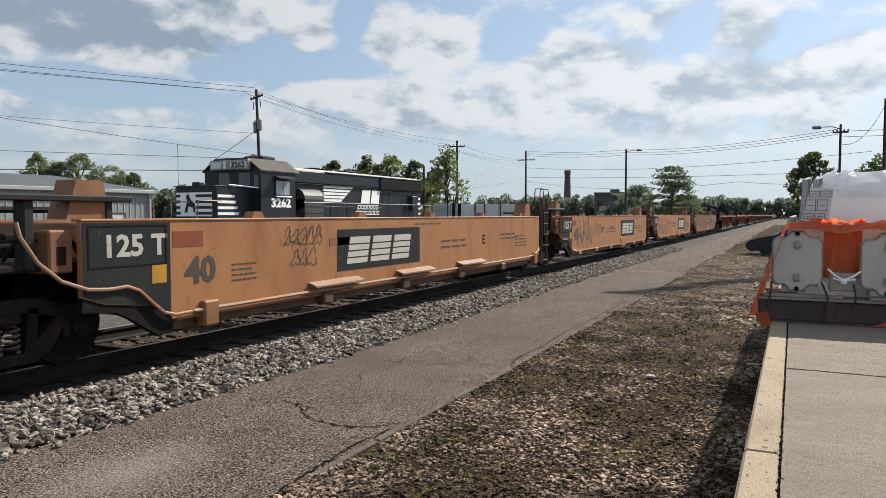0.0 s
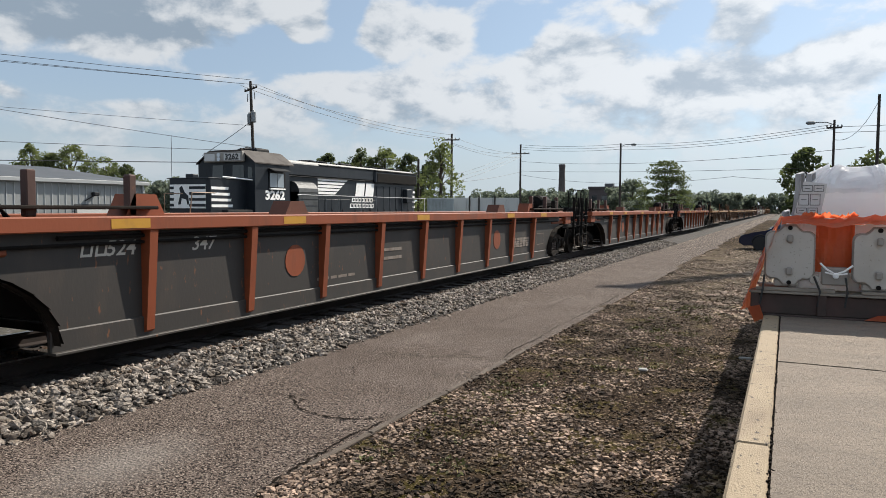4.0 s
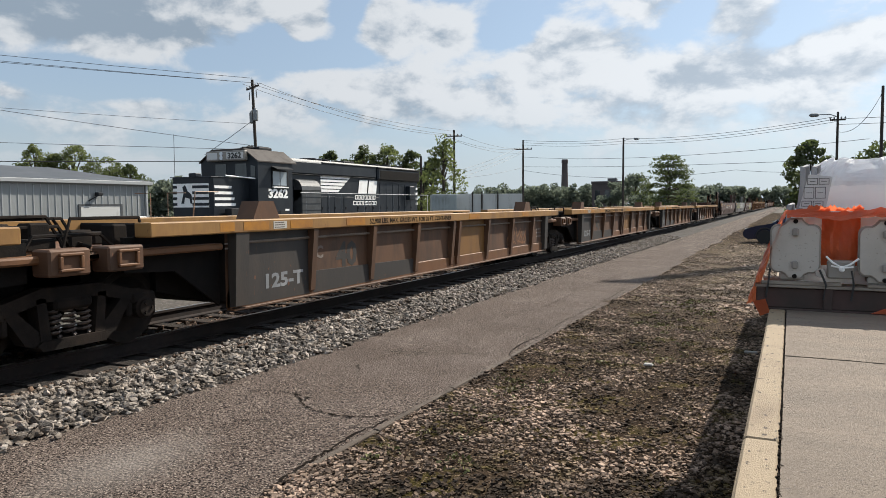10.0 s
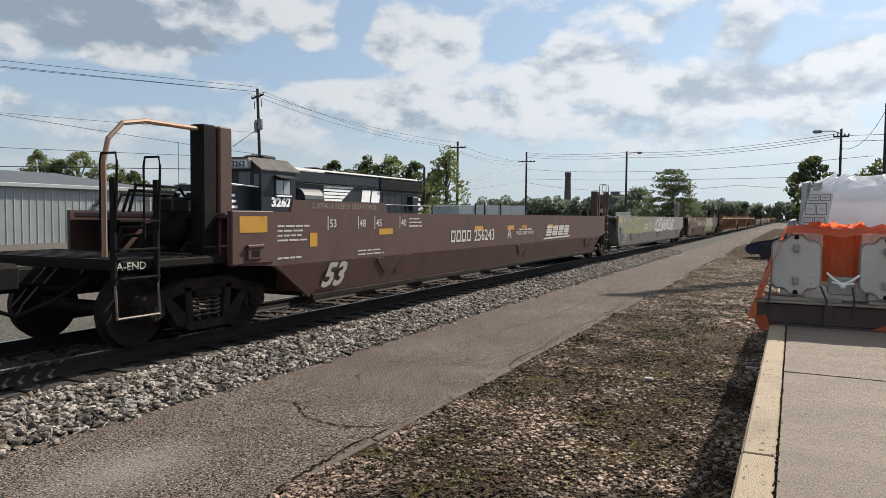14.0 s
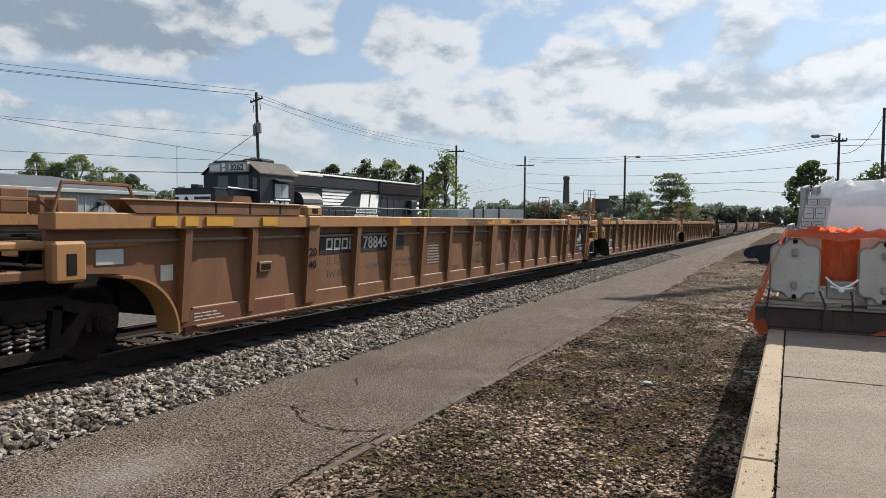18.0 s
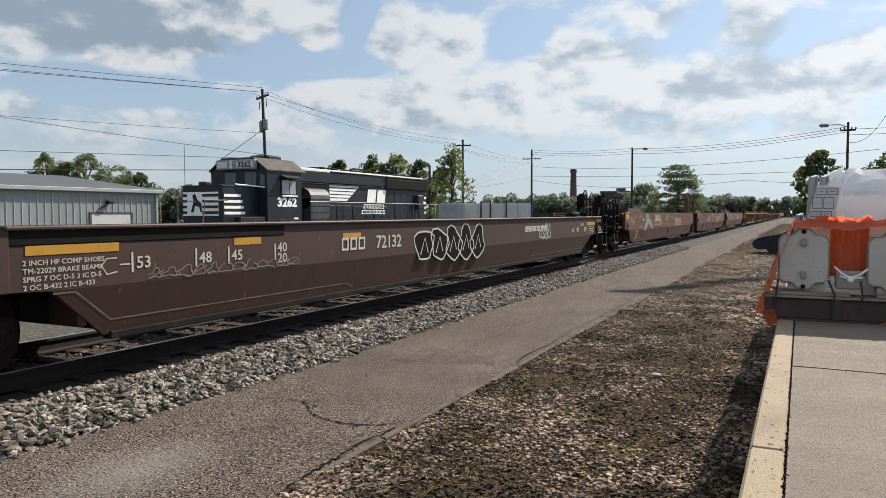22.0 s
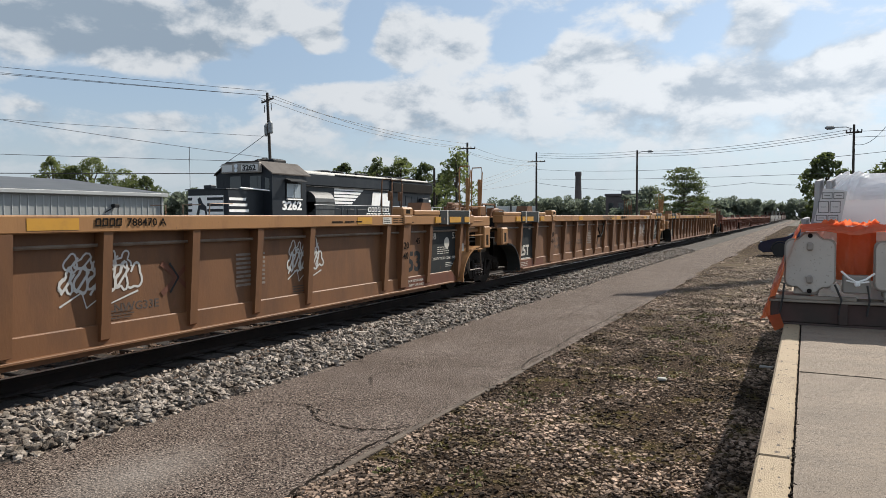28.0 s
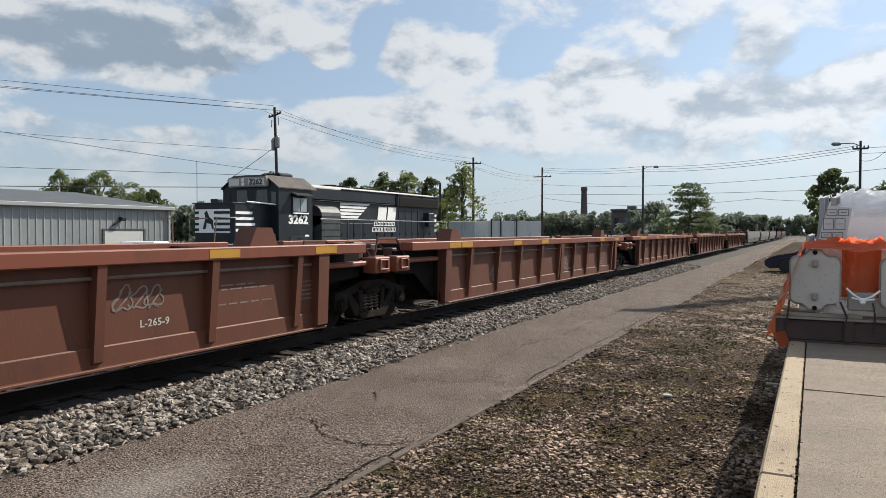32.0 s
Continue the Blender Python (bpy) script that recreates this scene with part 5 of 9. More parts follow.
        part("end_deck", Geo().cbox(-1.40, 1.40, hi - 1.2, hi + 0.02, top - 0.10, top - 0.02, 0.02), st["sheet"], unit)
        if kind == "low":
            part("clearance_rail", Geo().cbox(X - 0.02, X + 0.012, o + 0.75, o + 4.6, top - 0.14, top + 0.03, 0.012), "steel_dark", unit, "dark raised strip along the top edge")
            part("clearance_rail", Geo().cbox(X - 0.12, X + 0.05, o + 0.75, hi, top, top + 0.04, 0.012), st["sheet"], unit)
        else:
            part("clearance_rail", Geo().plate([(o + 1.45, top), (o + 4.15, top), (o + 4.10, top + 0.18), (o + 1.50, top + 0.18)], X - 0.25, X - 0.20), st["sheet"], unit)
        if kind != "low":
            lettering("S-2054-16 REEFER CLEARANCE", 0.085, "faded_mark", unit, X - 0.198, o + 1.95, top + 0.06)
        part("end_bulkhead", Geo().cbox(-1.40, 1.40, o + 1.55, o + 1.65, 0.45, top - 0.02, 0.02), st["sheet"], unit)
        part("end_bulkhead", Geo().cbox(-1.40, 1.40, hi - 0.12, hi - 0.03, 0.6, top - 0.02, 0.02), "steel_dark", unit)
        if kind != "low":
            tilt = Matrix.Translation((X, 0, cr)) @ Matrix.Rotation(0.2315, 4, "Y")
            for q in (3.75, 10.55, 17.1):
                for s in (1, -1):
                    m = o + q + 0.32
                    part("stiffener", Geo().plate([(m + s * 0.60, -0.02), (m + s * 0.36, -0.02), (m + s * 0.10, -0.24), (m + s * 0.14, -0.29), (m + s * 0.26, -0.28)], -0.02, 0.016), st["sheet"], unit, at=tilt)
            part("end_casting", Geo().cbox(X + 0.02, X + 0.05, lo + 0.26, lo + 0.54, cr + 0.11, cr + 0.27, 0.01).cbox(X + 0.02, X + 0.07, lo + 0.24, lo + 0.56, cr + 0.26, cr + 0.30, 0.008), st["sheet"], unit)
            part("casting_hole", Geo().cbox(X + 0.05, X + 0.052, lo + 0.32, lo + 0.48, cr + 0.14, cr + 0.22, 0.001), "crack", unit)
        for q in ((o + 3.63, o + 6.0) if kind == "low" else (o + 3.55, o + 7.6, o + 9.6, o + 12.8)):
            part("reflector", Geo().plate([(q, top - 0.36), (q + 0.46, top - 0.36), (q + 0.46, top - 0.26), (q, top - 0.26)] if kind != "low" else [(q, top - 0.24), (q + 0.5, top - 0.24), (q + 0.5, top - 0.15), (q, top - 0.15)], X, X + 0.004), "yellow_mark", unit)
        mk = "gold_mark" if kind == "plain_red" else "white_mark"
        if kind != "low":
            big = lettering("53", 0.36, mk, unit, 0, 0, 0, squeeze=1.15, shear=0.25, bold=0.010)
            big.matrix_basis = Matrix.Translation((X - 0.074, o + 1.97, 0.49)) @ Matrix.Rotation(0.2315, 4, "Y") @ Matrix.Translation((0.006, 0, 0)) @ SIDE @ Matrix.Diagonal((1.15, 1, 1, 1))
        if kind != "low":
            part("sticker", Geo().plate([(o + 1.62, 1.10), (o + 1.80, 1.10), (o + 1.80, 1.30), (o + 1.62, 1.30)], X, X + 0.004), "yellow_mark", unit)
            for i, n in enumerate(("53", "48", "45", "40")):
                lettering(n, 0.12, mk, unit, X + 0.004, o + (2.11, 2.94, 3.45, 4.30)[i], top - 0.22)
                part("tick", Geo().plate([(o + (2.06, 2.89, 3.40, 4.25)[i], top - 0.26), (o + (2.08, 2.91, 3.42, 4.27)[i], top - 0.26), (o + (2.08, 2.91, 3.42, 4.27)[i], top - 0.05), (o + (2.06, 2.89, 3.40, 4.25)[i], top - 0.05)], X, X + 0.004), mk, unit)
            small_print(rng, unit, X + 0.004, o + 0.9, top - 0.42, 0.7, 0.26, 4, mk)
            small_print(rng, unit, X + 0.004, o + 0.9, cr + 0.06, 0.6, 0.07, 1, mk)
            small_print(rng, unit, X + 0.004, o + 4.6, top - 0.26, 0.5, 0.2, 3, mk)
            small_print(rng, unit, X + 0.004, o + 2.9, cr + 0.03, 0.8, 0.12, 2, mk)
        gear(unit, rng, -h, top - 0.02, "steel_dark", False)
        if high_end:
            part("end_box", Geo().cbox(X - 0.02, X + 0.02, hi - 0.70, hi + 0.02, cr + 0.10, top + 0.02, 0.012), st["sheet"], unit)
        if not low_end:
            lettering("125 T", 0.12, mk, unit, X + 0.024, lo + 0.25, top - 0.22)
        ly = hi + 0.12
        if not high_end:
            grab_ladder(unit, ly, 0.30, 2.75, "maroon", 4, 0.42)
        g = Geo().cbox(0.9, 1.15, hi + 0.30, hi + 0.42, 0.95, top + 0.85, 0.02).cbox(0.9, 1.15, hi + 0.62, hi + 0.74, 0.95, top + 0.85, 0.02).cbox(0.9, 1.15, hi + 0.30, hi + 0.74, top + 0.80, top + 0.92, 0.02)
        if kind != "low" and not (kind == "plain_red" and high_end):
            part("stanchion", g, st["sheet"], unit, "tall steel end stanchion")
        part("end_platform", Geo().cbox(-1.3, 1.3, hi - 0.1, max(h + 0.2, hi + 0.3), 0.90, 0.98, 0.02), "steel_dark", unit)
    else:
        # ribbed wells with a heavy top chord
        ch = st["ch"]
        o = -h
        if kind == "tan":
            lo, hi = (-h + 0.04 if low_end else -h + 0.40), (h - 1.25 if not high_end else h - 0.35)
            q0, q1 = -h + 0.55, h - 1.25 if not high_end else h - 0.55
            cut = [(lo, 0.98), (q0, 0.98)] + [(q0 + 1.25 * math.sin(t), 0.98 - 0.78 * (1 - math.cos(t))) for t in [math.pi / 2 * i / 8 for i in range(1, 9)]]
            cut_hi = [(hi, 0.98), (q1, 0.98)] + [(q1 - 1.2 * math.sin(t), 0.98 - 0.78 * (1 - math.cos(t))) for t in [math.pi / 2 * i / 8 for i in range(1, 9)]]
        elif kind == "cp":
            lo, hi = -h + 0.38, h - 0.38
            cut = [(lo, 1.02)] + [(lo + 1.25 * math.sin(t), 1.02 - 0.80 * (1 - math.cos(t))) for t in [math.pi / 2 * i / 7 for i in range(1, 8)]]
            cut_hi = [(hi, 1.02)] + [(hi - 1.25 * math.sin(t), 1.02 - 0.80 * (1 - math.cos(t))) for t in [math.pi / 2 * i / 7 for i in range(1, 8)]]
        else:
            lo, hi = (-h + 3.0, h - 2.1) if kind == "dtx" else (-h + (1.45 if kind == "red" and low_end else 2.0), h - 1.75)
            cut = [(lo, bot)]
            cut_hi = [(hi, bot)]
        sheet = [(lo, top - 0.02), (hi, top - 0.02)] + cut_hi + cut[::-1]
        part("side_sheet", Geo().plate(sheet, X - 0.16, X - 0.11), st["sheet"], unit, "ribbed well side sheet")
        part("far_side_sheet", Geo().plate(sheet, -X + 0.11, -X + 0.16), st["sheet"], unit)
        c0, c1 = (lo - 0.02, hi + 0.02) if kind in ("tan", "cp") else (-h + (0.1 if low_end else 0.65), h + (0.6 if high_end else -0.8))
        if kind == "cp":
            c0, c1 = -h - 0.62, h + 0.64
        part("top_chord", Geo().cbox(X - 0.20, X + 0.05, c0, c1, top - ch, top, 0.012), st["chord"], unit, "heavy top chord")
        part("far_chord", Geo().cbox(-X - 0.05, -X + 0.20, c0, c1, top - ch, top, 0.012), st["chord"], unit)
        part("conduit", Geo().pipe([(X - 0.07, lo + 0.3, top - ch - 0.13), (X - 0.07, hi - 0.3, top - ch - 0.13)], 0.02, 6), "conduit" if kind != "cp" else "steel_dark", unit)
        if kind == "cp":
            part("conduit", Geo().pipe([(X - 0.07, lo + 1.3, top - ch - 0.06), (X - 0.07, hi - 1.3, top - ch - 0.06)], 0.025, 6), "steel_dark", unit)
        y0, y1 = (-h + 1.6, h - 1.6) if kind in ("tan", "cp") else (lo, hi)
        if kind == "tan":
            y0, y1 = -h + 1.88, h - 2.0
        n = st["ribs"]
        g0 = Geo().plate([(X - 0.12, bot + 0.0), (X - 0.045, bot + 0.05), (X + 0.035, top - ch), (X - 0.12, top - ch)], -0.055, 0.055, "y").mesh("rib")
        g0.materials.append(M[st["rib"]])
        places = [lerp(y0, y1, k / n) for k in range(n + 1)]
        if kind in ("wide", "red"):
            places = [o + q for q in (3.69, 5.36, 6.95, 8.52, 8.82, 10.45, 12.05, 13.65)]
            if kind == "red":
                places = [o + q - (0.4 if low_end else 0.0) for q in (3.2, 4.7, 6.05, 7.55, 9.05, 10.43, 11.8, 13.33, 14.9)]
                q = places[4]
                part("splice", Geo().plate([(X - 0.12, bot), (X - 0.02, bot + 0.03), (X + 0.045, top - ch), (X - 0.12, top - ch)], q + 0.06, q + 0.26, "y"), "red_brown", unit, "broad splice plate")
            for q in (lo, hi - 0.24):
                part("end_post", Geo().plate([(X - 0.12, bot), (X - 0.0, bot + 0.02), (X + 0.035, top - ch), (X - 0.12, top - ch)], q, q + 0.24, "y"), "cp_grey" if kind == "wide" and not low_end else st["rib"], unit, "broad end post of the well side")
        if kind == "dtx":
            places = [o + q for q in (4.8, 6.43, 8.03, 9.68, 9.98, 11.6, 13.2, 14.8)]
            for q in (lo, hi - 0.2):
                part("end_post", Geo().plate([(X - 0.12, bot), (X - 0.0, bot + 0.02), (X + 0.035, top - ch), (X - 0.12, top - ch)], q, q + 0.2, "y"), st["rib"], unit, "broad end post of the well side")
            for a, b in ((5.0, 5.61), (8.3, 8.85), (11.3, 11.8)):
                part("reflector", Geo().plate([(o + a, top - 0.145), (o + b, top - 0.145), (o + b, top - 0.045), (o + a, top - 0.045)], X + 0.05, X + 0.054), "amber_mark", unit)
            lettering("52,900 LBS MAX GROSS WT OF 20 FT CONTAINERS", 0.05, "black_mark", unit, X + 0.052, o + 5.95, top - 0.075)
            part("repaint_band", Geo().plate([(lo + 0.2, bot + 0.1), (o + 6.4, bot + 0.1), (o + 6.4, 0.66), (lo + 0.2, 0.66)], X - 0.108, X - 0.083), "cp_grey", unit, "dark repainted number band")
        if kind == "tan":
            places = [o + q for q in (1.72, 2.86, 5.35, 6.5, 7.65, 8.83, 10.01, 12.35, 13.52, 14.61, 15.70)] + [h - 4.95 if high_end else h - 4.62, h - 3.08, h - 1.76]
            part("splice", Geo().plate([(X - 0.12, bot), (X - 0.02, bot + 0.03), (X + 0.045, top - ch), (X - 0.12, top - ch)], o + 11.05, o + 11.37, "y"), "tan_brown", unit, "broad splice plate")
        if kind == "cp":
            places = [h - 3.1 - 1.66 * k for k in range(9 if h > 9.3 else 8)]
        for q in places:
            part("rib", g0, None, unit, at=pose(0, q, 0))
        part("lower_sill", Geo().cbox(X - 0.15, X - 0.085, y0, y1, bot - 0.03, bot + 0.20, 0.012), st["sheet"] if kind != "wide" else "tan_brown", unit)
        part("sill_flange", Geo().cbox(X - 0.16, X - 0.02, y0, y1, bot - 0.04, bot - 0.01, 0.006), {"tan": "tan_brown", "wide": "brown_panel", "dtx": "brown_panel", "cp": "cp_grey"}.get(kind, st["rib"]), unit, "rusty lower flange")
        if kind in ("cp",):
            for (lst, sg) in ((cut, 1), (cut_hi, -1)):
                g = Geo()
                for (p, q), (r, s) in zip(lst, lst[1:]):
                    g.add([(X - 0.17, p, q), (X + 0.02, p, q), (X + 0.02, r, s), (X - 0.17, r, s)], [(0, 1, 2, 3)])
                    g.add([(X - 0.17, p, q + 0.03), (X + 0.02, p, q + 0.03), (X + 0.02, r + sg * 0.03, s + 0.02), (X - 0.17, r + sg * 0.03, s + 0.02)], [(0, 1, 2, 3)])
                part("fender_edge", g, "grime", unit)
        for s, y in ((1, -h), (-1, h)):
            if kind in ("wide", "dtx", "red"):
                a, b = sorted((y + s * 0.55, y + s * 2.0))
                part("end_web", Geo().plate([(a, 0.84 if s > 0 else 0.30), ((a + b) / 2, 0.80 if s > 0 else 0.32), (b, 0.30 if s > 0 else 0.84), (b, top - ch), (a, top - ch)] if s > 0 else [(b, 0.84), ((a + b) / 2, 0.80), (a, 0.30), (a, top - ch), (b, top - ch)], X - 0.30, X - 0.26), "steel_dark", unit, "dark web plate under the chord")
                # added dark plate: stands in for shade in the gap behind the truck
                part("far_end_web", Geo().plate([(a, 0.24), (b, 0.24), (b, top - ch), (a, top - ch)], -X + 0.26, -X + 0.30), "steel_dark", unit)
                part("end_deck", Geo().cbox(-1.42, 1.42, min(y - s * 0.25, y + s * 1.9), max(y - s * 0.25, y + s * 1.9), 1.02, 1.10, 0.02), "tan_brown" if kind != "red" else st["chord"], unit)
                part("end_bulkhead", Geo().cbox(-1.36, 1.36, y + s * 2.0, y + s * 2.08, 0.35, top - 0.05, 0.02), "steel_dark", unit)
                part("jacking_pad", Geo().cbox(X - 0.2, X + 0.06, min(y + s * 0.1, y + s * 0.55), max(y + s * 0.1, y + s * 0.55), 0.90, 1.16, 0.02), "brown_panel" if kind != "red" else st["chord"], unit)
                a, b = sorted((y + s * 0.20, y + s * 0.46))
                g = Geo().cbox(X + 0.06, X + 0.10, a, b, 1.095, 1.125, 0.008).cbox(X + 0.06, X + 0.10, a, b, 0.945, 0.975, 0.008)
                g.cbox(X + 0.06, X + 0.098, a, a + 0.035, 0.975, 1.095, 0.006).cbox(X + 0.06, X + 0.098, b - 0.035, b, 0.975, 1.095, 0.006)
                part("pad_frame", g, "tan_brown" if kind != "red" else st["chord"], unit, "raised rim round the jacking recess")
            else:
                part("end_deck", Geo().cbox(-1.42, 1.42, min(y - s * 0.45, y + s * 1.2), max(y - s * 0.45, y + s * 1.2), top - 0.36, top - 0.28, 0.02), st["chord"], unit)
                part("end_bulkhead", Geo().cbox(-1.36, 1.36, y + s * 2.4, y + s * 2.48, 0.35, top - 0.05, 0.02), "steel_dark", unit)
            gear(unit, rng, y + s * 0.3, top - 0.02 if kind in ("tan", "cp") else 1.12, {"cp": "steel_dark", "wide": "grime", "dtx": "grime", "red": "maroon", "tan": "tan_brown"}.get(kind, st["chord"]), rng.random() < 0.5 and kind == "cp")
            cone_bracket(unit, y + s * 2.6, top, 0.24, st["rib"], s, 1.0)
        if kind == "tan":
            if low_end:
                # cap in tan_brown: shade on its face is painted by the darker tan
                part("chord_cap", Geo().plate([(-h + 0.95, top), (-h + 3.75, top), (-h + 3.75, top + 0.13), (-h + 0.78, top + 0.13)], X - 0.22, X + 0.062), "tan_brown", unit, "deep weathered cap on the chord, its shade put into a darker tan")
                part("cap_flange", Geo().cbox(X - 0.24, X + 0.085, -h + 0.72, -h + 3.77, top + 0.13, top + 0.15, 0.006), "tan", unit)
                for q in (-h + 1.5, -h + 2.1, -h + 2.7, -h + 3.3):
                    part("weld_gap", Geo().box(X + 0.06, X + 0.065, q, q + 0.03, top + 0.01, top + 0.13), "steel_dark", unit)
                part("notice", Geo().plate([(-h + 1.42, 0.84), (-h + 1.60, 0.84), (-h + 1.60, 1.02), (-h + 1.42, 1.02)], X - 0.108, X - 0.104), "white_mark", unit)
                part("builder_plate", Geo().cbox(X - 0.11, X - 0.098, -h + 0.58, -h + 0.92, 1.06, 1.22, 0.004), "metal_trim", unit, "pale riveted builder's plate")
                part("slot_frame", Geo().cbox(X - 0.11, X - 0.07, -h + 3.05, -h + 3.32, 0.84, 0.98, 0.01), "tan_brown", unit)
                part("slot", Geo().cbox(X - 0.07, X - 0.066, -h + 3.09, -h + 3.28, 0.87, 0.95, 0.001), "crack", unit)
            else:
                part("chord_cap", Geo().cbox(X - 0.22, X + 0.06, -h + 0.42, -h + 3.4, top, top + 0.08, 0.015), "tan", unit)
            if high_end:
                # the coupler end carries a deeper cap in welded lengths
                g = Geo().plate([(h - 3.82, top), (h - 0.85, top), (h - 0.68, top + 0.13), (h - 3.82, top + 0.13)], X - 0.22, X + 0.062)
                # same here: the darker tan stands for shade on the cap
                part("chord_cap", g, "tan_brown", unit, "deep weathered cap on the chord, its shade put into a darker tan")
                part("cap_flange", Geo().cbox(X - 0.24, X + 0.085, h - 3.84, h - 0.62, top + 0.13, top + 0.15, 0.006), "tan", unit)
                for q in (h - 3.1, h - 2.5, h - 1.9, h - 1.3):
                    part("weld_gap", Geo().box(X + 0.06, X + 0.065, q, q + 0.03, top + 0.01, top + 0.13), "steel_dark", unit)
                for q in (h - 1.05, h - 0.55):
                    part("lift_lug", Geo().cbox(0.9, 1.0, q, q + 0.12, top, top + 0.34, 0.02), "tan_brown", unit)
            else:
                part("chord_cap", Geo().cbox(X - 0.22, X + 0.06, h - 3.8, h - 1.35, top, top + 0.09, 0.015), "tan", unit)
            for a, b in ((-h + 1.55, -h + 2.85), (h - 2.81, h - 1.45))[1 if low_end else 0:1 if high_end else 2]:
                part("chord_sleeve", Geo().cbox(X - 0.1, X + 0.066, a, b, top - ch - 0.006, top + 0.096, 0.012), "label_dark", unit, "dark grey sleeve round the chord")
                for q in (a + 0.3, b - 0.06):
                    part("strap_mark", Geo().cbox(X + 0.05, X + 0.07, q, q + 0.05, top - ch - 0.01, top + 0.1, 0.004), "white_mark", unit)
            for a, b in ((-h + 1.2, -h + 1.5), (-h + 1.62, -h + 1.82), (-h + 1.95, -h + 2.4), (-h + 2.95, -h + 3.25), (h - 3.0, h - 2.78), (h - 2.40, h - 1.89), (h - 1.72, h - 1.48))[:4 if high_end else 7]:
                part("reflector", Geo().plate([(a, top - 0.14), (b, top - 0.14), (b, top - 0.03), (a, top - 0.03)], X + 0.05, X + 0.071), "yellow_mark", unit)
            for q in (-h + 3.9, h - 4.23):
                g = Geo().cbox(X - 0.16, X + 0.07, q, q + 0.38, top - 0.02, top + 0.14, 0.03).cbox(X - 0.1, X + 0.075, q + 0.04, q + 0.34, top - 0.16, top + 0.0, 0.02)
                part("corner_casting", g, "tan", unit, "worn locating casting on the chord")
                part("casting_hole", Geo().cbox(X + 0.066, X + 0.073, q + 0.12, q + 0.26, top + 0.03, top + 0.10, 0.002), "crack", unit)
            for q in (-h + 4.0, h - 4.14):
                part("end_post", Geo().plate([(X - 0.12, bot), (X - 0.03, bot + 0.04), (X + 0.045, top - ch), (X - 0.12, top - ch)], q, q + 0.25, "y"), "tan_brown", unit, "broad post with stencilled numbers")
            for s, q0, q1 in ((1, -h + 0.80, -h + 1.58), (-1, h - 0.86, h - 1.72)):
                vs, n = [], 13
                for t in [math.pi / 2 * i / (n - 1) for i in range(n)]:
                    p, q = lerp(q0, q1, math.sin(t)), 0.95 - 0.70 * (1 - math.cos(t))
                    a, b = p - s * 0.03 * math.sin(t), q - 0.03 * math.cos(t)
                    vs += [(X - 0.30, p, q), (X + 0.03, p, q), (X + 0.03, a, b), (X - 0.30, a, b)]
                fs = [(4 * i + k, 4 * i + (k + 1) % 4, 4 * i + 4 + (k + 1) % 4, 4 * i + 4 + k) for i in range(n - 1) for k in range(4)]
                g = Geo().add(vs, fs + [(0, 1, 2, 3), (4 * n - 1, 4 * n - 2, 4 * n - 3, 4 * n - 4)])
                part("fender_edge", g, "label_dark" if s > 0 and not low_end else "tan", unit, "curved wheel fender")
            part("notice", Geo().plate([(h - 1.60, 0.86), (h - 1.42, 0.86), (h - 1.42, 1.02), (h - 1.60, 1.02)], X - 0.1, X - 0.09), "white_mark", unit)
            part("chord_notice", Geo().plate([(h - 4.85, top - 0.145), (h - 4.58, top - 0.145), (h - 4.58, top - 0.035), (h - 4.85, top - 0.035)], X + 0.05, X + 0.054), "white_mark", unit)
            small_print(rng, unit, X + 0.055, h - 4.83, top - 0.135, 0.2, 0.09, 3, "black_mark")
            small_print(rng, unit, X + 0.053, h - 4.52, top - 0.14, 0.7, 0.10, 3, "black_mark")
            part("end_casting", Geo().cbox(X - 0.12, X + 0.04, lo - 0.02, lo + 0.34, 0.92, 1.32, 0.03), "tan", unit, "pierced jacking casting")
            part("casting_hole", Geo().cbox(X + 0.03, X + 0.045, lo + 0.11, lo + 0.22, 0.99, 1.20, 0.004), "steel_dark", unit)
            if high_end:
                part("end_casting", Geo().cbox(X - 0.12, X + 0.045, hi - 0.30, hi + 0.02, 0.92, top - ch, 0.03), "tan_brown", unit, "pierced jacking casting")
                part("casting_hole", Geo().cbox(X + 0.04, X + 0.05, hi - 0.20, hi - 0.09, 1.0, 1.20, 0.003), "crack", unit)
                part("casting_shelf", Geo().cbox(X - 0.12, X + 0.09, hi - 0.5, hi + 0.05, 0.90, 0.94, 0.01), "tan_brown", unit)
                part("slot", Geo().cbox(X - 0.094, X - 0.085, hi - 1.05, hi - 0.75, 1.0, 1.10, 0.003), "crack", unit)
                part("slot_frame", Geo().cbox(X - 0.10, X - 0.06, hi - 1.08, hi - 0.72, 1.09, 1.12, 0.006), "tan_brown", unit)
                part("end_pipe", Geo().pipe([(X - 0.05, hi - 1.0, 1.30), (X + 0.02, hi - 0.5, 1.36), (X + 0.02, hi - 0.1, 1.40), (1.3, hi + 0.5, 1.46)], 0.022, 6), "conduit", unit)
            else:
                grab_ladder(unit, h - 1.32, 0.46, 2.62, "tan", 4, 0.62)
                grab_ladder(unit, h - 2.35, 1.55, 2.34, "tan_brown", 0, 0.40, 0.2)
                g = Geo().cbox(X - 0.2, X + 0.03, hi + 0.62, hi + 0.95, 0.89, 1.36, 0.02)
                part("end_casting", g, "tan", unit)
                part("casting_hole", Geo().cbox(X + 0.028, X + 0.034, hi + 0.73, hi + 0.84, 0.96, 1.18, 0.002), "crack", unit)
                part("end_beam", Geo().cbox(X - 0.25, X + 0.02, hi - 0.1, hi + 0.95, 1.36, top - 0.02, 0.02), "tan", unit)
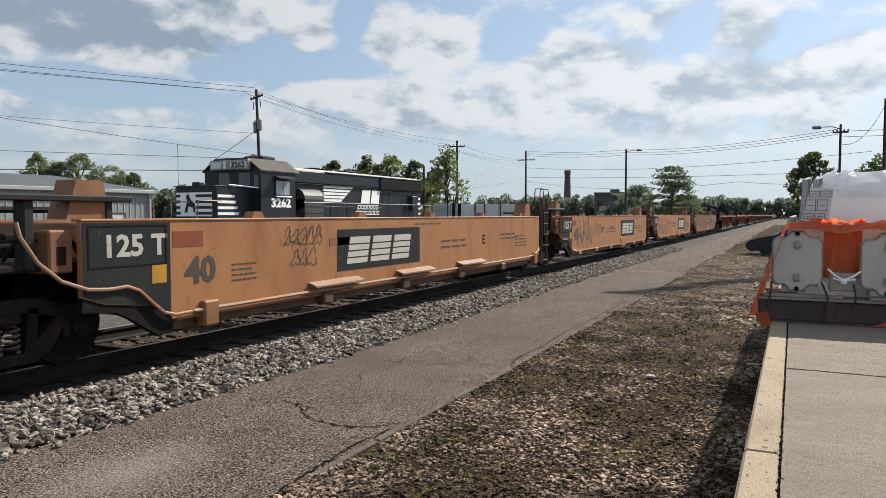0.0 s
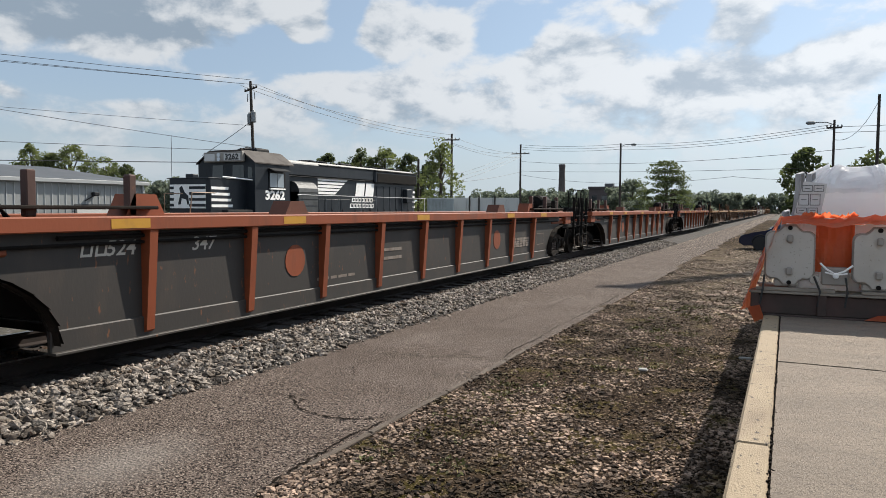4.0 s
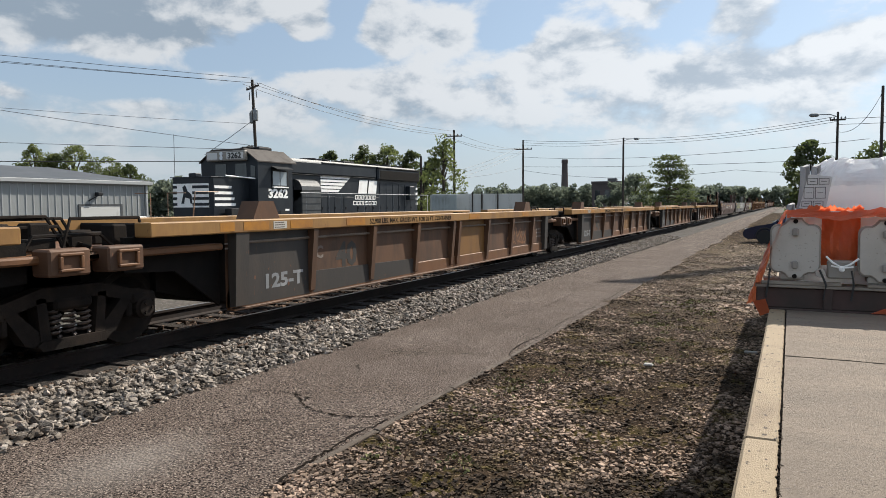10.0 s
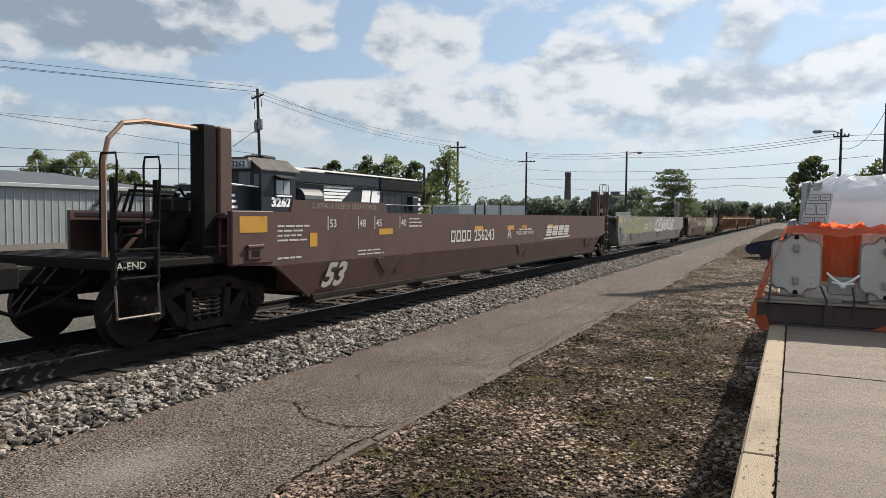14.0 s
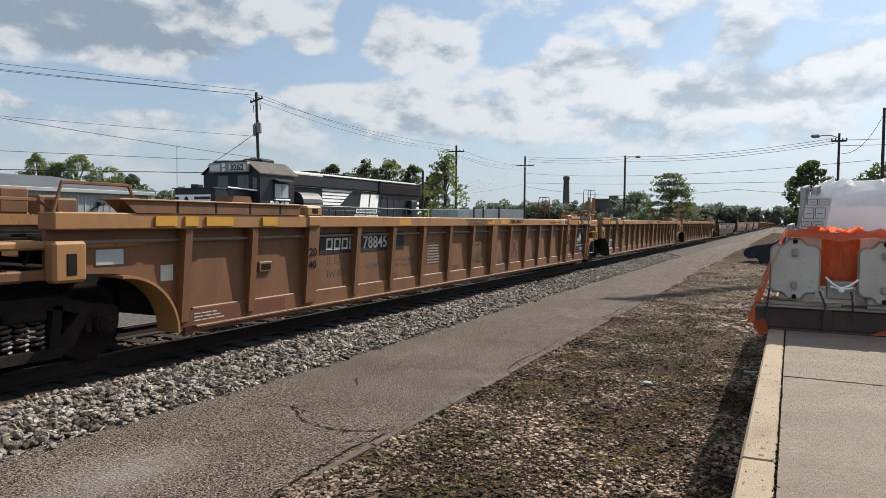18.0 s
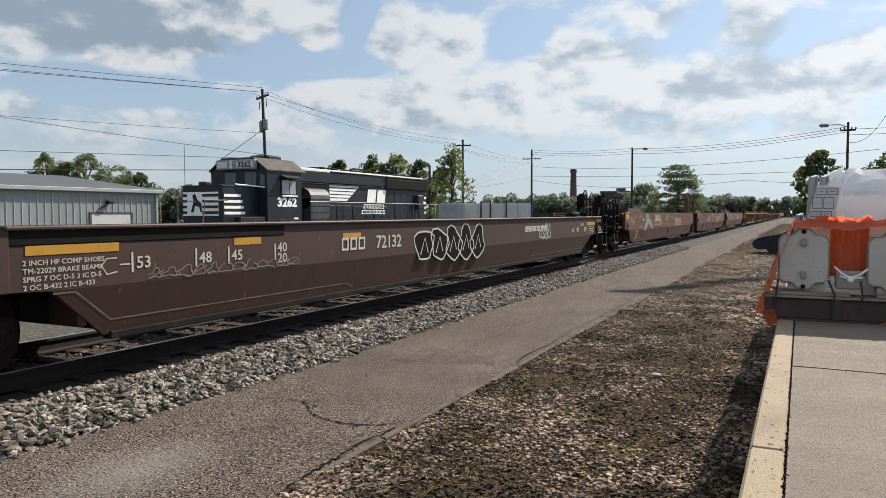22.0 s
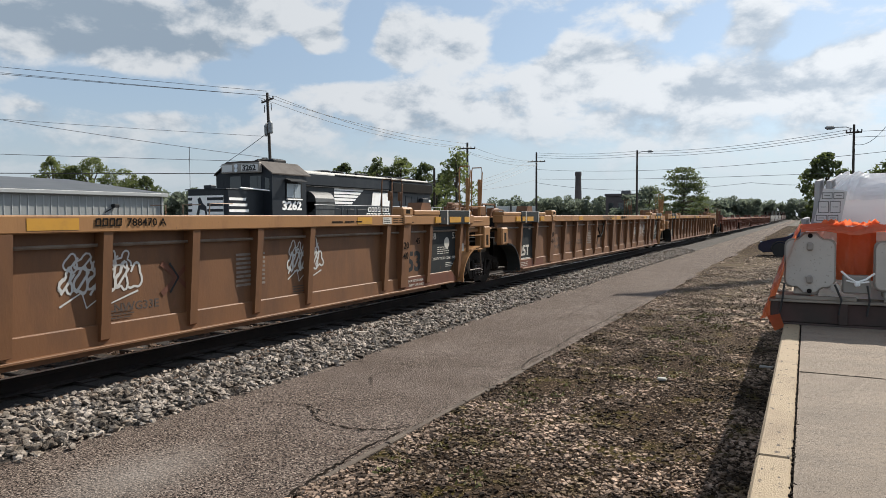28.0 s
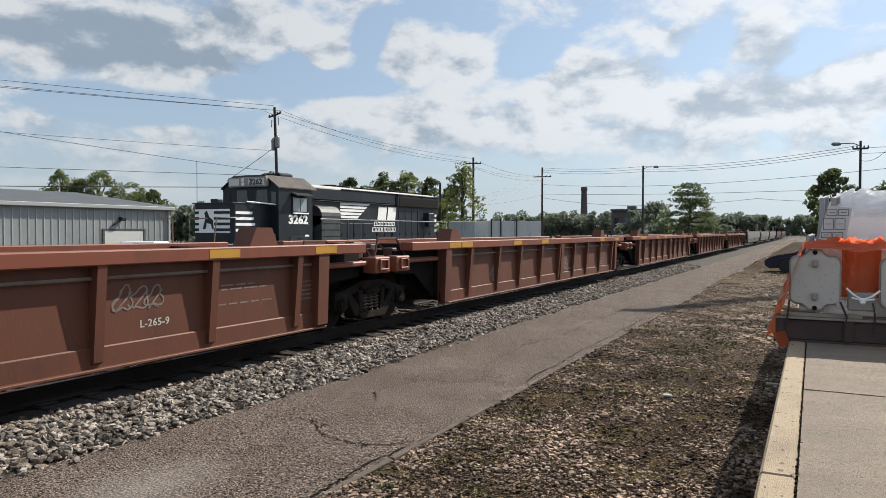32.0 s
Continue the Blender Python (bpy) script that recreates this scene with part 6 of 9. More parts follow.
            for q in (-h + 6.6, h - 5.6):
                part("reflector", Geo().plate([(q, top - 0.14), (q + 0.42, top - 0.14), (q + 0.42, top - 0.03), (q, top - 0.03)], X + 0.05, X + 0.054), "yellow_mark", unit)
        if kind == "cp":
            for q in (h - 2.71, h - 5.39, h - 10.2, -h + 5.0, -h + 2.2):
                part("reflector", Geo().plate([(q, top - 0.125), (q + 0.5, top - 0.125), (q + 0.5, top - 0.025), (q, top - 0.025)], X + 0.05, X + 0.054), "yellow_mark", unit)
            for s, y in ((1, -h), (-1, h)):
                a, b = sorted((y, y + s * 2.95))
                part("guide_shelf", Geo().cbox(1.15, 1.42, a, b, top + 0.07, top + 0.11, 0.01), "grime", unit)
                for q in (a + 0.2, b - 0.3, (a + b) / 2):
                    part("shelf_post", Geo().cbox(1.2, 1.3, q, q + 0.10, top, top + 0.45, 0.012), "maroon", unit)
                cone_bracket(unit, y + s * 5.2, top, 0.19, "red_brown", s, 1.12)
                a, b = sorted((y + s * 0.05, y - s * 0.55))
                part("end_sheet", Geo().cbox(1.36, 1.5, a, b, 1.08, top - 0.16, 0.015), "cp_orange", unit)
            for s, y in ((1, -h), (-1, h)):
                g = Geo().cbox(1.20, 1.34, y + s * 0.55 - 0.10, y + s * 0.55 + 0.10, top, top + 0.34, 0.02)
                part("lift_lug", g, "grime", unit)
        if kind == "wide":
            lettering("52,900 LBS. MAX. GROSS WT. FOR 20 FT. CONTAINER", 0.082, "black_mark", unit, X + 0.052, o + 5.14, top - 0.125, squeeze=1.0)
            for a, b in ((1.70, 1.95), (2.12, 2.61), (3.06, 3.57), (4.45, 5.0), (9.2, 9.8), (12.6, 13.1)):
                part("reflector", Geo().plate([(o + a, top - 0.135), (o + b, top - 0.135), (o + b, top - 0.025), (o + a, top - 0.025)], X + 0.05, X + 0.054), "amber_mark", unit)
            part("notice", Geo().plate([(o + 2.70, top - 0.13), (o + 2.98, top - 0.13), (o + 2.98, top - 0.03), (o + 2.70, top - 0.03)], X + 0.05, X + 0.054), "white_mark", unit)
            small_print(rng, unit, X + 0.055, o + 2.72, top - 0.125, 0.22, 0.09, 3, "spray_dark")
            part("amber_sheet", Geo().plate([(o + 8.9, bot + 0.2), (o + 10.4, bot + 0.2), (o + 10.4, top - ch - 0.02), (o + 8.9, top - ch - 0.02)], X - 0.108, X - 0.104), "amber_panel", unit)
            if not low_end:
                part("lower_end_panel", Geo().plate([(lo + 0.24, bot), (lo + 1.65, bot), (lo + 1.65, top - ch), (lo + 0.24, top - ch)], X - 0.108, X - 0.082), "cp_grey", unit, "dark repainted panel")
            part("repaint_band", Geo().plate([(lo + 1.75, bot), (o + 6.9, bot + 0.02), (o + 6.9, 0.56), (lo + 1.75, 0.60)], X - 0.108, X - 0.083), "cp_grey", unit, "dark repainted number band")
        if kind == "red":
            for q in (-h + 2.1, -h + 2.65, -h + 5.45, -h + 7.4, h - 4.1, h - 2.1):
                part("reflector", Geo().plate([(q, top - 0.125), (q + 0.5, top - 0.125), (q + 0.5, top - 0.025), (q, top - 0.025)], X + 0.05, X + 0.054), "yellow_mark", unit)
    # coupler ends
    for flag, y, s in ((low_end, -h, -1), (high_end, h, 1)):
        if not flag:
            continue
        lm = {"smooth": "maroon", "cp": "steel_dark", "wide": "tan_brown", "dtx": "tan_brown", "red": "red_brown", "tan": "tan_brown"}.get(kind, "steel_dark")
        part("centre_sill", Geo().cbox(-0.35, 0.35, min(y, y + s * 1.25), max(y, y + s * 1.25), 0.62, 1.0, 0.03), "steel_dark", unit)
        coupler(unit, y + s * 1.2, s)
        platform(unit, min(y + s * 0.2, y + s * 1.5), max(y + s * 0.2, y + s * 1.5), 1.06, lm)
        g = Geo().cbox(1.34, 1.42, min(y - s * 0.1, y + s * 1.55), max(y - s * 0.1, y + s * 1.55), 0.95, 1.05, 0.015)
        part("side_beam", g, lm, unit)
        grab_ladder(unit, y + s * 1.39 - 0.28, 0.46 if kind in ("plain", "plain_red", "low") else 0.3, 2.18, "steel_dark" if kind in ("cp", "plain", "plain_red", "low", "smooth") else lm, 3, 0.56)
        if kind in ("low", "plain_red"):
            # open pipework and posts over the coupler
            for q in (0.15, 0.62, 1.05):
                part("post", Geo().rod((1.15, y + s * q, 1.05), (1.15, y + s * q, 2.25 - 0.25 * q), 0.028, 6), "steel_dark", unit)
            for z in (1.45, 1.78, 2.10):
                part("cross_pipe", Geo().pipe([(1.17, y + s * 0.05, z), (1.17, y + s * 0.70, z), (1.10, y + s * 1.15, z - 0.08)], 0.02, 6), "maroon", unit)
            part("valve_block", Geo().cbox(0.75, 1.12, min(y + s * 0.2, y + s * 0.55), max(y + s * 0.2, y + s * 0.55), 1.2, 1.6, 0.03), "steel_dark", unit)
            part("hose", Geo().pipe([(1.2, y + s * 0.3, 2.1), (1.24, y + s * 0.5, 2.28), (1.24, y + s * 0.9, 2.1), (1.2, y + s * 1.1, 1.5)], 0.02, 6), "steel_dark", unit)
        if kind == "plain" and s < 0:
            for q in (-0.20, 0.08):
                part("stanchion", Geo().cbox(1.02, 1.25, y + q, y + q + 0.235, 1.05, 2.66, 0.02), "steel_dark" if q < 0 else st["sheet"], unit, "tall boxed end stanchion")
            part("pipe_arch", Geo().pipe([(1.30, y - 1.66, 1.1), (1.30, y - 1.66, 2.1), (1.30, y - 1.60, 2.34), (1.30, y - 1.42, 2.52), (1.28, y - 1.1, 2.58), (1.15, y - 0.15, 2.60)], 0.028, 8), "pipe", unit)
            lettering("A-END", 0.08, "white_mark", unit, 1.424, y - 1.62, 0.96)
        if flag == "brake":
            g = Geo().cbox(0.56, 0.70, y + s * 1.05 - 0.06, y + s * 1.05 + 0.06, 1.05, 2.2, 0.02)
            part("brake_mast", g, lm, unit)
            brake_wheel(unit, y + s * (1.05 if kind != "tan" else 0.75), 2.12 if kind != "tan" else 1.98, 0.86, "tan_brown" if kind in ("wide", "tan") else "steel_dark")
        gear(unit, rng, y, 1.10 if kind != "red" else 0.98, "steel_dark" if kind != "wide" else "tan_brown", kind not in ("wide", "dtx", "tan"))
    return unit, h


# ---- the train: unit by unit ----
SPEED = 17.5
X1 = 1.506


def build_train():
    rng = random.Random(11)
    # first car: five smooth orange wells, hung on shared trucks
    j = [-11.9, 4.2, 20.45, 36.4, 52.5, 69.2]
    names = [None, "E", "D", "C", "B"]
    for i in range(5):
        u, h = well_unit("smooth", j[i], j[i + 1], True, i == 4, "smooth orange steel container well car, empty, paint faded", False, "brake" if i == 4 else False, rng, group="orange well cars",
                         tint=dict(sheet="orange_dull") if i == 4 else None, detail=2 if i < 2 else 1)
        if i in (1, 2, 3):
            y = -h + (5.0 if i == 1 else 8.85)
            part("emblem_panel", Geo().plate([(y, 0.70), (y + 2.7, 0.70), (y + 2.7, 1.34), (y, 1.34)], 1.5, 1.504), "label_dark", u, "dark panel with a white emblem")
            logo_blocks(u, 1.505, y + 0.25, 0.80, 2.1, 0.42, 3, "white_mark", 0.25)
            lettering(names[i], 0.20, "black_mark", u, 1.503, -h + (10.7 if i == 1 else 5.55), 0.92)
            small_print(rng, u, 1.502, -h + (8.6 if i == 1 else 6.4), 0.86, 1.5, 0.24, 2, "spray_dark")
            small_print(rng, u, 1.502, y + 2.5, 1.36, 1.1, 0.07, 1, "spray_dark")
            part("patch", Geo().plate([(-h + 4.8, 1.10), (-h + 5.5, 1.10), (-h + 5.5, 1.22), (-h + 4.8, 1.22)], 1.5, 1.504), "orange_worn", u)
        if i == 1:
            scribble(rng, u, 1.503, -h + 3.7, 1.12, 0.9, 0.26, 5, "spray_dark", 0.014)
            scribble(rng, u, 1.503, -h + 3.9, 0.84, 0.55, 0.22, 3, "spray_dark", 0.014)
        if i == 2:
            # a worn tag in broad upright strokes
            base = -h + 2.18
            for pts, wd in (([(0.0, 0.80), (0.06, 1.05), (0.14, 1.10)], 0.13), ([(0.18, 0.62), (0.42, 1.42), (0.66, 0.66)], 0.12), ([(0.26, 0.86), (0.62, 0.88)], 0.10),
                            ([(0.86, 0.50), (0.90, 1.38)], 0.09), ([(0.94, 0.95), (1.22, 1.36)], 0.09), ([(0.96, 1.02), (1.42, 0.72)], 0.12), ([(1.50, 0.74), (1.52, 1.44)], 0.16),
                            ([(1.66, 0.80), (1.82, 1.20), (1.98, 0.62)], 0.08), ([(1.86, 0.60), (1.90, 1.12)], 0.10), ([(2.12, 0.86), (2.30, 1.25), (2.36, 0.84)], 0.06), ([(2.44, 0.86), (2.46, 1.40)], 0.06),
                            ([(2.58, 0.92), (2.60, 1.26)], 0.07), ([(2.74, 0.86), (2.74, 1.30)], 0.05), ([(2.86, 0.84), (2.88, 1.16)], 0.08), ([(3.02, 0.86), (3.04, 1.10)], 0.07), ([(3.16, 0.86), (3.20, 1.04)], 0.05)):
                part("graffiti", Geo().ribbon([(base + p, q) for p, q in pts], wd, 1.502), "spray_fade", u, "worn dark grey spray strokes")
        if i == 3:
            scribble(rng, u, 1.503, -h + 2.6, 0.45, 2.2, 0.85, 3, "spray_dark", 0.03)
            scribble(rng, u, 1.503, h - 5.5, 0.45, 3.0, 0.85, 4, "spray_dark", 0.03)
        if i == 4:
            y = -h + 9.18
            part("number_panel", Geo().plate([(y, 0.87), (y + 3.48, 0.87), (y + 3.48, 1.20), (y, 1.20)], 1.5, 1.504), "label_dark", u, "dark number panel")
            logo_blocks(u, 1.505, y + 0.2, 0.94, 1.15, 0.20, 4, "white_mark", 0.3, "marking")
            lettering("751221", 0.20, "white_mark", u, 1.506, y + 1.75, 0.94, shear=0.15, bold=0.004)
            lettering("B", 0.2, "black_mark", u, 1.503, -h + 8.2, 0.88, bold=0.006)
            lettering("LD LMT 124,300 PER UNIT", 0.075, "spray_dark", u, 1.503, -h + 6.5, 1.0)
            small_print(rng, u, 1.502, -h + 6.5, 0.88, 1.4, 0.06, 1, "spray_dark")
            lettering("GWG52D", 0.07, "spray_dark", u, 1.503, y + 2.2, 1.33)
            part("graffiti", Geo().ribbon([(-h + 2.3, 1.05), (-h + 2.9, 1.25), (-h + 3.4, 1.22), (-h + 3.35, 1.08), (-h + 3.7, 1.02), (-h + 4.0, 0.95), (-h + 3.7, 0.86), (-h + 3.0, 0.88)], 0.035, 1.503).ribbon([(-h + 4.15, 0.95), (-h + 4.25, 1.10)], 0.03, 1.503).ribbon([(-h + 4.25, 0.95), (-h + 4.35, 1.08)], 0.03, 1.503), "spray_dark", u, "faded looping spray-can tag")
            scribble(rng, u, 1.503, -h + 5.2, 1.18, 2.6, 0.24, 4, "spray_dark", 0.012)
            part("end_skirt", Geo().plate([(h - 1.65, 1.50), (h - 0.15, 1.50), (h - 0.15, 0.95), (h - 1.0, 0.90), (h - 1.65, 0.62)], 1.42, 1.49), "orange_worn", u)
            part("notice", Geo().plate([(h - 1.5, 1.15), (h - 1.15, 1.15), (h - 1.15, 1.40), (h - 1.5, 1.40)], 1.495, 1.499), "white_mark", u)

    # three dark grey wells with orange chords, each on its own trucks
    c = [71.1, 94.05, 117.0, 138.8]
    for i in range(3):
        u, h = well_unit("cp", c[i] + 1.9, c[i + 1] - 1.9, True, True, "dark grey ribbed well car with a rusty orange top chord", "plain", "brake" if i == 2 else "plain", rng, group="grey well cars")
        lettering("524", 0.16, "white_mark", u, X1 - 0.1135, -h + 2.25, 1.05, shear=0.2)
        lettering("347", 0.16, "white_mark", u, X1 - 0.1135, -h + 3.45, 1.05, shear=0.2)
        logo_blocks(u, X1 - 0.11, -h + 1.95, 1.05, 0.34, 0.14, 2, "white_mark", 0.2, "marking")
        g = Geo().plate([(-h + 5.45 + 0.23 * math.cos(t * 0.35), 0.80 + 0.23 * math.sin(t * 0.35)) for t in range(18)], X1 - 0.112, X1 - 0.108)
        part("roundel", g, "cp_orange", u, "faded orange disc")
        g = Geo().plate([(h - 5.7 + 0.23 * math.cos(t * 0.35), 0.80 + 0.23 * math.sin(t * 0.35)) for t in range(18)], X1 - 0.112, X1 - 0.108)
        part("roundel", g, "cp_orange", u, "faded orange disc")
        logo_blocks(u, X1 - 0.11, h - 4.6, 0.55, 1.3, 0.24, 5, "faded_mark", 0.3)
        small_print(rng, u, X1 - 0.113, -h + 6.0, 0.42, 1.2, 0.12, 1, "faded_mark")
        small_print(rng, u, X1 - 0.108, -h + 8.0, 0.60, 0.6, 0.3, 2, "faded_mark")
        if i == 1:
            scribble(rng, u, X1 - 0.108, h - 7.2, 0.75, 0.6, 0.35, 3, "spray_white", 0.035)
            g = Geo().plate([(h - 4.9 + 0.13 * math.cos(t * 0.52), 0.95 + 0.17 * math.sin(t * 0.52)) for t in range(12)], X1 - 0.112, X1 - 0.108)
            part("peep_hole", g, "crack", u)
        part("outline", Geo().ribbon([(h - 2.6, 0.55), (h - 2.0, 0.55), (h - 2.0, 0.85), (h - 2.6, 0.85), (h - 2.6, 0.55)], 0.02, X1 - 0.108), "faded_mark", u)

    # one brown well
    u, h = well_unit("dtx", 140.7, 159.2, True, True, "brown ribbed well car with a tan top chord", "plain", "brake", rng, group="")
    logo_blocks(u, X1 - 0.086, -h + 3.42, 0.44, 0.75, 0.24, 4, "faded_mark", 0.15, "marking")
    lettering("746235", 0.23, "faded_mark", u, X1 - 0.086, -h + 4.96, 0.44, shear=0.15, bold=0.004)
    lettering("40", 0.34, "cp_grey", u, X1 - 0.1135, -h + 8.44, 0.55, bold=0.014)
    logo_blocks(u, X1 - 0.1135, -h + 10.4, 0.60, 1.9, 0.34, 3, "cp_grey", 0.2)
    scribble(rng, u, X1 - 0.1135, -h + 5.4, 0.92, 0.55, 0.16, 3, "faded_mark", 0.012)

    # five brown and yellow wells on shared trucks
    j = [163.4, 180.0, 196.6, 213.3, 230.0, 246.6]
    for i in range(5):
        u, h = well_unit("wide", j[i], j[i + 1], True, i == 4, "grimy brown ribbed well car with a yellow top chord", "plain" if i == 0 else False, "brake" if i == 4 else False, rng, group="yellow well cars")
        if i in (0, 4):
            logo_blocks(u, X1 - 0.086, -h + 3.95, 0.38, 0.92, 0.20, 4, "white_mark", 0.2, "marking")
            lettering("741729", 0.205, "white_mark", u, X1 - 0.086, -h + 5.42, 0.38, shear=0.15, bold=0.004)
        if i >= 1:
            lettering("125-T", 0.185, "spray_grey", u, X1 - 0.086, -h + 2.62, 0.46, squeeze=1.22, bold=0.006)
            lettering("CDEB"[i - 1], 0.18, "faded_mark", u, X1 - 0.1135, -h + 3.85, 0.78, bold=0.004)
        if i in (1, 2, 3):
            lettering("40", 0.36, "cp_grey", u, X1 - 0.1135, -h + 4.4, 0.62, bold=0.014)
            scribble(rng, u, X1 - 0.1135, h - 4.6, 0.50, 1.3, 0.45, 4, "orange_worn", 0.03)
        small_print(rng, u, X1 - 0.1135, -h + 1.95, 1.0, 0.5, 0.12, 2, "faded_mark")
        small_print(rng, u, X1 - 0.1135, h - 2.4, 0.62, 0.6, 0.3, 3, "faded_mark")

    # three maroon smooth wells
    j = [251.9, 272.9, 293.85, 314.9]
    sheets = ["maroon", "pale_grey", "maroon"]
    for i in range(3):
        u, h = well_unit("plain", j[i], j[i + 1], True, i == 2, "smooth maroon-brown steel well car with white numbers" if i != 1 else "smooth well car, its side sprayed over in pale grey",
                         "plain" if i == 0 else False, "brake" if i == 2 else False, rng, group="maroon well cars", tint=dict(sheet=sheets[i]))
        logo_blocks(u, X1, -h + 6.36, 1.02, 1.05, 0.24, 4, "white_mark", 0.1, "marking")
        lettering("256243", 0.25, "white_mark", u, X1, -h + 7.55, 1.02)
        lettering("WELL LD LMT 118,100", 0.085, "white_mark", u, X1, -h + 10.22, 1.10)
        part("reflector", Geo().plate([(-h + 10.6, 1.26), (-h + 11.0, 1.26), (-h + 11.0, 1.34), (-h + 10.6, 1.34)], X1 - 0.003, X1), "amber_mark", u)
        lettering("ABB"[i], 0.24, "white_mark", u, X1, -h + 9.6, 1.03)
        small_print(rng, u, X1, -h + 10.4, 1.18, 1.2, 0.1, 1, "white_mark")
        if i == 0:
            logo_blocks(u, X1, -h + 12.6, 1.02, 2.3, 0.28, 4, "white_mark", 0.5)
            part("swoosh", Geo().plate([(-h + 12.4, 0.92), (-h + 14.9, 0.95), (-h + 15.1, 0.99), (-h + 12.5, 0.97)], X1 - 0.002, X1 + 0.002), "white_mark", u)
        if i == 1:
            scribble(rng, u, X1, -h + 2.0, 0.85, 6.5, 0.65, 7, "spray_green", 0.10)
            scribble(rng, u, X1, -h + 9.5, 0.85, 6.0, 0.6, 6, "spray_white", 0.12)
        if i == 2:
            base = -h + 11.3
            tilt = Matrix.Translation((1.5, 0, 0.87)) @ Matrix.Rotation(0.2315, 4, "Y")
            # fat joined letters: pale above, olive below the fold
            tops = [(0.0, 1.02), (0.30, 1.10), (0.55, 1.06), (0.72, 1.50), (1.05, 1.57), (1.50, 1.54), (1.62, 1.36), (1.78, 1.46), (2.25, 1.50), (2.55, 1.44), (2.75, 1.28), (2.95, 1.44), (3.25, 1.50), (3.50, 1.40),
                    (3.70, 1.54), (4.05, 1.56), (4.25, 1.34), (4.45, 1.50), (5.05, 1.54), (5.30, 1.42), (5.55, 1.10), (5.75, 1.06)]
            for (p, a), (q, b) in zip(tops, tops[1:]):
                part("graffiti", Geo().plate([(base + p, 0.872), (base + q, 0.872), (base + q, b), (base + p, a)], X1 - 0.006, X1 - 0.003), "spray_bubble", u, "bubble lettering graffiti in olive and pale grey")
                low, high = -0.36 - 0.07 * math.sin(5.0 * p), -0.36 - 0.07 * math.sin(5.0 * q)
                part("graffiti", Geo().plate([(base + p, 0.0), (base + q, 0.0), (base + q - 0.16, high), (base + p - 0.16, low)], -0.002, 0.003), "spray_green", u, at=tilt)
            part("graffiti", Geo().ribbon([(base + p, q) for p, q in tops], 0.03, X1), "spray_white", u, "white outline of the graffiti")
            for pts in ([(0.62, 0.88), (0.74, 1.46)], [(0.95, 0.90), (0.98, 1.20), (1.25, 1.22), (1.30, 1.40), (0.98, 1.42)], [(1.30, 0.90), (1.22, 1.12), (1.52, 0.90)], [(1.70, 0.88), (1.80, 1.42)], [(1.95, 1.30), (2.25, 1.32)],
                        [(1.95, 1.08), (2.2, 1.1)], [(2.50, 0.88), (2.60, 1.40)], [(2.78, 0.90), (2.92, 1.22), (3.05, 0.90)], [(2.9, 1.08), (3.12, 1.10)], [(3.45, 0.88), (3.56, 1.38)], [(3.72, 1.50), (3.80, 0.98), (4.15, 0.96)], [(4.30, 0.88), (4.36, 1.30)],
                        [(4.58, 1.30), (4.95, 1.34)], [(4.56, 1.12), (4.85, 1.14)], [(4.55, 0.94), (4.95, 0.94)], [(5.15, 0.88), (5.32, 1.36)], [(5.40, 0.90), (5.58, 1.04)]):
                part("graffiti", Geo().ribbon([(base + p, q) for p, q in pts], 0.045, X1 + 0.001), "spray_olive", u, "dark olive inner line")
            scribble(rng, u, X1, -h + 4.9, 1.15, 1.0, 0.25, 5, "spray_grey", 0.02)
            scribble(rng, u, X1, -h + 6.2, 1.2, 0.8, 0.2, 5, "spray_grey", 0.02)

    def tan_car(j, number, group, seed):
        r = random.Random(seed)
        for i in range(3):
            u, h = well_unit("tan", j[i], j[i + 1], True, i == 2, "tan-brown well car with close steel ribs", "plain" if i == 0 else False, "brake" if i == 2 else False, r, group=group)
            y = -h + 4.45 if i == 0 else h - 7.3
            if i in (0, 2):
                part("number_panel", Geo().plate([(y, 1.02), (y + 2.6, 1.02), (y + 2.6, 1.34), (y, 1.34)], X1 - 0.112, X1 - 0.108), "label_dark", u)
                logo_blocks(u, X1 - 0.107, y + 0.15, 1.08, 0.85, 0.18, 4, "white_mark", 0.1, "marking")
                lettering(number, 0.2, "white_mark", u, X1 - 0.1072, y + 1.2, 1.08)
            if i in (1, 2):
                part("marking_panel", Geo().plate([(-h + 1.68, 0.30), (-h + 2.88, 0.30), (-h + 2.88, 1.38), (-h + 1.68, 1.38)], X1 - 0.112, X1 - 0.108), "label_dark", u, "dark grey marking panel")
                lettering("125T", 0.25, "white_mark", u, X1 - 0.1072, -h + 1.70, 0.60, bold=0.006)
                lettering("48", 0.10, "white_mark", u, X1 - 0.1072, -h + 2.5, 1.24)
                small_print(r, u, X1 - 0.1072, -h + 1.85, 0.40, 0.8, 0.16, 2, "white_mark")
            if i in (0, 1):
                part("marking_panel", Geo().plate([(h - 3.0, 0.30), (h - 2.3, 0.30), (h - 1.55, 0.95), (h - 1.45, 1.38), (h - 3.0, 1.38)], X1 - 0.112, X1 - 0.108), "label_dark", u, "dark grey marking panel")
                lettering("48", 0.12, "white_mark", u, X1 - 0.1072, h - 2.85, 1.14)
                lettering("53", 0.12, "white_mark", u, X1 - 0.1072, h - 1.95, 1.14)
                small_print(r, u, X1 - 0.1072, h - 2.60, 0.84, 0.5, 0.16, 4, "white_mark")
                lettering("2 INCH TREAD COND. BRAKE", 0.05, "white_mark", u, X1 - 0.1072, h - 2.80, 0.74)
                small_print(r, u, X1 - 0.1072, h - 2.25, 0.58, 0.35, 0.10, 3, "white_mark")
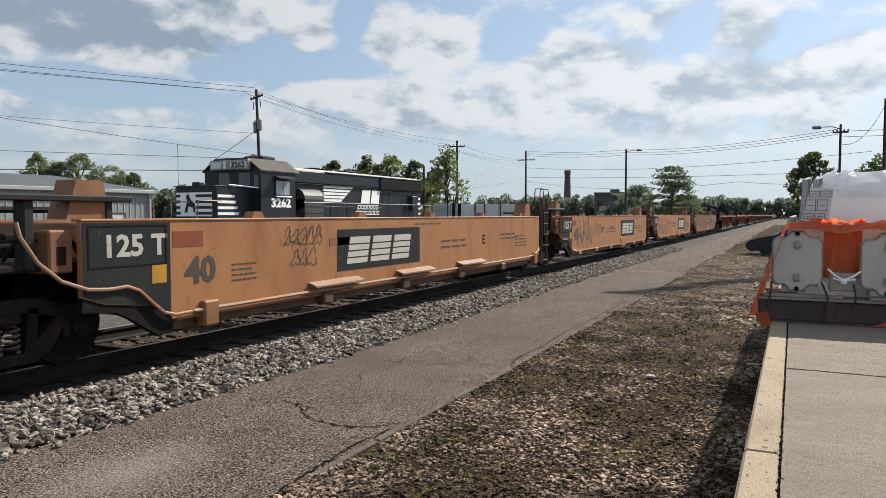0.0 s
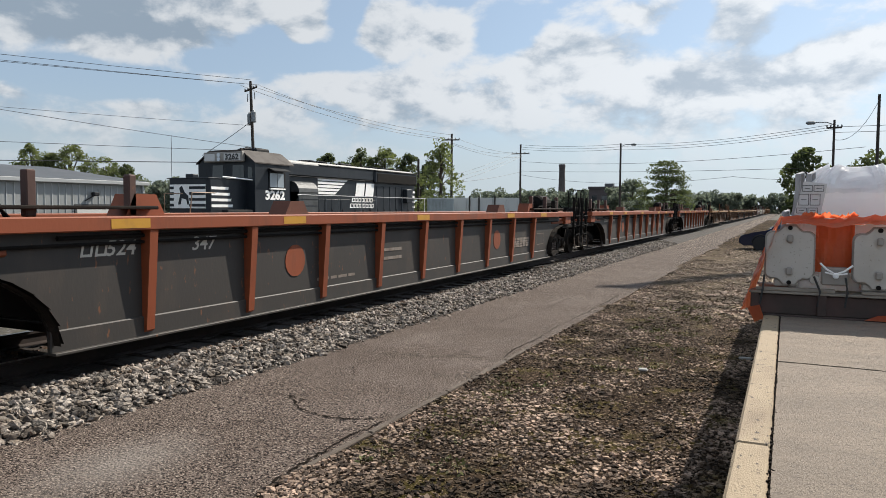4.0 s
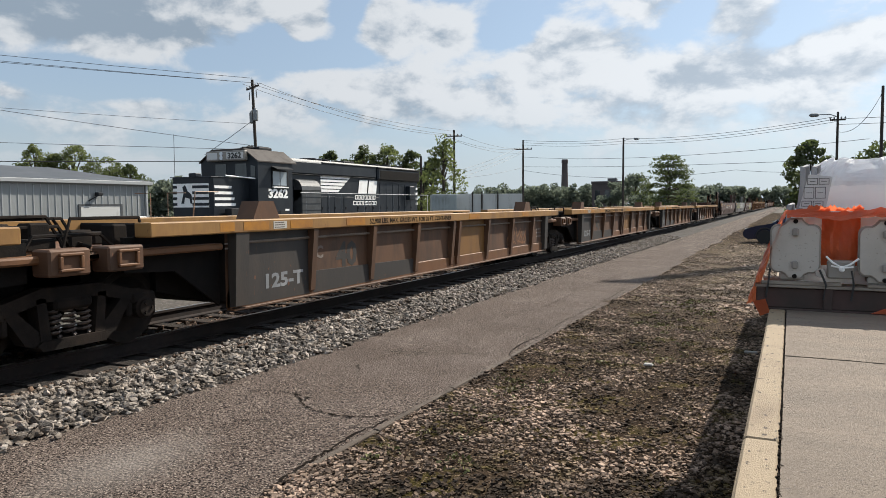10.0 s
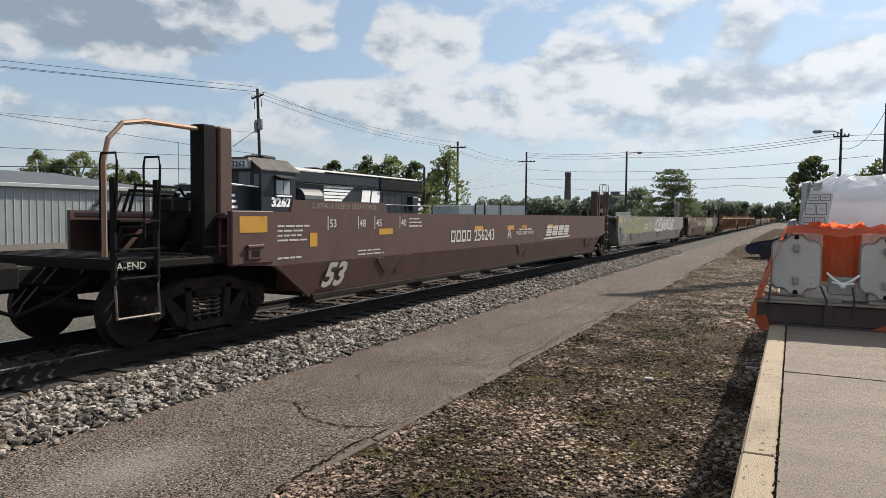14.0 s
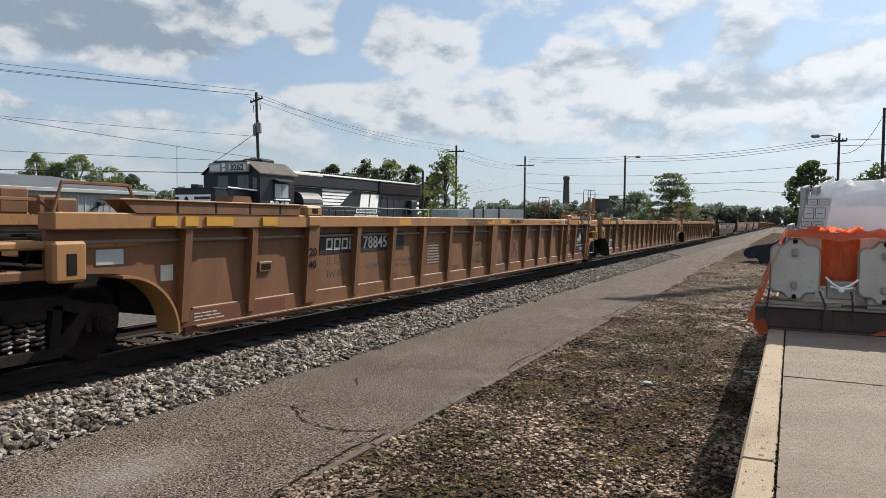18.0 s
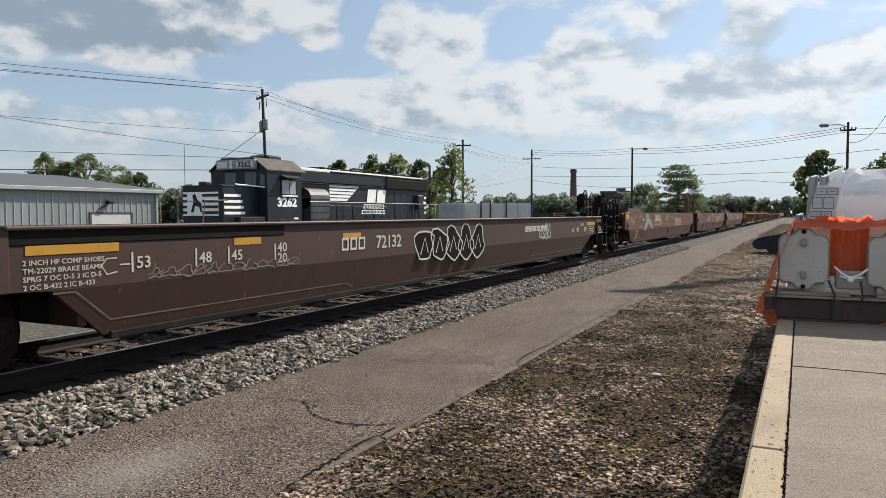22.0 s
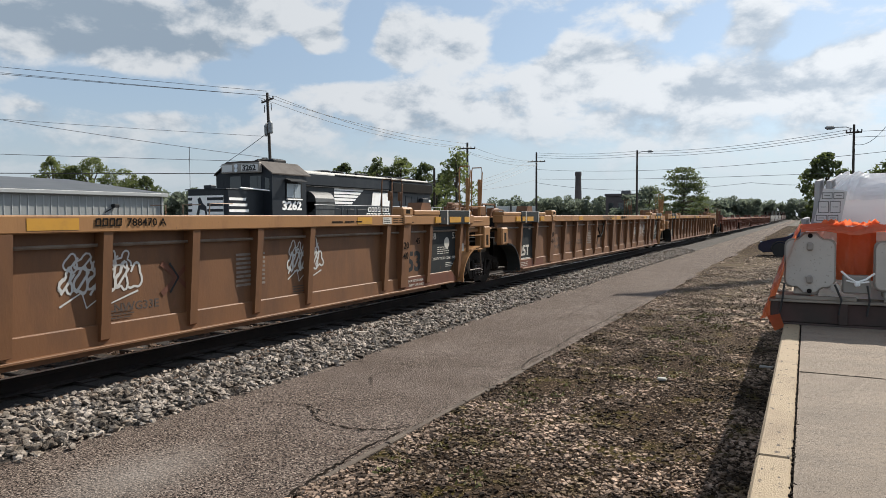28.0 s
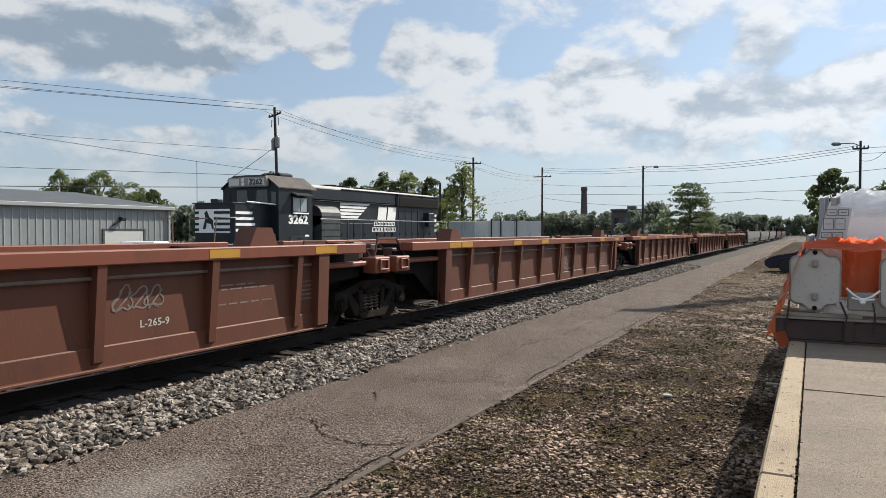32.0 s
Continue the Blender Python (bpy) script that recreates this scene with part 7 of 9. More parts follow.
                g = Geo().plate([(h - 2.2 + 0.11 * math.cos(t * 0.45), 1.06 + 0.11 * math.sin(t * 0.45)) for t in range(14)], X1 - 0.108, X1 - 0.104)
                part("seal", g, "white_mark", u)
            lettering("53", 0.34, "label_dark", u, X1 - 0.1145, h - 3.80, 0.60, bold=0.012)
            lettering("45", 0.11, "black_mark", u, X1 - 0.1145, h - 3.45, 1.08)
            for q in (h - 4.12, -h + 4.02):
                lettering("20", 0.115, "black_mark", u, X1 + 0.0195, q, 1.02)
                lettering("40", 0.115, "black_mark", u, X1 + 0.0070, q, 0.84)
            lettering("JACK IN THIS AREA", 0.042, "white_mark", u, X1 - 0.082, h - 3.80, 0.40)
            lettering("EMPTY CAR ONLY", 0.042, "white_mark", u, X1 - 0.082, h - 3.77, 0.32)
            if i == 2:
                g = Geo().plate([(h - 2.55 + 0.10 * math.cos(t * 0.45), 1.12 + 0.10 * math.sin(t * 0.45)) for t in range(14)], X1 - 0.108, X1 - 0.104)
                part("seal", g, "faded_mark", u)
                part("seal_disc", Geo().plate([(h - 2.55 + 0.075 * math.cos(t * 0.45), 1.12 + 0.075 * math.sin(t * 0.45)) for t in range(14)], X1 - 0.103, X1 - 0.101), "tan_brown", u)
                part("plate_frame", Geo().plate([(h - 2.98, 0.58), (h - 2.42, 0.58), (h - 2.42, 0.90), (h - 2.98, 0.90)], X1 - 0.108, X1 - 0.104), "faded_mark", u, "pale stencilled frame")
                part("plate_window", Geo().plate([(h - 2.95, 0.65), (h - 2.62, 0.65), (h - 2.62, 0.87), (h - 2.95, 0.87)], X1 - 0.103, X1 - 0.101), "label_dark", u)
                part("plate_window", Geo().plate([(h - 2.59, 0.65), (h - 2.45, 0.65), (h - 2.45, 0.87), (h - 2.59, 0.87)], X1 - 0.103, X1 - 0.101), "label_dark", u)
                lettering("48", 0.10, "spray_dark", u, X1 - 0.1072, h - 2.95, 1.12)
                lettering("53", 0.10, "spray_dark", u, X1 - 0.1072, h - 2.15, 1.14)
                lettering("2 INCH TREAD COND. BRAKE", 0.05, "spray_dark", u, X1 - 0.1072, h - 1.55, 1.02)
                lettering("NO BADGE PLATE", 0.05, "spray_dark", u, X1 - 0.1072, h - 1.4, 1.12)
                lettering("2-B-432 2-B-433", 0.05, "spray_dark", u, X1 - 0.1072, h - 1.4, 1.22)
            small_print(r, u, X1 - 0.084, -h + 1.9, 0.32, 0.5, 0.12, 3, "white_mark")
            for k in range(4):
                small_print(r, u, X1 - 0.1072, lerp(-h + 6.5, h - 7, k / 3), 0.52, 0.34, 0.11, 3, "spray_dark")
            small_print(r, u, X1 + 0.050, lerp(-h, h, 0.72), 1.47, 1.0, 0.06, 1, "black_mark")
            for k in range(2):
                part("red_band", Geo().plate([(-h + 1.7, 0.28), (-h + 3.6, 0.28), (-h + 3.6, 0.47), (-h + 1.7, 0.47)] if k else [(h - 3.95, 0.28), (h - 1.75, 0.28), (h - 2.0, 0.48), (h - 3.95, 0.48)], X1 - 0.096, X1 - 0.086), "red_brown", u)
            for q in ([-h + 14.3, -h + 8.0] if i == 0 else [-h + 8.0]):
                for k in range(8):
                    part("stencil_row", Geo().ribbon([(q, 0.72 + 0.055 * k), (q + 0.52, 0.72 + 0.055 * k)], 0.03, X1 - 0.1072), "faded_mark", u)
            marks = {(22, 0): [(13.34, 0)], (22, 2): [(8.95, 0)], (21, 1): [(2 * h - 7.4, 1)], (21, 2): [(9.41, 0)], (22, 1): [(12.9, 0)], (21, 0): [(12.9, 0)]}.get((seed, i), [(7.0, 0)])
            for q, big in marks:
                q -= h
                w, z0, z1 = (0.55, 0.45, 1.12) if big else (0.2, 0.74, 1.06)
                bold = 0.20 if big else 0.07
                g = Geo().ribbon([(q - w, z0), (q, (z0 + z1) / 2), (q - w, z1)], bold, X1 - 0.1075).ribbon([(q + w, z0), (q, (z0 + z1) / 2), (q + w, z1)], bold, X1 - 0.1070)
                part("emblem", g, "red_brown", u, "faded red crossed emblem")
                g = Geo().ribbon([(q - w * 0.5, z0), (q + w * 0.1, (z0 + z1) / 2), (q - w * 0.5, z1)], bold * 0.4, X1 - 0.1055)
                part("emblem_stripe", g, "label_dark", u)
            lettering(number + " " + "ABC"[i], 0.08, "black_mark", u, X1 + 0.052, -h + 12.55, 1.49)
            logo_blocks(u, X1 + 0.05, -h + 12.18, 1.49, 0.32, 0.08, 4, "black_mark", 0.1, "marking")
            for a, b in ((10.57, 11.11), (11.49, 12.01)):
                part("reflector", Geo().plate([(-h + a, 1.46), (-h + b, 1.46), (-h + b, 1.57), (-h + a, 1.57)], X1 + 0.044, X1 + 0.048), "yellow_mark", u)
            lettering("CONTROLLED INTERCHANGE CAR", 0.058, "spray_dark", u, X1 + 0.052, -h + 9.47, 1.525)
            lettering("SEE EQUIPMENT REGISTER", 0.058, "spray_dark", u, X1 + 0.052, -h + 9.6, 1.455)
            lettering("IL 53'1\"", 0.11, "spray_dark", u, X1 - 0.1145, -h + 4.65, 0.86)
            lettering("IW 8'9\"", 0.11, "spray_dark", u, X1 - 0.1145, -h + 4.65, 0.66)
            lettering("LD LMT 117600", 0.085, "spray_dark", u, X1 - 0.1145, -h + 5.75, 0.74)
            if seed == 22:
                for q, w in (((11.9, 0.95), (15.3, 0.8)), ((14.6, 0.9), (15.8, 0.85), (16.9, 0.7)), ((5.75, 0.95), (9.75, 0.7), (2 * h - 7.35, 0.95)))[i]:
                    q -= h
                    scribble(r, u, X1 - 0.1125, q, 0.80, w, 0.30, 6, "spray_white", 0.026, slant=0.15)
                    scribble(r, u, X1 - 0.1115, q + 0.05, 1.02, w * 0.8, 0.22, 5, "spray_white", 0.02, slant=0.1)
                    g = Geo().ribbon([(q, 0.72), (q + 0.25 * w, 0.84), (q + 0.3 * w, 0.68), (q + 0.55 * w, 0.82), (q + 0.6 * w, 0.70), (q + 0.95 * w, 0.80)], 0.02, X1 - 0.1105)
                    part("graffiti", g, "spray_white", u)
            else:
                scribble(r, u, X1 - 0.102, -h + 10.2, 0.98, 0.72, 0.26, 4, "spray_dark", 0.022, slant=0.1)
                scribble(r, u, X1 - 0.102, -h + 10.3, 0.62, 0.5, 0.26, 3, "spray_dark", 0.022, slant=0.1)
            lettering("20 FT CONTAINER", 0.058, "spray_dark", u, X1 - 0.1145, -h + 6.70, 0.80)
            lettering("LIMIT 57,500 EACH", 0.058, "spray_dark", u, X1 - 0.1145, -h + 6.70, 0.715)
            if seed == 22 and i == 1:
                # a brake hose hanging in a loop from the conduit
                g = Geo().pipe([(X1 - 0.07, -h + 8.90, 1.41), (X1 - 0.04, -h + 8.98, 1.34), (X1 - 0.02, -h + 9.12, 1.14), (X1 - 0.01, -h + 9.30, 0.96), (X1 - 0.01, -h + 9.42, 0.92), (X1 - 0.01, -h + 9.56, 0.97),
                                (X1 - 0.02, -h + 9.78, 1.16), (X1 - 0.04, -h + 9.96, 1.34), (X1 - 0.07, -h + 10.06, 1.40)], 0.024, 8)
                part("loose_hose", g, "steel_dark", u, "black hose hanging in a loop")
                part("hose_clamp", Geo().cbox(X1 - 0.10, X1 - 0.0, -h + 9.26, -h + 9.56, 0.86, 0.94, 0.02), "grime", u)
            lettering("NWG33E", 0.09, "spray_dark", u, X1 - 0.1145, -h + 12.5, 0.60)

    tan_car([319.5, 340.9, 362.2, 383.9], "788457", "tan well cars", 21)

    # a single low brown well
    u, h = well_unit("low", 388.2, 409.3, True, True, "low dark brown steel well car with a big white graffiti tag", "plain", "brake", rng)
    logo_blocks(u, X1, -h + 5.95, 1.0, 0.70, 0.20, 3, "white_mark", 0.05, "marking")
    lettering("72132", 0.21, "white_mark", u, X1, -h + 6.95, 1.0)
    for k, words in enumerate(("2 INCH HF COMP SHOES", "TM-22029 BRAKE BEAMS", "SPRG 7 OC D-5 3 IC D-5", "2 OC B-432 2 IC B-433")):
        lettering(words, 0.048, "white_mark", u, X1, -h + 0.92, 1.10 - 0.075 * k)
    for n, q, z in (("53", 2.16, 1.0), ("48", 3.05, 1.0), ("45", 3.58, 1.0), ("40", 4.45, 1.06), ("20", 4.45, 0.92)):
        lettering(n, 0.125, "white_mark", u, X1, -h + q, z)
        if n != "20":
            part("tick", Geo().box(X1 - 0.004, X1, -h + q - 0.06, -h + q - 0.035, 0.96, 1.17), "white_mark", u)
    part("warning_sheet", Geo().plate([(-h + 0.95, 1.19), (-h + 1.95, 1.19), (-h + 1.95, 1.28), (-h + 0.95, 1.28)], X1 - 0.004, X1), "yellow_mark", u)
    part("arrow", Geo().ribbon([(-h + 2.08, 1.05), (-h + 1.96, 1.05)], 0.016, X1).ribbon([(-h + 1.92, 1.12), (-h + 1.80, 1.12), (-h + 1.74, 1.05), (-h + 1.80, 0.96), (-h + 1.92, 0.98)], 0.014, X1), "white_mark", u)
    tilt = Matrix.Translation((1.5, 0, 0.85)) @ Matrix.Rotation(0.2268, 4, "Y")
    part("fold_stripe", Geo().ribbon([(-h + 1.22, -0.03), (-h + 1.45, -0.03), (-h + 1.90, -0.37), (-h + 6.2, -0.37), (-h + 6.4, -0.45)], 0.016, 0.004), "faded_mark", u, "thin painted line", at=tilt)
    scribble(rng, u, X1, -h + 2.3, 0.86, 2.6, 0.12, 12, "faded_mark", 0.012)
    fill, g = Geo(), Geo()
    for k in range(5):
        y = -h + 8.65 + 0.62 * k
        pts = [(y + 0.36 * math.cos(t) * (1 + 0.25 * math.sin(3 * t + k)), 0.98 + 0.32 * math.sin(t) * (1 + 0.2 * math.cos(2 * t + k))) for t in [6.283 * i / 14 for i in range(15)]]
        fill.plate(pts[:-1], X1 - 0.004, X1 - 0.001 + 0.0004 * k)
        g.ribbon(pts, 0.035, X1 + 0.001)
        g.ribbon([(y - 0.15, 0.82), (y + 0.02, 1.12), (y + 0.14, 0.85)], 0.03, X1 + 0.003)
    part("graffiti", fill, "black_mark", u, "black-filled graffiti letters")
    part("graffiti", g, "spray_white", u, "round white outline graffiti")
    scribble(rng, u, X1, -h + 15.3, 0.85, 0.9, 0.4, 3, "spray_white", 0.03)
    logo_blocks(u, X1, h - 7.0, 1.1, 1.8, 0.14, 6, "white_mark", 0.2)
    lettering("L 73-4", 0.10, "white_mark", u, X1, h - 1.90, 1.17)
    for n, q in (("45", h - 2.80), ("48", h - 2.32), ("53", h - 1.46)):
        lettering(n, 0.13, "white_mark", u, X1, q, 1.0)
        part("tick", Geo().box(X1 - 0.004, X1, q + 0.21, q + 0.235, 0.97, 1.16), "white_mark", u)
    part("arrow", Geo().ribbon([(h - 1.20, 1.07), (h - 1.10, 1.07)], 0.02, X1).ribbon([(h - 1.14, 1.11), (h - 1.09, 1.07), (h - 1.14, 1.03)], 0.016, X1), "white_mark", u)
    small_print(rng, u, X1, h - 0.86, 0.92, 0.72, 0.24, 4, "white_mark")
    part("release_panel", Geo().cbox(1.52, 1.535, h + 0.02, h + 0.76, 0.90, 1.27, 0.05), "fec_brown", u, "rounded frame round the release rod")
    part("panel_inset", Geo().cbox(1.528, 1.540, h + 0.07, h + 0.71, 0.95, 1.22, 0.04), "steel_dark", u)
    part("notice", Geo().plate([(h + 0.09, 1.04), (h + 0.24, 1.04), (h + 0.24, 1.20), (h + 0.09, 1.20)], 1.540, 1.544), "spray_grey", u)
    small_print(rng, u, 1.544, h + 0.38, 0.98, 0.26, 0.14, 2, "white_mark")
    part("fold_stripe", Geo().ribbon([(h - 6.2, -0.40), (h - 1.32, -0.40)], 0.016, 0.004), "faded_mark", u, at=tilt)
    part("warning_sheet", Geo().plate([(h - 1.1, 1.18), (h - 0.08, 1.18), (h - 0.08, 1.28), (h - 1.1, 1.28)], X1 - 0.004, X1), "yellow_mark", u)
    part("notice", Geo().ribbon([(h - 2.08, -0.30), (h - 1.5, -0.30), (h - 1.42, -0.03), (h - 2.0, -0.03), (h - 2.08, -0.30)], 0.016, 0.004).ribbon([(h - 1.80, -0.20), (h - 1.73, -0.03)], 0.012, 0.005).ribbon([(h - 2.06, -0.21), (h - 1.49, -0.21)], 0.012, 0.006), "faded_mark", u, at=tilt)

    # three reddish maroon wells
    j = [413.9, 435.4, 456.8, 478.2]
    for i in range(3):
        u, h = well_unit("plain_red", j[i], j[i + 1], True, i == 2, "smooth reddish maroon well car with gold numbers and graffiti", "brake" if i == 0 else False, "plain" if i == 2 else False, rng, group="red-brown well cars")
        logo_blocks(u, X1, -h + 6.37, 1.0, 1.05, 0.24, 4, "gold_mark", 0.1, "marking")
        lettering("254526", 0.25, "gold_mark", u, X1, -h + 7.5, 1.0)
        lettering("BCA"[i], 0.24, "gold_mark", u, X1, -h + 10.1, 1.0)
        logo_blocks(u, X1, -h + 12.6, 0.98, 2.3, 0.30, 4, "gold_mark", 0.5)
        part("swoosh", Geo().plate([(-h + 12.4, 0.88), (-h + 15.0, 0.91), (-h + 15.2, 0.95), (-h + 12.5, 0.93)], X1 - 0.002, X1 + 0.002), "gold_mark", u)
        scribble(rng, u, X1, -h + 9.55, 1.36, 1.3, 0.18, 6, "gold_mark", 0.022)
        lettering("WELL LD LMT 120,000", 0.085, "gold_mark", u, X1, -h + 11.0, 1.28)
        if i == 0:
            g = Geo().plate([(-h + 3.9, 0.84), (-h + 4.2, 0.80), (-h + 4.9, 1.1), (-h + 5.3, 1.02), (-h + 5.9, 0.80), (-h + 6.1, 0.88), (-h + 5.6, 1.22), (-h + 5.2, 1.30), (-h + 4.8, 1.55), (-h + 4.4, 1.56), (-h + 4.3, 1.2)], X1, X1 + 0.003)
            part("graffiti", g, "spray_grey", u, "pale grey splash-shaped graffiti")
            scribble(rng, u, X1, -h + 6.6, 1.18, 1.6, 0.32, 5, "spray_white", 0.04)
        if i == 1:
            scribble(rng, u, X1, -h + 3.7, 0.80, 1.3, 0.75, 5, "spray_dark", 0.06)
            scribble(rng, u, X1, h - 6.4, 1.0, 2.6, 0.5, 3, "spray_white", 0.04)
        if i == 2:
            scribble(rng, u, X1, -h + 4.5, 1.0, 2.4, 0.45, 4, "spray_white", 0.04)

    tan_car([482.6, 505.0, 527.0, 549.0], "788470", "tan well cars", 22)

    # five red-brown ribbed wells
    j = [553.4, 570.3, 587.5, 604.7, 621.9, 639.1]
    for i in range(5):
        u, h = well_unit("red", j[i], j[i + 1], True, i == 4, "red-brown ribbed well car with faded white markings", "plain" if i == 0 else False, "brake" if i == 4 else False, rng, group="red ribbed well cars")
        if i == 0:
            logo_blocks(u, X1 - 0.1135, -h + 3.0, 0.46, 1.1, 0.32, 4, "white_mark", 0.1, "marking")
            lettering("385074", 0.285, "white_mark", u, X1 - 0.1135, -h + 4.37, 0.46)
            lettering("52900 LBS. MAX GROSS WEIGHT FOR 20 FT. CONTAINERS", 0.085, "white_mark", u, X1 + 0.052, -h + 3.1, 1.265)
            ring = [(-h + 6.35 + 0.16 * math.cos(0.4 * t), 0.93 + 0.16 * math.sin(0.4 * t)) for t in range(17)]
            part("plate_ring", Geo().ribbon(ring, 0.014, X1 - 0.10), "faded_mark", u)
            lettering("C", 0.10, "white_mark", u, X1 - 0.1135, -h + 6.31, 0.84)
            lettering("LD LMT 120500 PER UNIT", 0.078, "white_mark", u, X1 - 0.1135, -h + 5.84, 0.62)
            lettering("40", 0.34, "faded_mark", u, X1 - 0.1135, -h + 9.05, 0.66, bold=0.01)
            scribble(rng, u, X1 - 0.1135, -h + 7.3, 0.66, 1.0, 0.34, 7, "faded_mark", 0.022)
            scribble(rng, u, X1 - 0.1135, -h + 2.95, 0.86, 1.2, 0.22, 7, "faded_mark", 0.02)
            scribble(rng, u, X1 - 0.1135, -h + 9.55, 0.50, 0.5, 0.45, 5, "spray_dark", 0.02)
            small_print(rng, u, X1 - 0.1135, h - 3.75, 0.84, 0.8, 0.10, 2, "faded_mark")
            small_print(rng, u, X1 - 0.1135, h - 3.8, 0.66, 1.0, 0.05, 1, "faded_mark")
            small_print(rng, u, X1 - 0.1135, h - 2.3, 0.60, 0.5, 0.30, 5, "faded_mark")
            lettering("L-265-9", 0.08, "white_mark", u, X1 - 0.1135, h - 4.95, 0.55)
            scribble(rng, u, X1 - 0.1135, h - 5.25, 0.74, 0.6, 0.24, 3, "faded_mark", 0.02)
        else:
            lettering("40", 0.34, "faded_mark", u, X1 - 0.1135, -h + 4.4, 0.48, bold=0.01)
            scribble(rng, u, X1 - 0.1135, 0.4, 0.45, 1.4, 0.4, 5, "faded_mark", 0.03)
            small_print(rng, u, X1 - 0.1135, h - 4.0, 0.45, 0.9, 0.25, 3, "faded_mark")

    # the far tail: grey and maroon wells, then tan ones
    j = [643.2, 664.4, 685.6, 706.8]
    for i in range(3):
        well_unit("pale", j[i], j[i + 1], True, i == 2, "pale grey smooth well car far down the train", "plain" if i == 0 else False, "brake" if i == 2 else False, rng, group="grey smooth well cars")
    for i in range(2):
        a = 711.0 + 25.4 * i
        well_unit("plain", a, a + 21.2, True, True, "maroon smooth well car far down the train", "plain", "brake", rng, group="tail well cars")


def motions():
    """The train rolls by at a steady pace; its wheels turn while they pass near the dock."""
    for u, mid in units:
        walk(u, [(t, pose(TRACK_X, mid - SPEED * t, RAIL_TOP)) for t in (0.0, 8.0, 16.0, 24.0, 32.0)])
    rate = SPEED / WHEEL_R
    for w, along in wheels_of:
        k0 = max(0, math.ceil((along - 32.0) / SPEED * FPS))
        k1 = min(32 * FPS, math.floor((along - 1.0) / SPEED * FPS))
        if k1 <= k0:
            continue
        y = w.matrix_basis.translation.y
        rows = []
        if k0 > 1:
            rows += [(0.0, 0.0), ((k0 - 1) / FPS, 0.0)]
        rows += [(k / FPS, math.degrees(rate * (k - k0) / FPS)) for k in range(k0, k1 + 1)]
        if k1 < 32 * FPS - 1:
            rows += [((k1 + 1) / FPS, rows[-1][1]), (32.0, rows[-1][1])]
        walk(w, [(t, pose(0, y, WHEEL_R, a % 360.0, 0, 0)) for t, a in rows])


# ---- surroundings ----
def leaf_mesh(name, centres, radii, per, size, seed, mat, squash=0.8):
    """Foliage as many small tilted leaf cards gathered in clumps."""
    r = np.random.RandomState(seed)
    c = np.repeat(np.array(centres), per, 0)
    rad = np.repeat(np.array(radii), per)
    n = len(c)
    d = r.randn(n, 3)
    d /= np.linalg.norm(d, axis=1)[:, None]
    d[:, 2] *= squash
    p = c + d * (rad * r.uniform(0.45, 1.0, n) ** 0.6)[:, None]
    u = r.randn(n, 3)
    u /= np.linalg.norm(u, axis=1)[:, None]
    w = np.cross(u, r.randn(n, 3))
    w /= np.linalg.norm(w, axis=1)[:, None]
    s = size * r.uniform(0.6, 1.3, n)[:, None]
    v = np.stack([p - u * s, p + w * s * 0.5, p + u * s, p - w * s * 0.5], 1).reshape(-1, 3)
    f = np.arange(4 * n, dtype=np.int32)
    me = bpy.data.meshes.new(name)
    me.vertices.add(4 * n)
    me.vertices.foreach_set("co", v.reshape(-1))
    me.loops.add(4 * n)
    me.loops.foreach_set("vertex_index", f)
    me.polygons.add(n)
    me.polygons.foreach_set("loop_start", np.arange(0, 4 * n, 4, dtype=np.int32))
    me.update(calc_edges=True)
    me.materials.append(M[mat])
    return me


def tree(x, y, z, height, width, seed, mat="leaf", label="leafy green broadleaf tree", clumps=34, per=60, leaf=0.3, low=0.3, shape="round"):
    r = random.Random(seed)
    t = thing("tree", label, "tree", pose(x, y, z))
    g = Geo()
    tr = height * 0.022
    base = Vector((0, 0, 0))
    knee = Vector((r.uniform(-0.3, 0.3), r.uniform(-0.3, 0.3), height * low * 1.1))
    tip = Vector((r.uniform(-0.4, 0.4), r.uniform(-0.4, 0.4), height * 0.85))
    g.rod(base, knee, tr * 1.3, 8, tr)
    g.rod(knee, tip, tr, 7, tr * 0.3)
    cs, rs = [], []
    for k in range(clumps):
        f = r.random()
        h = height * lerp(low, 0.97, f)
        if shape == "round":
            spread = width / 2 * math.sqrt(max(0.05, 1 - (2 * f - 0.85) ** 2 * 0.85))
        elif shape == "slim":
            spread = width / 2 * (1.05 - f) ** 0.6
        else:
            f = round(f * 8) / 8 + r.uniform(-0.035, 0.035)
            h = height * lerp(low, 0.97, f)
            spread = width / 2 * (1.10 - 0.74 * f) * (0.75 + 0.4 * r.random())
        a = r.uniform(0, 6.283)
        q = spread * math.sqrt(r.uniform(0.05, 1.0))
        cpt = (q * math.cos(a), q * math.sin(a), h + r.uniform(-0.3, 0.3) * (0.4 if shape == "tier" else 1))
        cs.append(cpt)
        rs.append(width * (r.uniform(0.05, 0.13) if clumps > 100 else r.uniform(0.09, 0.17)) if shape != "tier" else width * r.uniform(0.07, 0.13))
        if k % 3 == 0:
            s = lerp(0.25, 0.9, f)
            p = knee.lerp(tip, s * 0.8)
            g.rod(p, cpt, tr * 0.35, 5, tr * 0.08)
    part("trunk", g, "bark", t)
    part("crown", leaf_mesh("crown", cs, rs, per, leaf, seed, mat, 0.75 if shape != "tier" else 0.34), None, t)
    return t


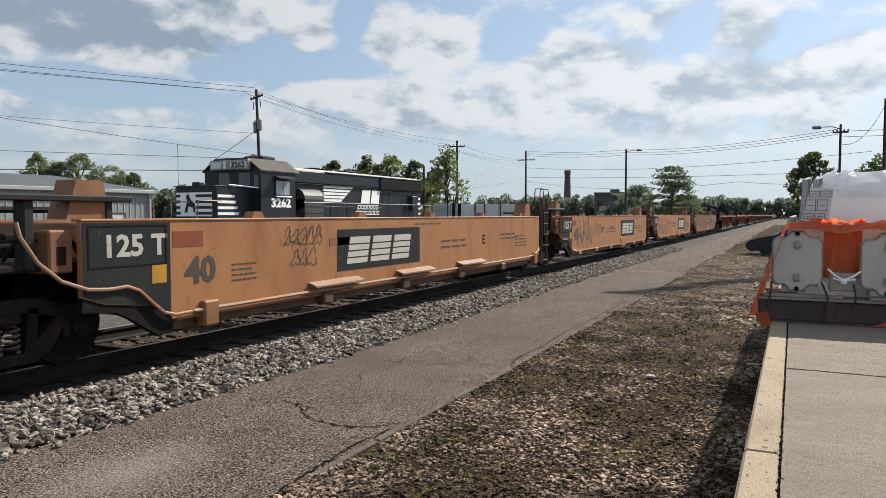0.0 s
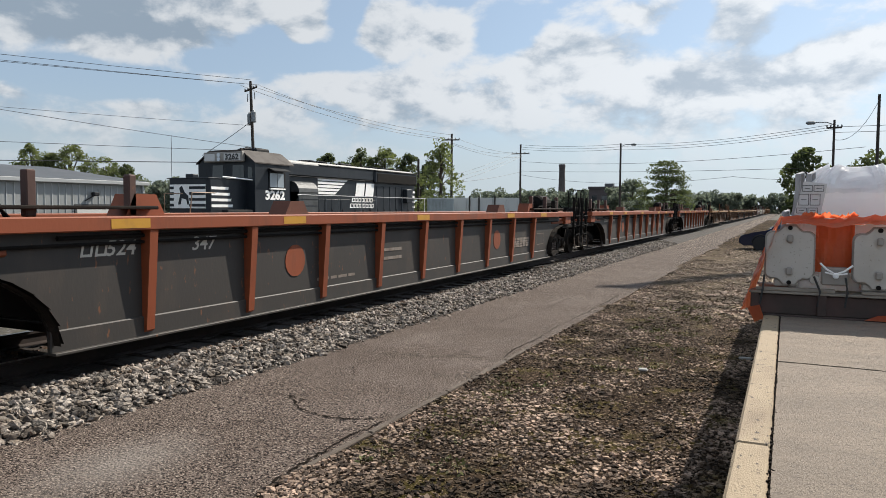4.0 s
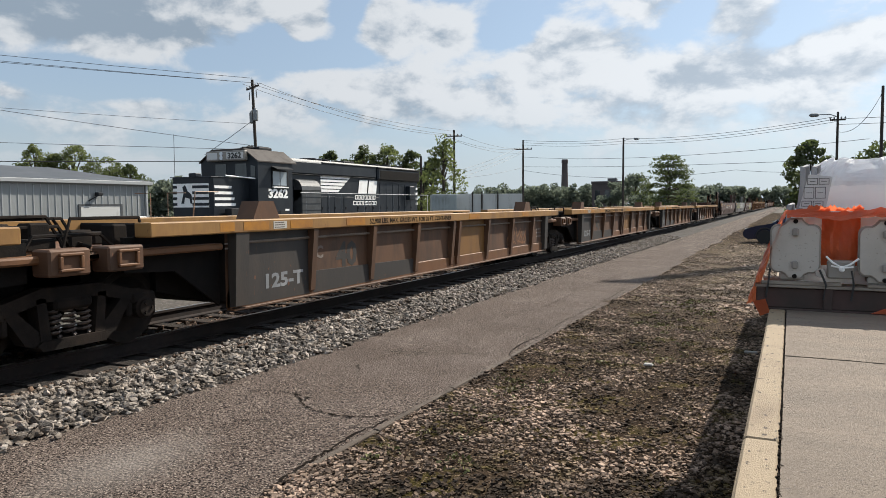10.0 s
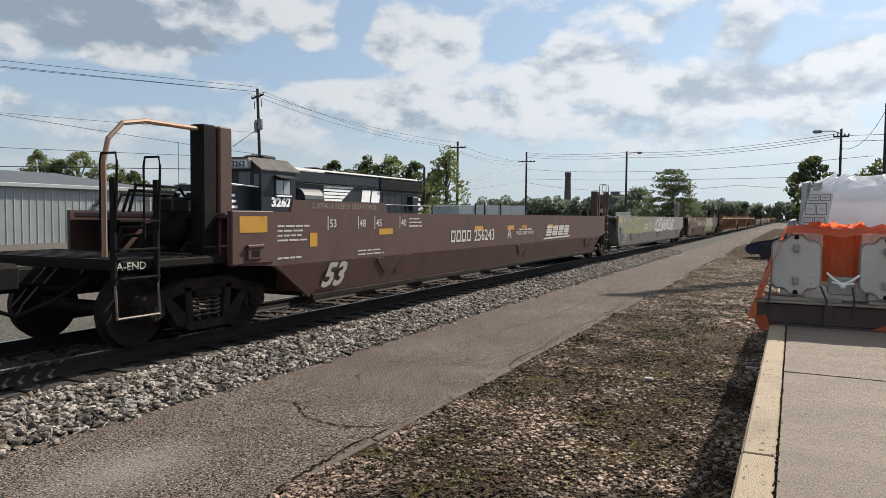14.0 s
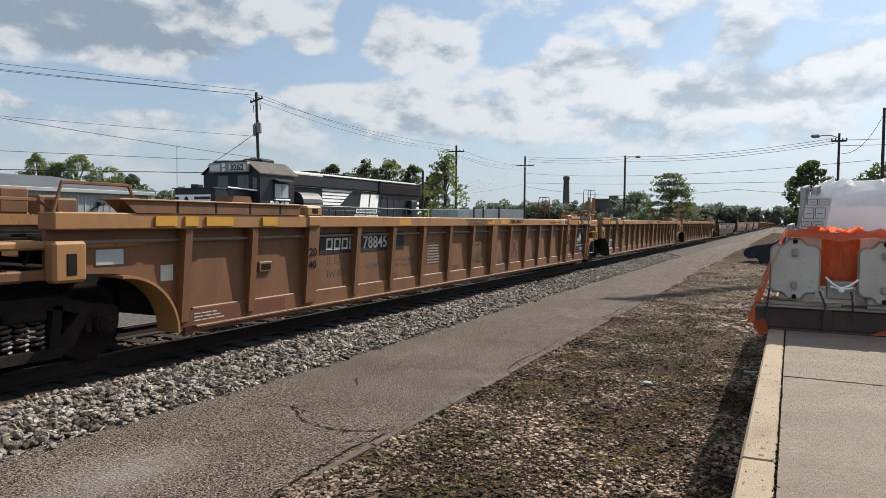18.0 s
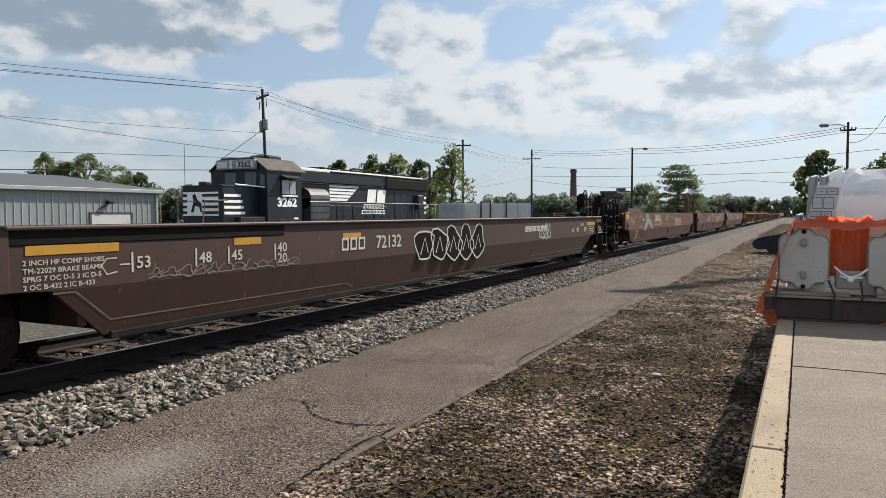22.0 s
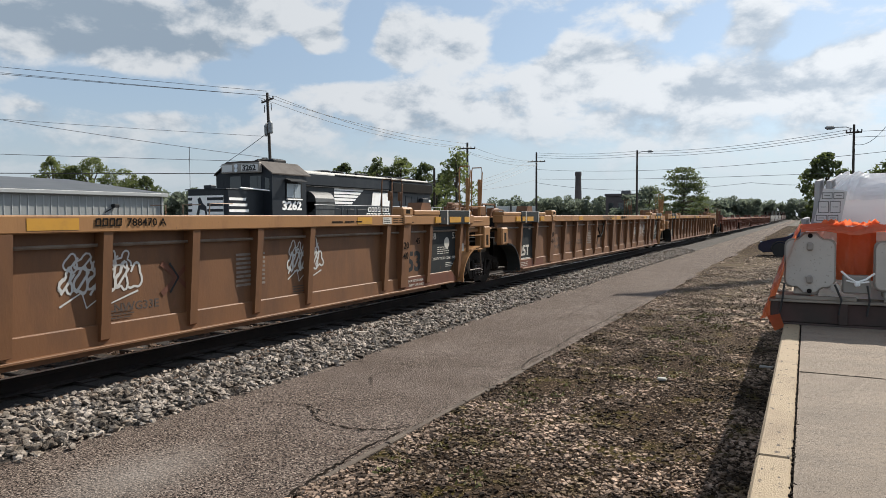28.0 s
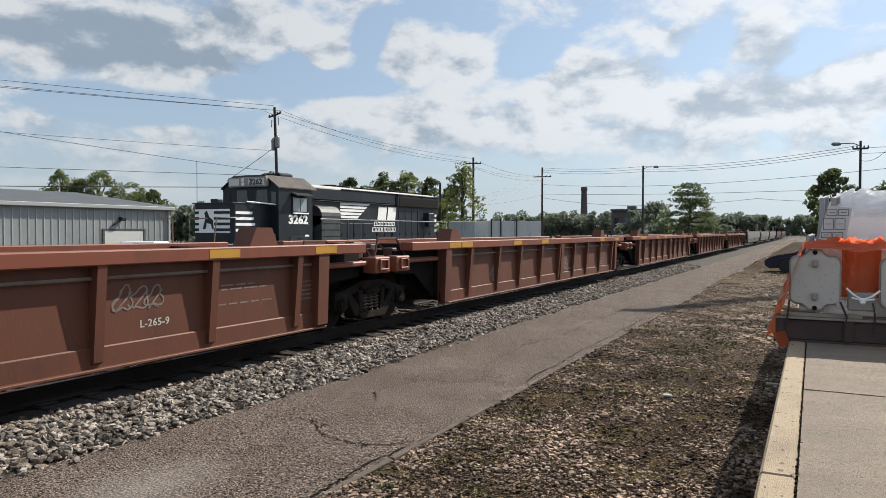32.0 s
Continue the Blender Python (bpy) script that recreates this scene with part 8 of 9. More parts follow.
def build_trees():
    for x, y, h, w, s, mt in ((-75.4, 53, 9.2, 4.6, 1, "leaf_light"), (-72.2, 55.5, 9.3, 5.4, 2, "leaf_light"), (-69.6, 57.5, 8.0, 5.2, 3, "leaf_light"), (-78.5, 50, 6.6, 3, 4, "leaf"),
                              (-42.3, 61.7, 7.9, 3.6, 5, "leaf"), (-37.8, 61, 8.0, 4.4, 6, "leaf"), (-35.7, 62, 8.3, 4.2, 7, "leaf_light"), (-33.6, 63, 7.6, 3.6, 8, "leaf"), (-40.8, 61.6, 6.8, 3.6, 21, "leaf"), (-39.4, 62.5, 7.2, 3.4, 22, "leaf_light"), (-32.0, 64, 6.8, 3.2, 23, "leaf"), (-44.6, 61, 6.2, 3.4, 24, "leaf"), (-73.8, 54, 8.3, 4.0, 25, "leaf_light"), (-67.6, 59, 7.0, 4.0, 26, "leaf")):
        tree(x, y, YARD_Z, h, w, s, mt, "sunlit broadleaf tree with an open crown behind the yard", 130, 56, 0.125, 0.14)
    tree(-26.7, 55.7, YARD_Z, 8.3, 4.4, 12, "leaf_light", "slender airy tree with gaps in its crown beside the yard", 52, 42, 0.15, 0.12, "slim")
    tree(-30.0, 58, YARD_Z, 5.2, 4.2, 13, "leaf_light", "bushy light green tree behind the locomotive", 34, 70, 0.17, 0.1)
    tree(-15.9, 108.6, 0, 8.6, 10.0, 14, "leaf", "dark layered cedar with level spreading branches", 170, 46, 0.16, 0.06, "tier")
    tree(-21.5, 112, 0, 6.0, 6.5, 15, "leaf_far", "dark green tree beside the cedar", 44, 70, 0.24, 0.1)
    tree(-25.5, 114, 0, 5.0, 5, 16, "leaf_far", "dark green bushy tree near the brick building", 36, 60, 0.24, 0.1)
    tree(1.3, 71.8, 0, 7.2, 4.6, 17, "leaf", "dark dense tree behind the sacks", 54, 80, 0.2, 0.1)
    tree(6.5, 75, 0, 7.0, 6, 18, "leaf", "dark tree further along the lot", 40, 60, 0.24, 0.1)
    for i, (x0, y0, x1, y1, h, n, sd) in enumerate(((-106, 80, -84, 98, 7.7, 90, 31), (-70, 168, -38, 176, 7.4, 110, 32), (-90, 200, -20, 210, 7.4, 110, 33), (-46, 300, -18, 306, 9.6, 110, 34), (-30, 330, 70, 332, 9.6, 190, 35), (-75, 75, -60, 95, 4.6, 22, 36))):
        r = random.Random(sd)
        cs, rs = [], []
        for k in range(n * 3):
            f = r.random()
            px, py = lerp(x0, x1, f), lerp(y0, y1, f)
            hh = h * (0.75 + 0.3 * noise.noise((f * 9, i * 3.0, 0)) + 0.12 * r.random())
            cs.append((px + r.uniform(-3, 3), py + r.uniform(-4, 4), r.uniform(0.1, 0.95) * hh))
            rs.append(h * r.uniform(0.10, 0.20))
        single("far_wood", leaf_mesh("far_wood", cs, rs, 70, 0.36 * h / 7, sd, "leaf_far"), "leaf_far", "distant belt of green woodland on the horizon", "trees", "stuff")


def wire(a, b, sag, r=0.016, n=14):
    pts = []
    for i in range(n + 1):
        t = i / n
        p = Vector(a).lerp(Vector(b), t)
        p.z -= sag * 4 * t * (1 - t)
        pts.append(p)
    g = Geo().pipe(pts, r, 4)
    return single("power_line", g, "wire", "thin dark overhead line sagging between poles", "cable", group="overhead lines")


def utility_pole(x, y, top, base, arms=(0.35,), width=2.2, label="dark timber utility pole with a crossarm", transformer=False, lamp=None, lean=0.0, r=0.15, turn=0.0):
    t = thing("utility_pole", label, "utility pole", pose(x, y, base, 0, lean, turn))
    h = top - base
    part("pole", Geo().rod((0, 0, -0.2), (0, 0, h), r, 10, r * 0.7), "pole_wood", t)
    for d in arms:
        part("crossarm", Geo().cbox(-width / 2, width / 2, -0.06, 0.06, h - d - 0.12, h - d, 0.01), "pole_wood", t)
        for k in (-0.95, -0.45, 0.45, 0.95):
            part("insulator", Geo().lathe([(h - d, 0.03), (h - d + 0.06, 0.06), (h - d + 0.12, 0.05), (h - d + 0.16, 0.02)], 8, "z", (k * width / 2, 0, 0)), "insulator", t)
    if transformer:
        for sx, dz in ((-0.42, 0.0), (0.36, 0.1)):
            part("transformer", Geo().lathe([(h - 3.35 + dz, 0.14), (h - 3.3 + dz, 0.19), (h - 2.55 + dz, 0.19), (h - 2.5 + dz, 0.14), (h - 2.35 + dz, 0.05)], 12, "z", (sx * 0.8, 0, 0)), "transformer", t, "grey can transformer")
        part("cutout", Geo().rod((-0.6, 0, h - 1.5), (-0.5, 0, h - 0.9), 0.04, 6).rod((0.6, 0, h - 1.5), (0.55, 0, h - 0.9), 0.04, 6), "insulator", t)
    if lamp:
        part("lamp_arm", Geo().pipe([(0, 0, h - lamp), (-0.5, 0, h - lamp + 0.2), (-1.3, 0, h - lamp + 0.22)], 0.035, 6), "transformer", t)
        part("lamp_head", Geo().lathe([(-0.35, 0.05), (-0.2, 0.14), (0.2, 0.13), (0.3, 0.05)], 10, "x", (-1.5, 0, h - lamp + 0.2)), "transformer", t)
    return t


def build_lines():
    utility_pole(-37.51, 44.92, 11.75, YARD_Z, (0.55,), 1.9, "tall leaning timber utility pole with grey transformers", True, r=0.15, turn=-22, lean=-3.5)
    utility_pole(-31.25, 67.8, 9.5, YARD_Z, (0.55,), 1.6, turn=20)
    utility_pole(-33.0, 94.0, 10.6, 0, (1.2,), 2.4, r=0.16, turn=10)
    utility_pole(-18.2, 87.8, 9.75, 0, (), 2, "slim timber pole with a small street lamp", lamp=0.4, turn=180)
    utility_pole(2.9, 59.6, 8.4, 0, (0.5,), 1.0, "timber utility pole with crossarms and a street lamp", lamp=0.35, r=0.11)
    utility_pole(5.6, 59.2, 10.0, 0, (), 2, "plain tall timber pole at the lot's edge", r=0.13)
    utility_pole(-29.5, 57.0, 6.2, YARD_Z, (), 2, "short dark timber post behind the locomotive", r=0.14)
    # out-of-view mast, added only to throw the shadow band across the lane
    m = thing("light_mast", "unseen tall grey mast added to cast the long shadow over the lane", "mast", pose(5.2, 38.9, -0.1))
    part("shaft", Geo().rod((0, 0, 0), (0, 0, 20.5), 0.42, 14, 0.34), "transformer", m)
    part("lamp_bar", Geo().cbox(-0.6, 0.6, -0.2, 0.2, 20.5, 20.8, 0.05), "transformer", m)
    A, B, C, D, E = (-38.2, 45.2, 11.4), (-31.25, 67.8, 8.9), (-33.0, 94.0, 10.4), (-18.2, 87.8, 9.4), (2.9, 59.6, 7.9)
    for z0, z1, s in ((12.9, 11.85, 0), (12.4, 11.55, -0.8), (12.0, 11.45, 0.8)):
        wire((-52.6 - 28.8, 26.7 - 37, z0 + 1.4), (A[0] + s * 0.8, A[1] + s * 0.5, z1), 0.35)
    for dx in (-0.8, 0.8):
        wire((A[0] + dx * 0.8, A[1] + dx * 0.5, 11.4), (B[0] + dx * 0.7, B[1], 8.95), 0.7)
    wire(A, (-31.25, 67.8, 9.4), 0.5)
    wire((-67, 8.2, 13.0), (-37.5, 46.2, 6.5), 0.5)
    wire((-67, 8.2, 10.0), (-38.2, 45.2, 8.3), 0.3, 0.012)
    wire((-67, 8.2, 6.4), (-38.2, 45.2, 6.3), 0.05)
    wire((-67, 8.2, 4.6), (-38.2, 45.2, 5.4), 0.1, 0.028)
    wire((-38.2, 45.2, 8.6), (-40.5, 42.3, 5.8), 0.05, 0.02)
    for dz, dx in ((0, -0.8), (0.05, 0.8), (-0.5, 0.2)):
        wire((B[0] + dx, B[1], B[2] + dz), (C[0] + dx, C[1], 9.4 + dz), 0.5)
        wire((C[0] + dx, C[1], 9.5 + dz), (-30 + dx, 62, 4.5 + dz), 0.3)
    for dz in (0.15, -0.15, -0.45):
        wire((C[0], C[1], 10.4 + dz), (D[0], D[1], 9.5 + dz), 0.25)
        wire((D[0], D[1], 9.5 + dz), (E[0], E[1], 8.0 + dz * 0.6), 0.45)
    wire((C[0], C[1], 8.3), (E[0] + 2, E[1], 6.4), 0.7)
    wire((C[0], C[1], 7.0), (1.0, 64, 5.2), 0.2)
    wire((C[0], C[1], 6.5), (-5.0, 78, 5.2), 0.9)
    wire((-5.0, 78, 5.2), (4, 70, 4.6), 0.2)
    wire((C[0], C[1], 6.9), (-28, 60, 4.2), 0.2)
    for dz in (0.0, -0.4):
        wire((E[0], E[1], 7.9 + dz), (30, 50, 8.2 + dz), 0.4)
    wire((2.9, 59.6, 7.0), (5.6, 59.2, 9.6), 0.9)


def build_warehouse():
    w = thing("warehouse", "pale grey ribbed metal warehouse with a dark low-pitched roof", "building", pose(0, 0, YARD_Z))
    x, y0, y1, eave, depth = -51.0, -6.0, 46.2, 4.4, 26.0
    part("wall", Geo().box(x - depth, x, y0, y1, 0, eave), "metal_wall", w, "ribbed pale metal cladding")
    g = Geo()
    k = y0 + 0.15
    while k < y1:
        g.plate([(k, 0), (k + 0.07, 0), (k + 0.07, eave - 0.3), (k, eave - 0.3)], x, x + 0.04)
        k += 0.6
    part("cladding_rib", g, "metal_trim", w)
    rise = 1.55
    part("roof", Geo().plate([(x + 0.35, eave - 0.05), (x - depth / 2, eave + rise), (x - depth - 0.35, eave - 0.05), (x - depth - 0.35, eave + 0.1), (x - depth / 2, eave + rise + 0.15), (x + 0.35, eave + 0.1)], y0 - 0.3, y1 + 0.3, "y"), "roof_metal", w, "dark grey standing-seam roof")
    part("gutter", Geo().cbox(x + 0.1, x + 0.42, y0 - 0.3, y1 + 0.3, eave - 0.22, eave + 0.08, 0.03), "metal_trim", w)
    for q in (y1 - 0.3, y1 - 15.6, y1 - 30.6, y1 - 45):
        part("downpipe", Geo().cbox(x + 0.02, x + 0.2, q, q + 0.22, 0, eave - 0.1, 0.02), "metal_trim", w)
    part("roller_door", Geo().cbox(x, x + 0.06, 39.5, 43.3, 0, 2.4, 0.02), "chalk_wall", w, "white roller door")
    part("door_frame", Geo().box(x, x + 0.09, 39.3, 39.5, 0, 2.55).box(x, x + 0.09, 43.3, 43.5, 0, 2.55).box(x, x + 0.09, 39.5, 43.3, 2.4, 2.55), "roof_metal", w)
    part("wall_lamp", Geo().cbox(x + 0.04, x + 0.5, 40.8, 41.3, 3.2, 3.5, 0.06).rod((x + 0.1, 40.2, 2.8), (x + 0.4, 41.0, 3.3), 0.05, 6), "loco_roof", w)
    part("sign", Geo().cbox(x + 0.04, x + 0.08, 16.0, 19.0, 2.7, 3.1, 0.01), "red_mark", w)


def build_far_buildings():
    w = thing("storage_wall", "long chalky white loading wall with dark streaks", "wall", pose(-22.9, 50.0, YARD_Z, 0, 0, -68))
    for k in range(5):
        part("wall_panel", Geo().cbox(-0.12, 0.12, 1.0 * k, 1.0 * k + 0.985, 0, 3.15, 0.015), "chalk_wall", w)
    for k in (1.2, 1.9, 3.1):
        part("post", Geo().cbox(0.12, 0.22, k, k + 0.1, 0, 3.3, 0.01), "pole_wood", w)
    c = thing("storage_box", "pale blue-grey weathered storage container", "container", pose(-24.6, 49.2, YARD_Z, 0, 0, -60))
    part("box", Geo().cbox(0, 2.2, -0.1, 1.75, 0, 3.1, 0.04), "teal_grey", c)
    g = Geo()
    for k in range(7):
        g.box(2.2, 2.225, 0.05 + 0.24 * k, 0.13 + 0.24 * k, 0.15, 2.95)
    part("corrugation", g, "teal_grey", c)
    s = thing("smokestack", "tall dark brick smokestack on the horizon", "chimney", pose(-69.3, 239.8, 0))
    part("shaft", Geo().lathe([(0, 1.4), (15.5, 0.95), (15.6, 1.1), (16.6, 1.1), (16.9, 0.95)], 18, "z"), "brick_far", s)
    b = thing("brick_building", "low dark brick mill building with a parapet", "building", pose(-32.4, 146, 0, 0, 0, 8))
    part("wall", Geo().box(-4.0, 2.3, 0, 12, 0, 5.9), "brick_far", b)
    part("parapet", Geo().cbox(-4.2, 2.5, -0.2, 0.5, 5.9, 6.4, 0.05), "brick_far", b)
    part("roof_unit", Geo().cbox(-1.2, 0.6, 3, 6, 5.9, 7.1, 0.05), "roof_metal", b)
    for k in range(3):
        part("window", Geo().cbox(-3.4 + 1.9 * k, -2.4 + 1.9 * k, -0.06, 0.02, 2.2, 4.6, 0.02), "glass_dark", b)
    v, fc = [], []
    n, m = 22, 22
    for j in range(m):
        for i in range(n):
            x, y = lerp(-4.5, 4.5, i / (n - 1)), lerp(-4.5, 4.5, j / (m - 1))
            r = math.hypot(x, y)
            v.append((x, y, max(-0.12, 2.0 - 0.52 * r + 0.35 * noise.noise((x, y, 2)))))
    for j in range(m - 1):
        for i in range(n - 1):
            fc.append((j * n + i, j * n + i + 1, (j + 1) * n + i + 1, (j + 1) * n + i))
    single("gravel_heap", raw_mesh("gravel_heap", v, fc), "ground", "heap of pale grey crushed stone on the lot", "gravel heap", "stuff", at=pose(1.6, 52, 0))


def build_loco():
    L = thing("locomotive", "parked black diesel locomotive with white stripes and a low nose", "locomotive", pose(-21.55, 0, -0.30))
    H = 1.55    # half width of cab
    W = 1.0     # half width of hood
    deck = 1.72
    F = 18.2    # front of the deck
    part("underframe", Geo().cbox(-1.5, 1.5, F, 39.2, deck - 0.28, deck, 0.02), "loco_black", L)
    part("fuel_tank", Geo().cbox(-1.35, 1.35, 25.5, 31.5, 0.35, 1.3, 0.12), "loco_black", L)
    for ty in (22.5, 34.6):
        t = part("truck", Geo().cbox(-1.25, 1.25, ty - 2.4, ty + 2.4, 0.55, 1.0, 0.06), "steel_dark", L, "six-wheel truck")
        for k in (-1.7, 0, 1.7):
            for sx in (0.8, -0.9):
                part("wheel", Geo().lathe([(sx, 0.2), (sx + 0.02, 0.5), (sx + 0.12, 0.51)], 20, "x", (0, ty + k, 0.5)), "wheel_steel", t)
    # nose
    nose = [(-0.95, 19.6), (0.95, 19.6), (1.08, 19.75), (1.08, 22.4), (-1.08, 22.4), (-1.08, 19.75)]
    part("nose", Geo().plate(nose, deck, 3.33, "z"), "loco_black", L, "low short hood")
    part("nose_top", Geo().cbox(-1.1, 1.1, 19.58, 22.4, 3.33, 3.37, 0.01), "loco_black", L)
    part("nose_plate", Geo().plate([(-0.94, 2.15), (0.94, 2.15), (0.94, 3.1), (-0.94, 3.1)], 19.585, 19.597, "y"), "loco_white", L, "white nose panel")
    for k in range(4):
        part("nose_stripe", Geo().plate([(0.1, 2.22 + 0.23 * k), (0.95, 2.22 + 0.23 * k), (0.95, 2.33 + 0.23 * k), (0.1, 2.33 + 0.23 * k)], 19.575, 19.583, "y"), "loco_black", L)
        part("nose_stripe", Geo().plate([(-0.95, 2.22 + 0.23 * k), (-0.72, 2.22 + 0.23 * k), (-0.72, 2.33 + 0.23 * k), (-0.95, 2.33 + 0.23 * k)], 19.575, 19.583, "y"), "loco_black", L)
    part("nose_emblem", Geo().plate([(-0.5, 2.3), (-0.35, 2.3), (-0.3, 2.55), (-0.05, 2.5), (0.0, 2.3), (0.08, 2.3), (0.05, 2.65), (-0.15, 2.8), (-0.28, 3.05), (-0.42, 2.95), (-0.35, 2.75)], 19.574, 19.583, "y"), "loco_black", L, "black rearing animal silhouette emblem")
    for k in range(4):
        z = 2.20 + 0.235 * k
        part("side_stripe", Geo().plate([(19.8, z), (21.3 - 0.1 * k, z), (21.35 - 0.1 * k, z + 0.11), (19.8, z + 0.11)], 1.082, 1.088), "loco_white", L, "white nose stripe")
    part("nose_rail_light", Geo().cbox(-0.2, 0.2, 19.7, 20.1, 3.37, 3.52, 0.03), "loco_black", L)
    # cab: sides, front with windscreens, roof with number board
    body = [(-H, deck), (H, deck), (H, 4.05), (0.85, 4.56), (-0.85, 4.56), (-H, 4.05)]
    part("cab", Geo().plate(body, 22.4, 25.2, "y"), "loco_black", L, "black driving cab")
    part("cab_roof", Geo().plate([(H + 0.06, 4.03), (0.87, 4.55), (-0.87, 4.55), (-H - 0.06, 4.03), (-H - 0.06, 4.08), (-0.87, 4.61), (0.87, 4.61), (H + 0.06, 4.08)], 22.3, 25.35, "y"), "cab_roof", L, "sloped cab roof, its sunlit tan put into the colour")
    nb = part("number_board", Geo().cbox(-1.05, 1.05, 22.12, 22.38, 4.10, 4.52, 0.03), "casting_dark", L, "grey number board with headlights")
    part("number_plate_back", Geo().plate([(0.08, 4.17), (0.98, 4.17), (0.98, 4.45), (0.08, 4.45)], 22.112, 22.118, "y"), "paper", nb)
    lettering("3262", 0.23, "strap", nb, 0.14, 22.106, 4.20, "number", FRONT, bold=0.010)
    part("number_plate_back", Geo().plate([(-0.98, 4.17), (-0.42, 4.17), (-0.42, 4.45), (-0.98, 4.45)], 22.112, 22.118, "y"), "paper", nb)
    for z in (4.22, 4.40):
        part("headlight", Geo().lathe([(22.08, 0.06), (22.08, 0.085), (22.14, 0.09)], 12, "y", (-0.2, 0, z)), "lamp_glass", L)
    for sx in (-0.75, 0.35):
        part("windscreen", Geo().plate([(sx, 3.42), (sx + 0.62, 3.42), (sx + 0.60, 3.98), (sx + 0.02, 3.98)], 22.385, 22.397, "y"), "glass_dark", L)
    part("windscreen", Geo().plate([(1.18, 3.42), (1.42, 3.42), (1.42, 3.85), (1.18, 3.9)], 22.385, 22.397, "y"), "glass_dark", L)
    part("front_door", Geo().plate([(-1.45, 1.8), (-1.12, 1.8), (-1.12, 3.8), (-1.45, 3.8)], 22.385, 22.395, "y"), "loco_black", L)
    for k in range(2):
        q = 23.55 + 0.62 * k
        part("side_window", Geo().cbox(H, H + 0.012, q, q + 0.57, 3.02, 3.72, 0.004), "window_bright", L)
    part("window_frame", Geo().box(H, H + 0.03, 23.45, 23.53, 3.02, 3.72).box(H, H + 0.03, 24.72, 24.8, 3.02, 3.72).box(H, H + 0.03, 23.53, 24.72, 3.67, 3.72).box(H, H + 0.03, 23.53, 24.72, 3.02, 3.07), "loco_roof", L)
    part("arm_rest", Geo().cbox(H, H + 0.09, 23.5, 24.75, 2.96, 3.02, 0.01), "loco_white", L)
    part("sunshade", Geo().plate([(H + 0.02, 3.86), (H + 0.34, 3.74), (H + 0.34, 3.77), (H + 0.02, 3.89)], 23.4, 24.8, "y"), "loco_roof", L, "hinged window sunshade")
    lettering("3262", 0.36, "loco_white", L, H + 0.012, 23.16, 2.55, "number", squeeze=1.15, bold=0.018)
    part("cab_stencil", Geo().plate([(24.55, 1.98), (24.9, 1.98), (24.9, 2.06), (24.55, 2.06)], H, H + 0.004), "loco_white", L)
    part("cab_grille", Geo().cbox(H, H + 0.02, 23.3, 24.0, 1.75, 1.98, 0.005), "loco_roof", L)
    part("cab_grille", Geo().cbox(H, H + 0.02, 24.1, 24.7, 1.75, 1.98, 0.005), "loco_roof", L)
    g = Geo().pipe([(1.1, 20.6, 3.42), (1.4, 22.4, 3.34)], 0.03, 6)
    part("nose_handrail", g, "loco_white", L)
    part("horn", Geo().lathe([(23.2, 0.03), (23.5, 0.05), (23.7, 0.12)], 8, "y", (0.2, 0, 4.72)).lathe([(23.2, 0.03), (23.5, 0.05), (23.65, 0.10)], 8, "y", (0.4, 0, 4.72)), "loco_roof", L)
    part("roof_unit", Geo().cbox(-0.5, 0.6, 23.9, 25.0, 4.58, 4.78, 0.05), "loco_roof", L)
    part("antenna", Geo().rod((-1.0, 19.8, 3.3), (-1.0, 19.8, 5.1), 0.012, 5), "wire", L)
    # long hood
    hood = [(-W, deck), (W, deck), (W, 4.12), (0.78, 4.38), (-0.78, 4.38), (-W, 4.12)]
    part("hood", Geo().plate(hood, 25.2, 37.95, "y"), "loco_black", L, "long engine hood")
    part("hood_upper", Geo().cbox(-1.08, 1.08, 25.3, 32.58, 3.66, 4.27, 0.06), "loco_black", L)
    part("radiator", Geo().cbox(-1.16, 1.16, 32.6, 38.0, 3.56, 4.25, 0.08), "loco_black", L, "flared radiator section")
    part("radiator_grille", Geo().cbox(1.16, 1.175, 32.8, 37.8, 3.62, 4.10, 0.004), "steel_dark", L)
    part("radiator_edge", Geo().cbox(1.0, 1.20, 32.55, 38.05, 4.20, 4.27, 0.01), "loco_roof", L)
    part("hood_edge", Geo().cbox(0.9, 1.12, 27.6, 32.5, 4.235, 4.285, 0.01), "duct_grey", L)
    part("walk_ledge", Geo().cbox(0.95, 1.10, 25.4, 32.4, 3.63, 3.66, 0.01), "loco_roof", L)
    for k in range(3):
        part("fan", Geo().lathe([(4.25, 0.62), (4.48, 0.62), (4.50, 0.5), (4.44, 0.2)], 18, "z", (0, 33.6 + 1.45 * k, 0)), "loco_roof", L, "roof cooling fan")
    for k in range(2):
        part("fan", Geo().lathe([(4.35, 0.5), (4.5, 0.5), (4.52, 0.4)], 16, "z", (0, 28.0 + 1.4 * k, 0)), "loco_roof", L)
    part("exhaust", Geo().cbox(-0.4, 0.4, 30.4, 31.4, 4.3, 4.52, 0.03), "loco_roof", L)
    part("blower_duct", Geo().lathe([(25.65, 0.0), (25.65, 0.50), (27.35, 0.50), (27.35, 0.0)], 18, "y", (0.98, 0, 2.92)), "duct_grey", L, "rounded blower duct, its reflection painted as a lighter grey")
    part("blower_base", Geo().cbox(0.9, 1.47, 25.65, 27.35, deck, 2.95, 0.03), "duct_grey", L)
    for k in range(3):
        part("duct_band", Geo().box(1.47, 1.485, 25.65, 27.35, 1.98 + 0.3 * k, 2.0 + 0.3 * k), "loco_black", L)
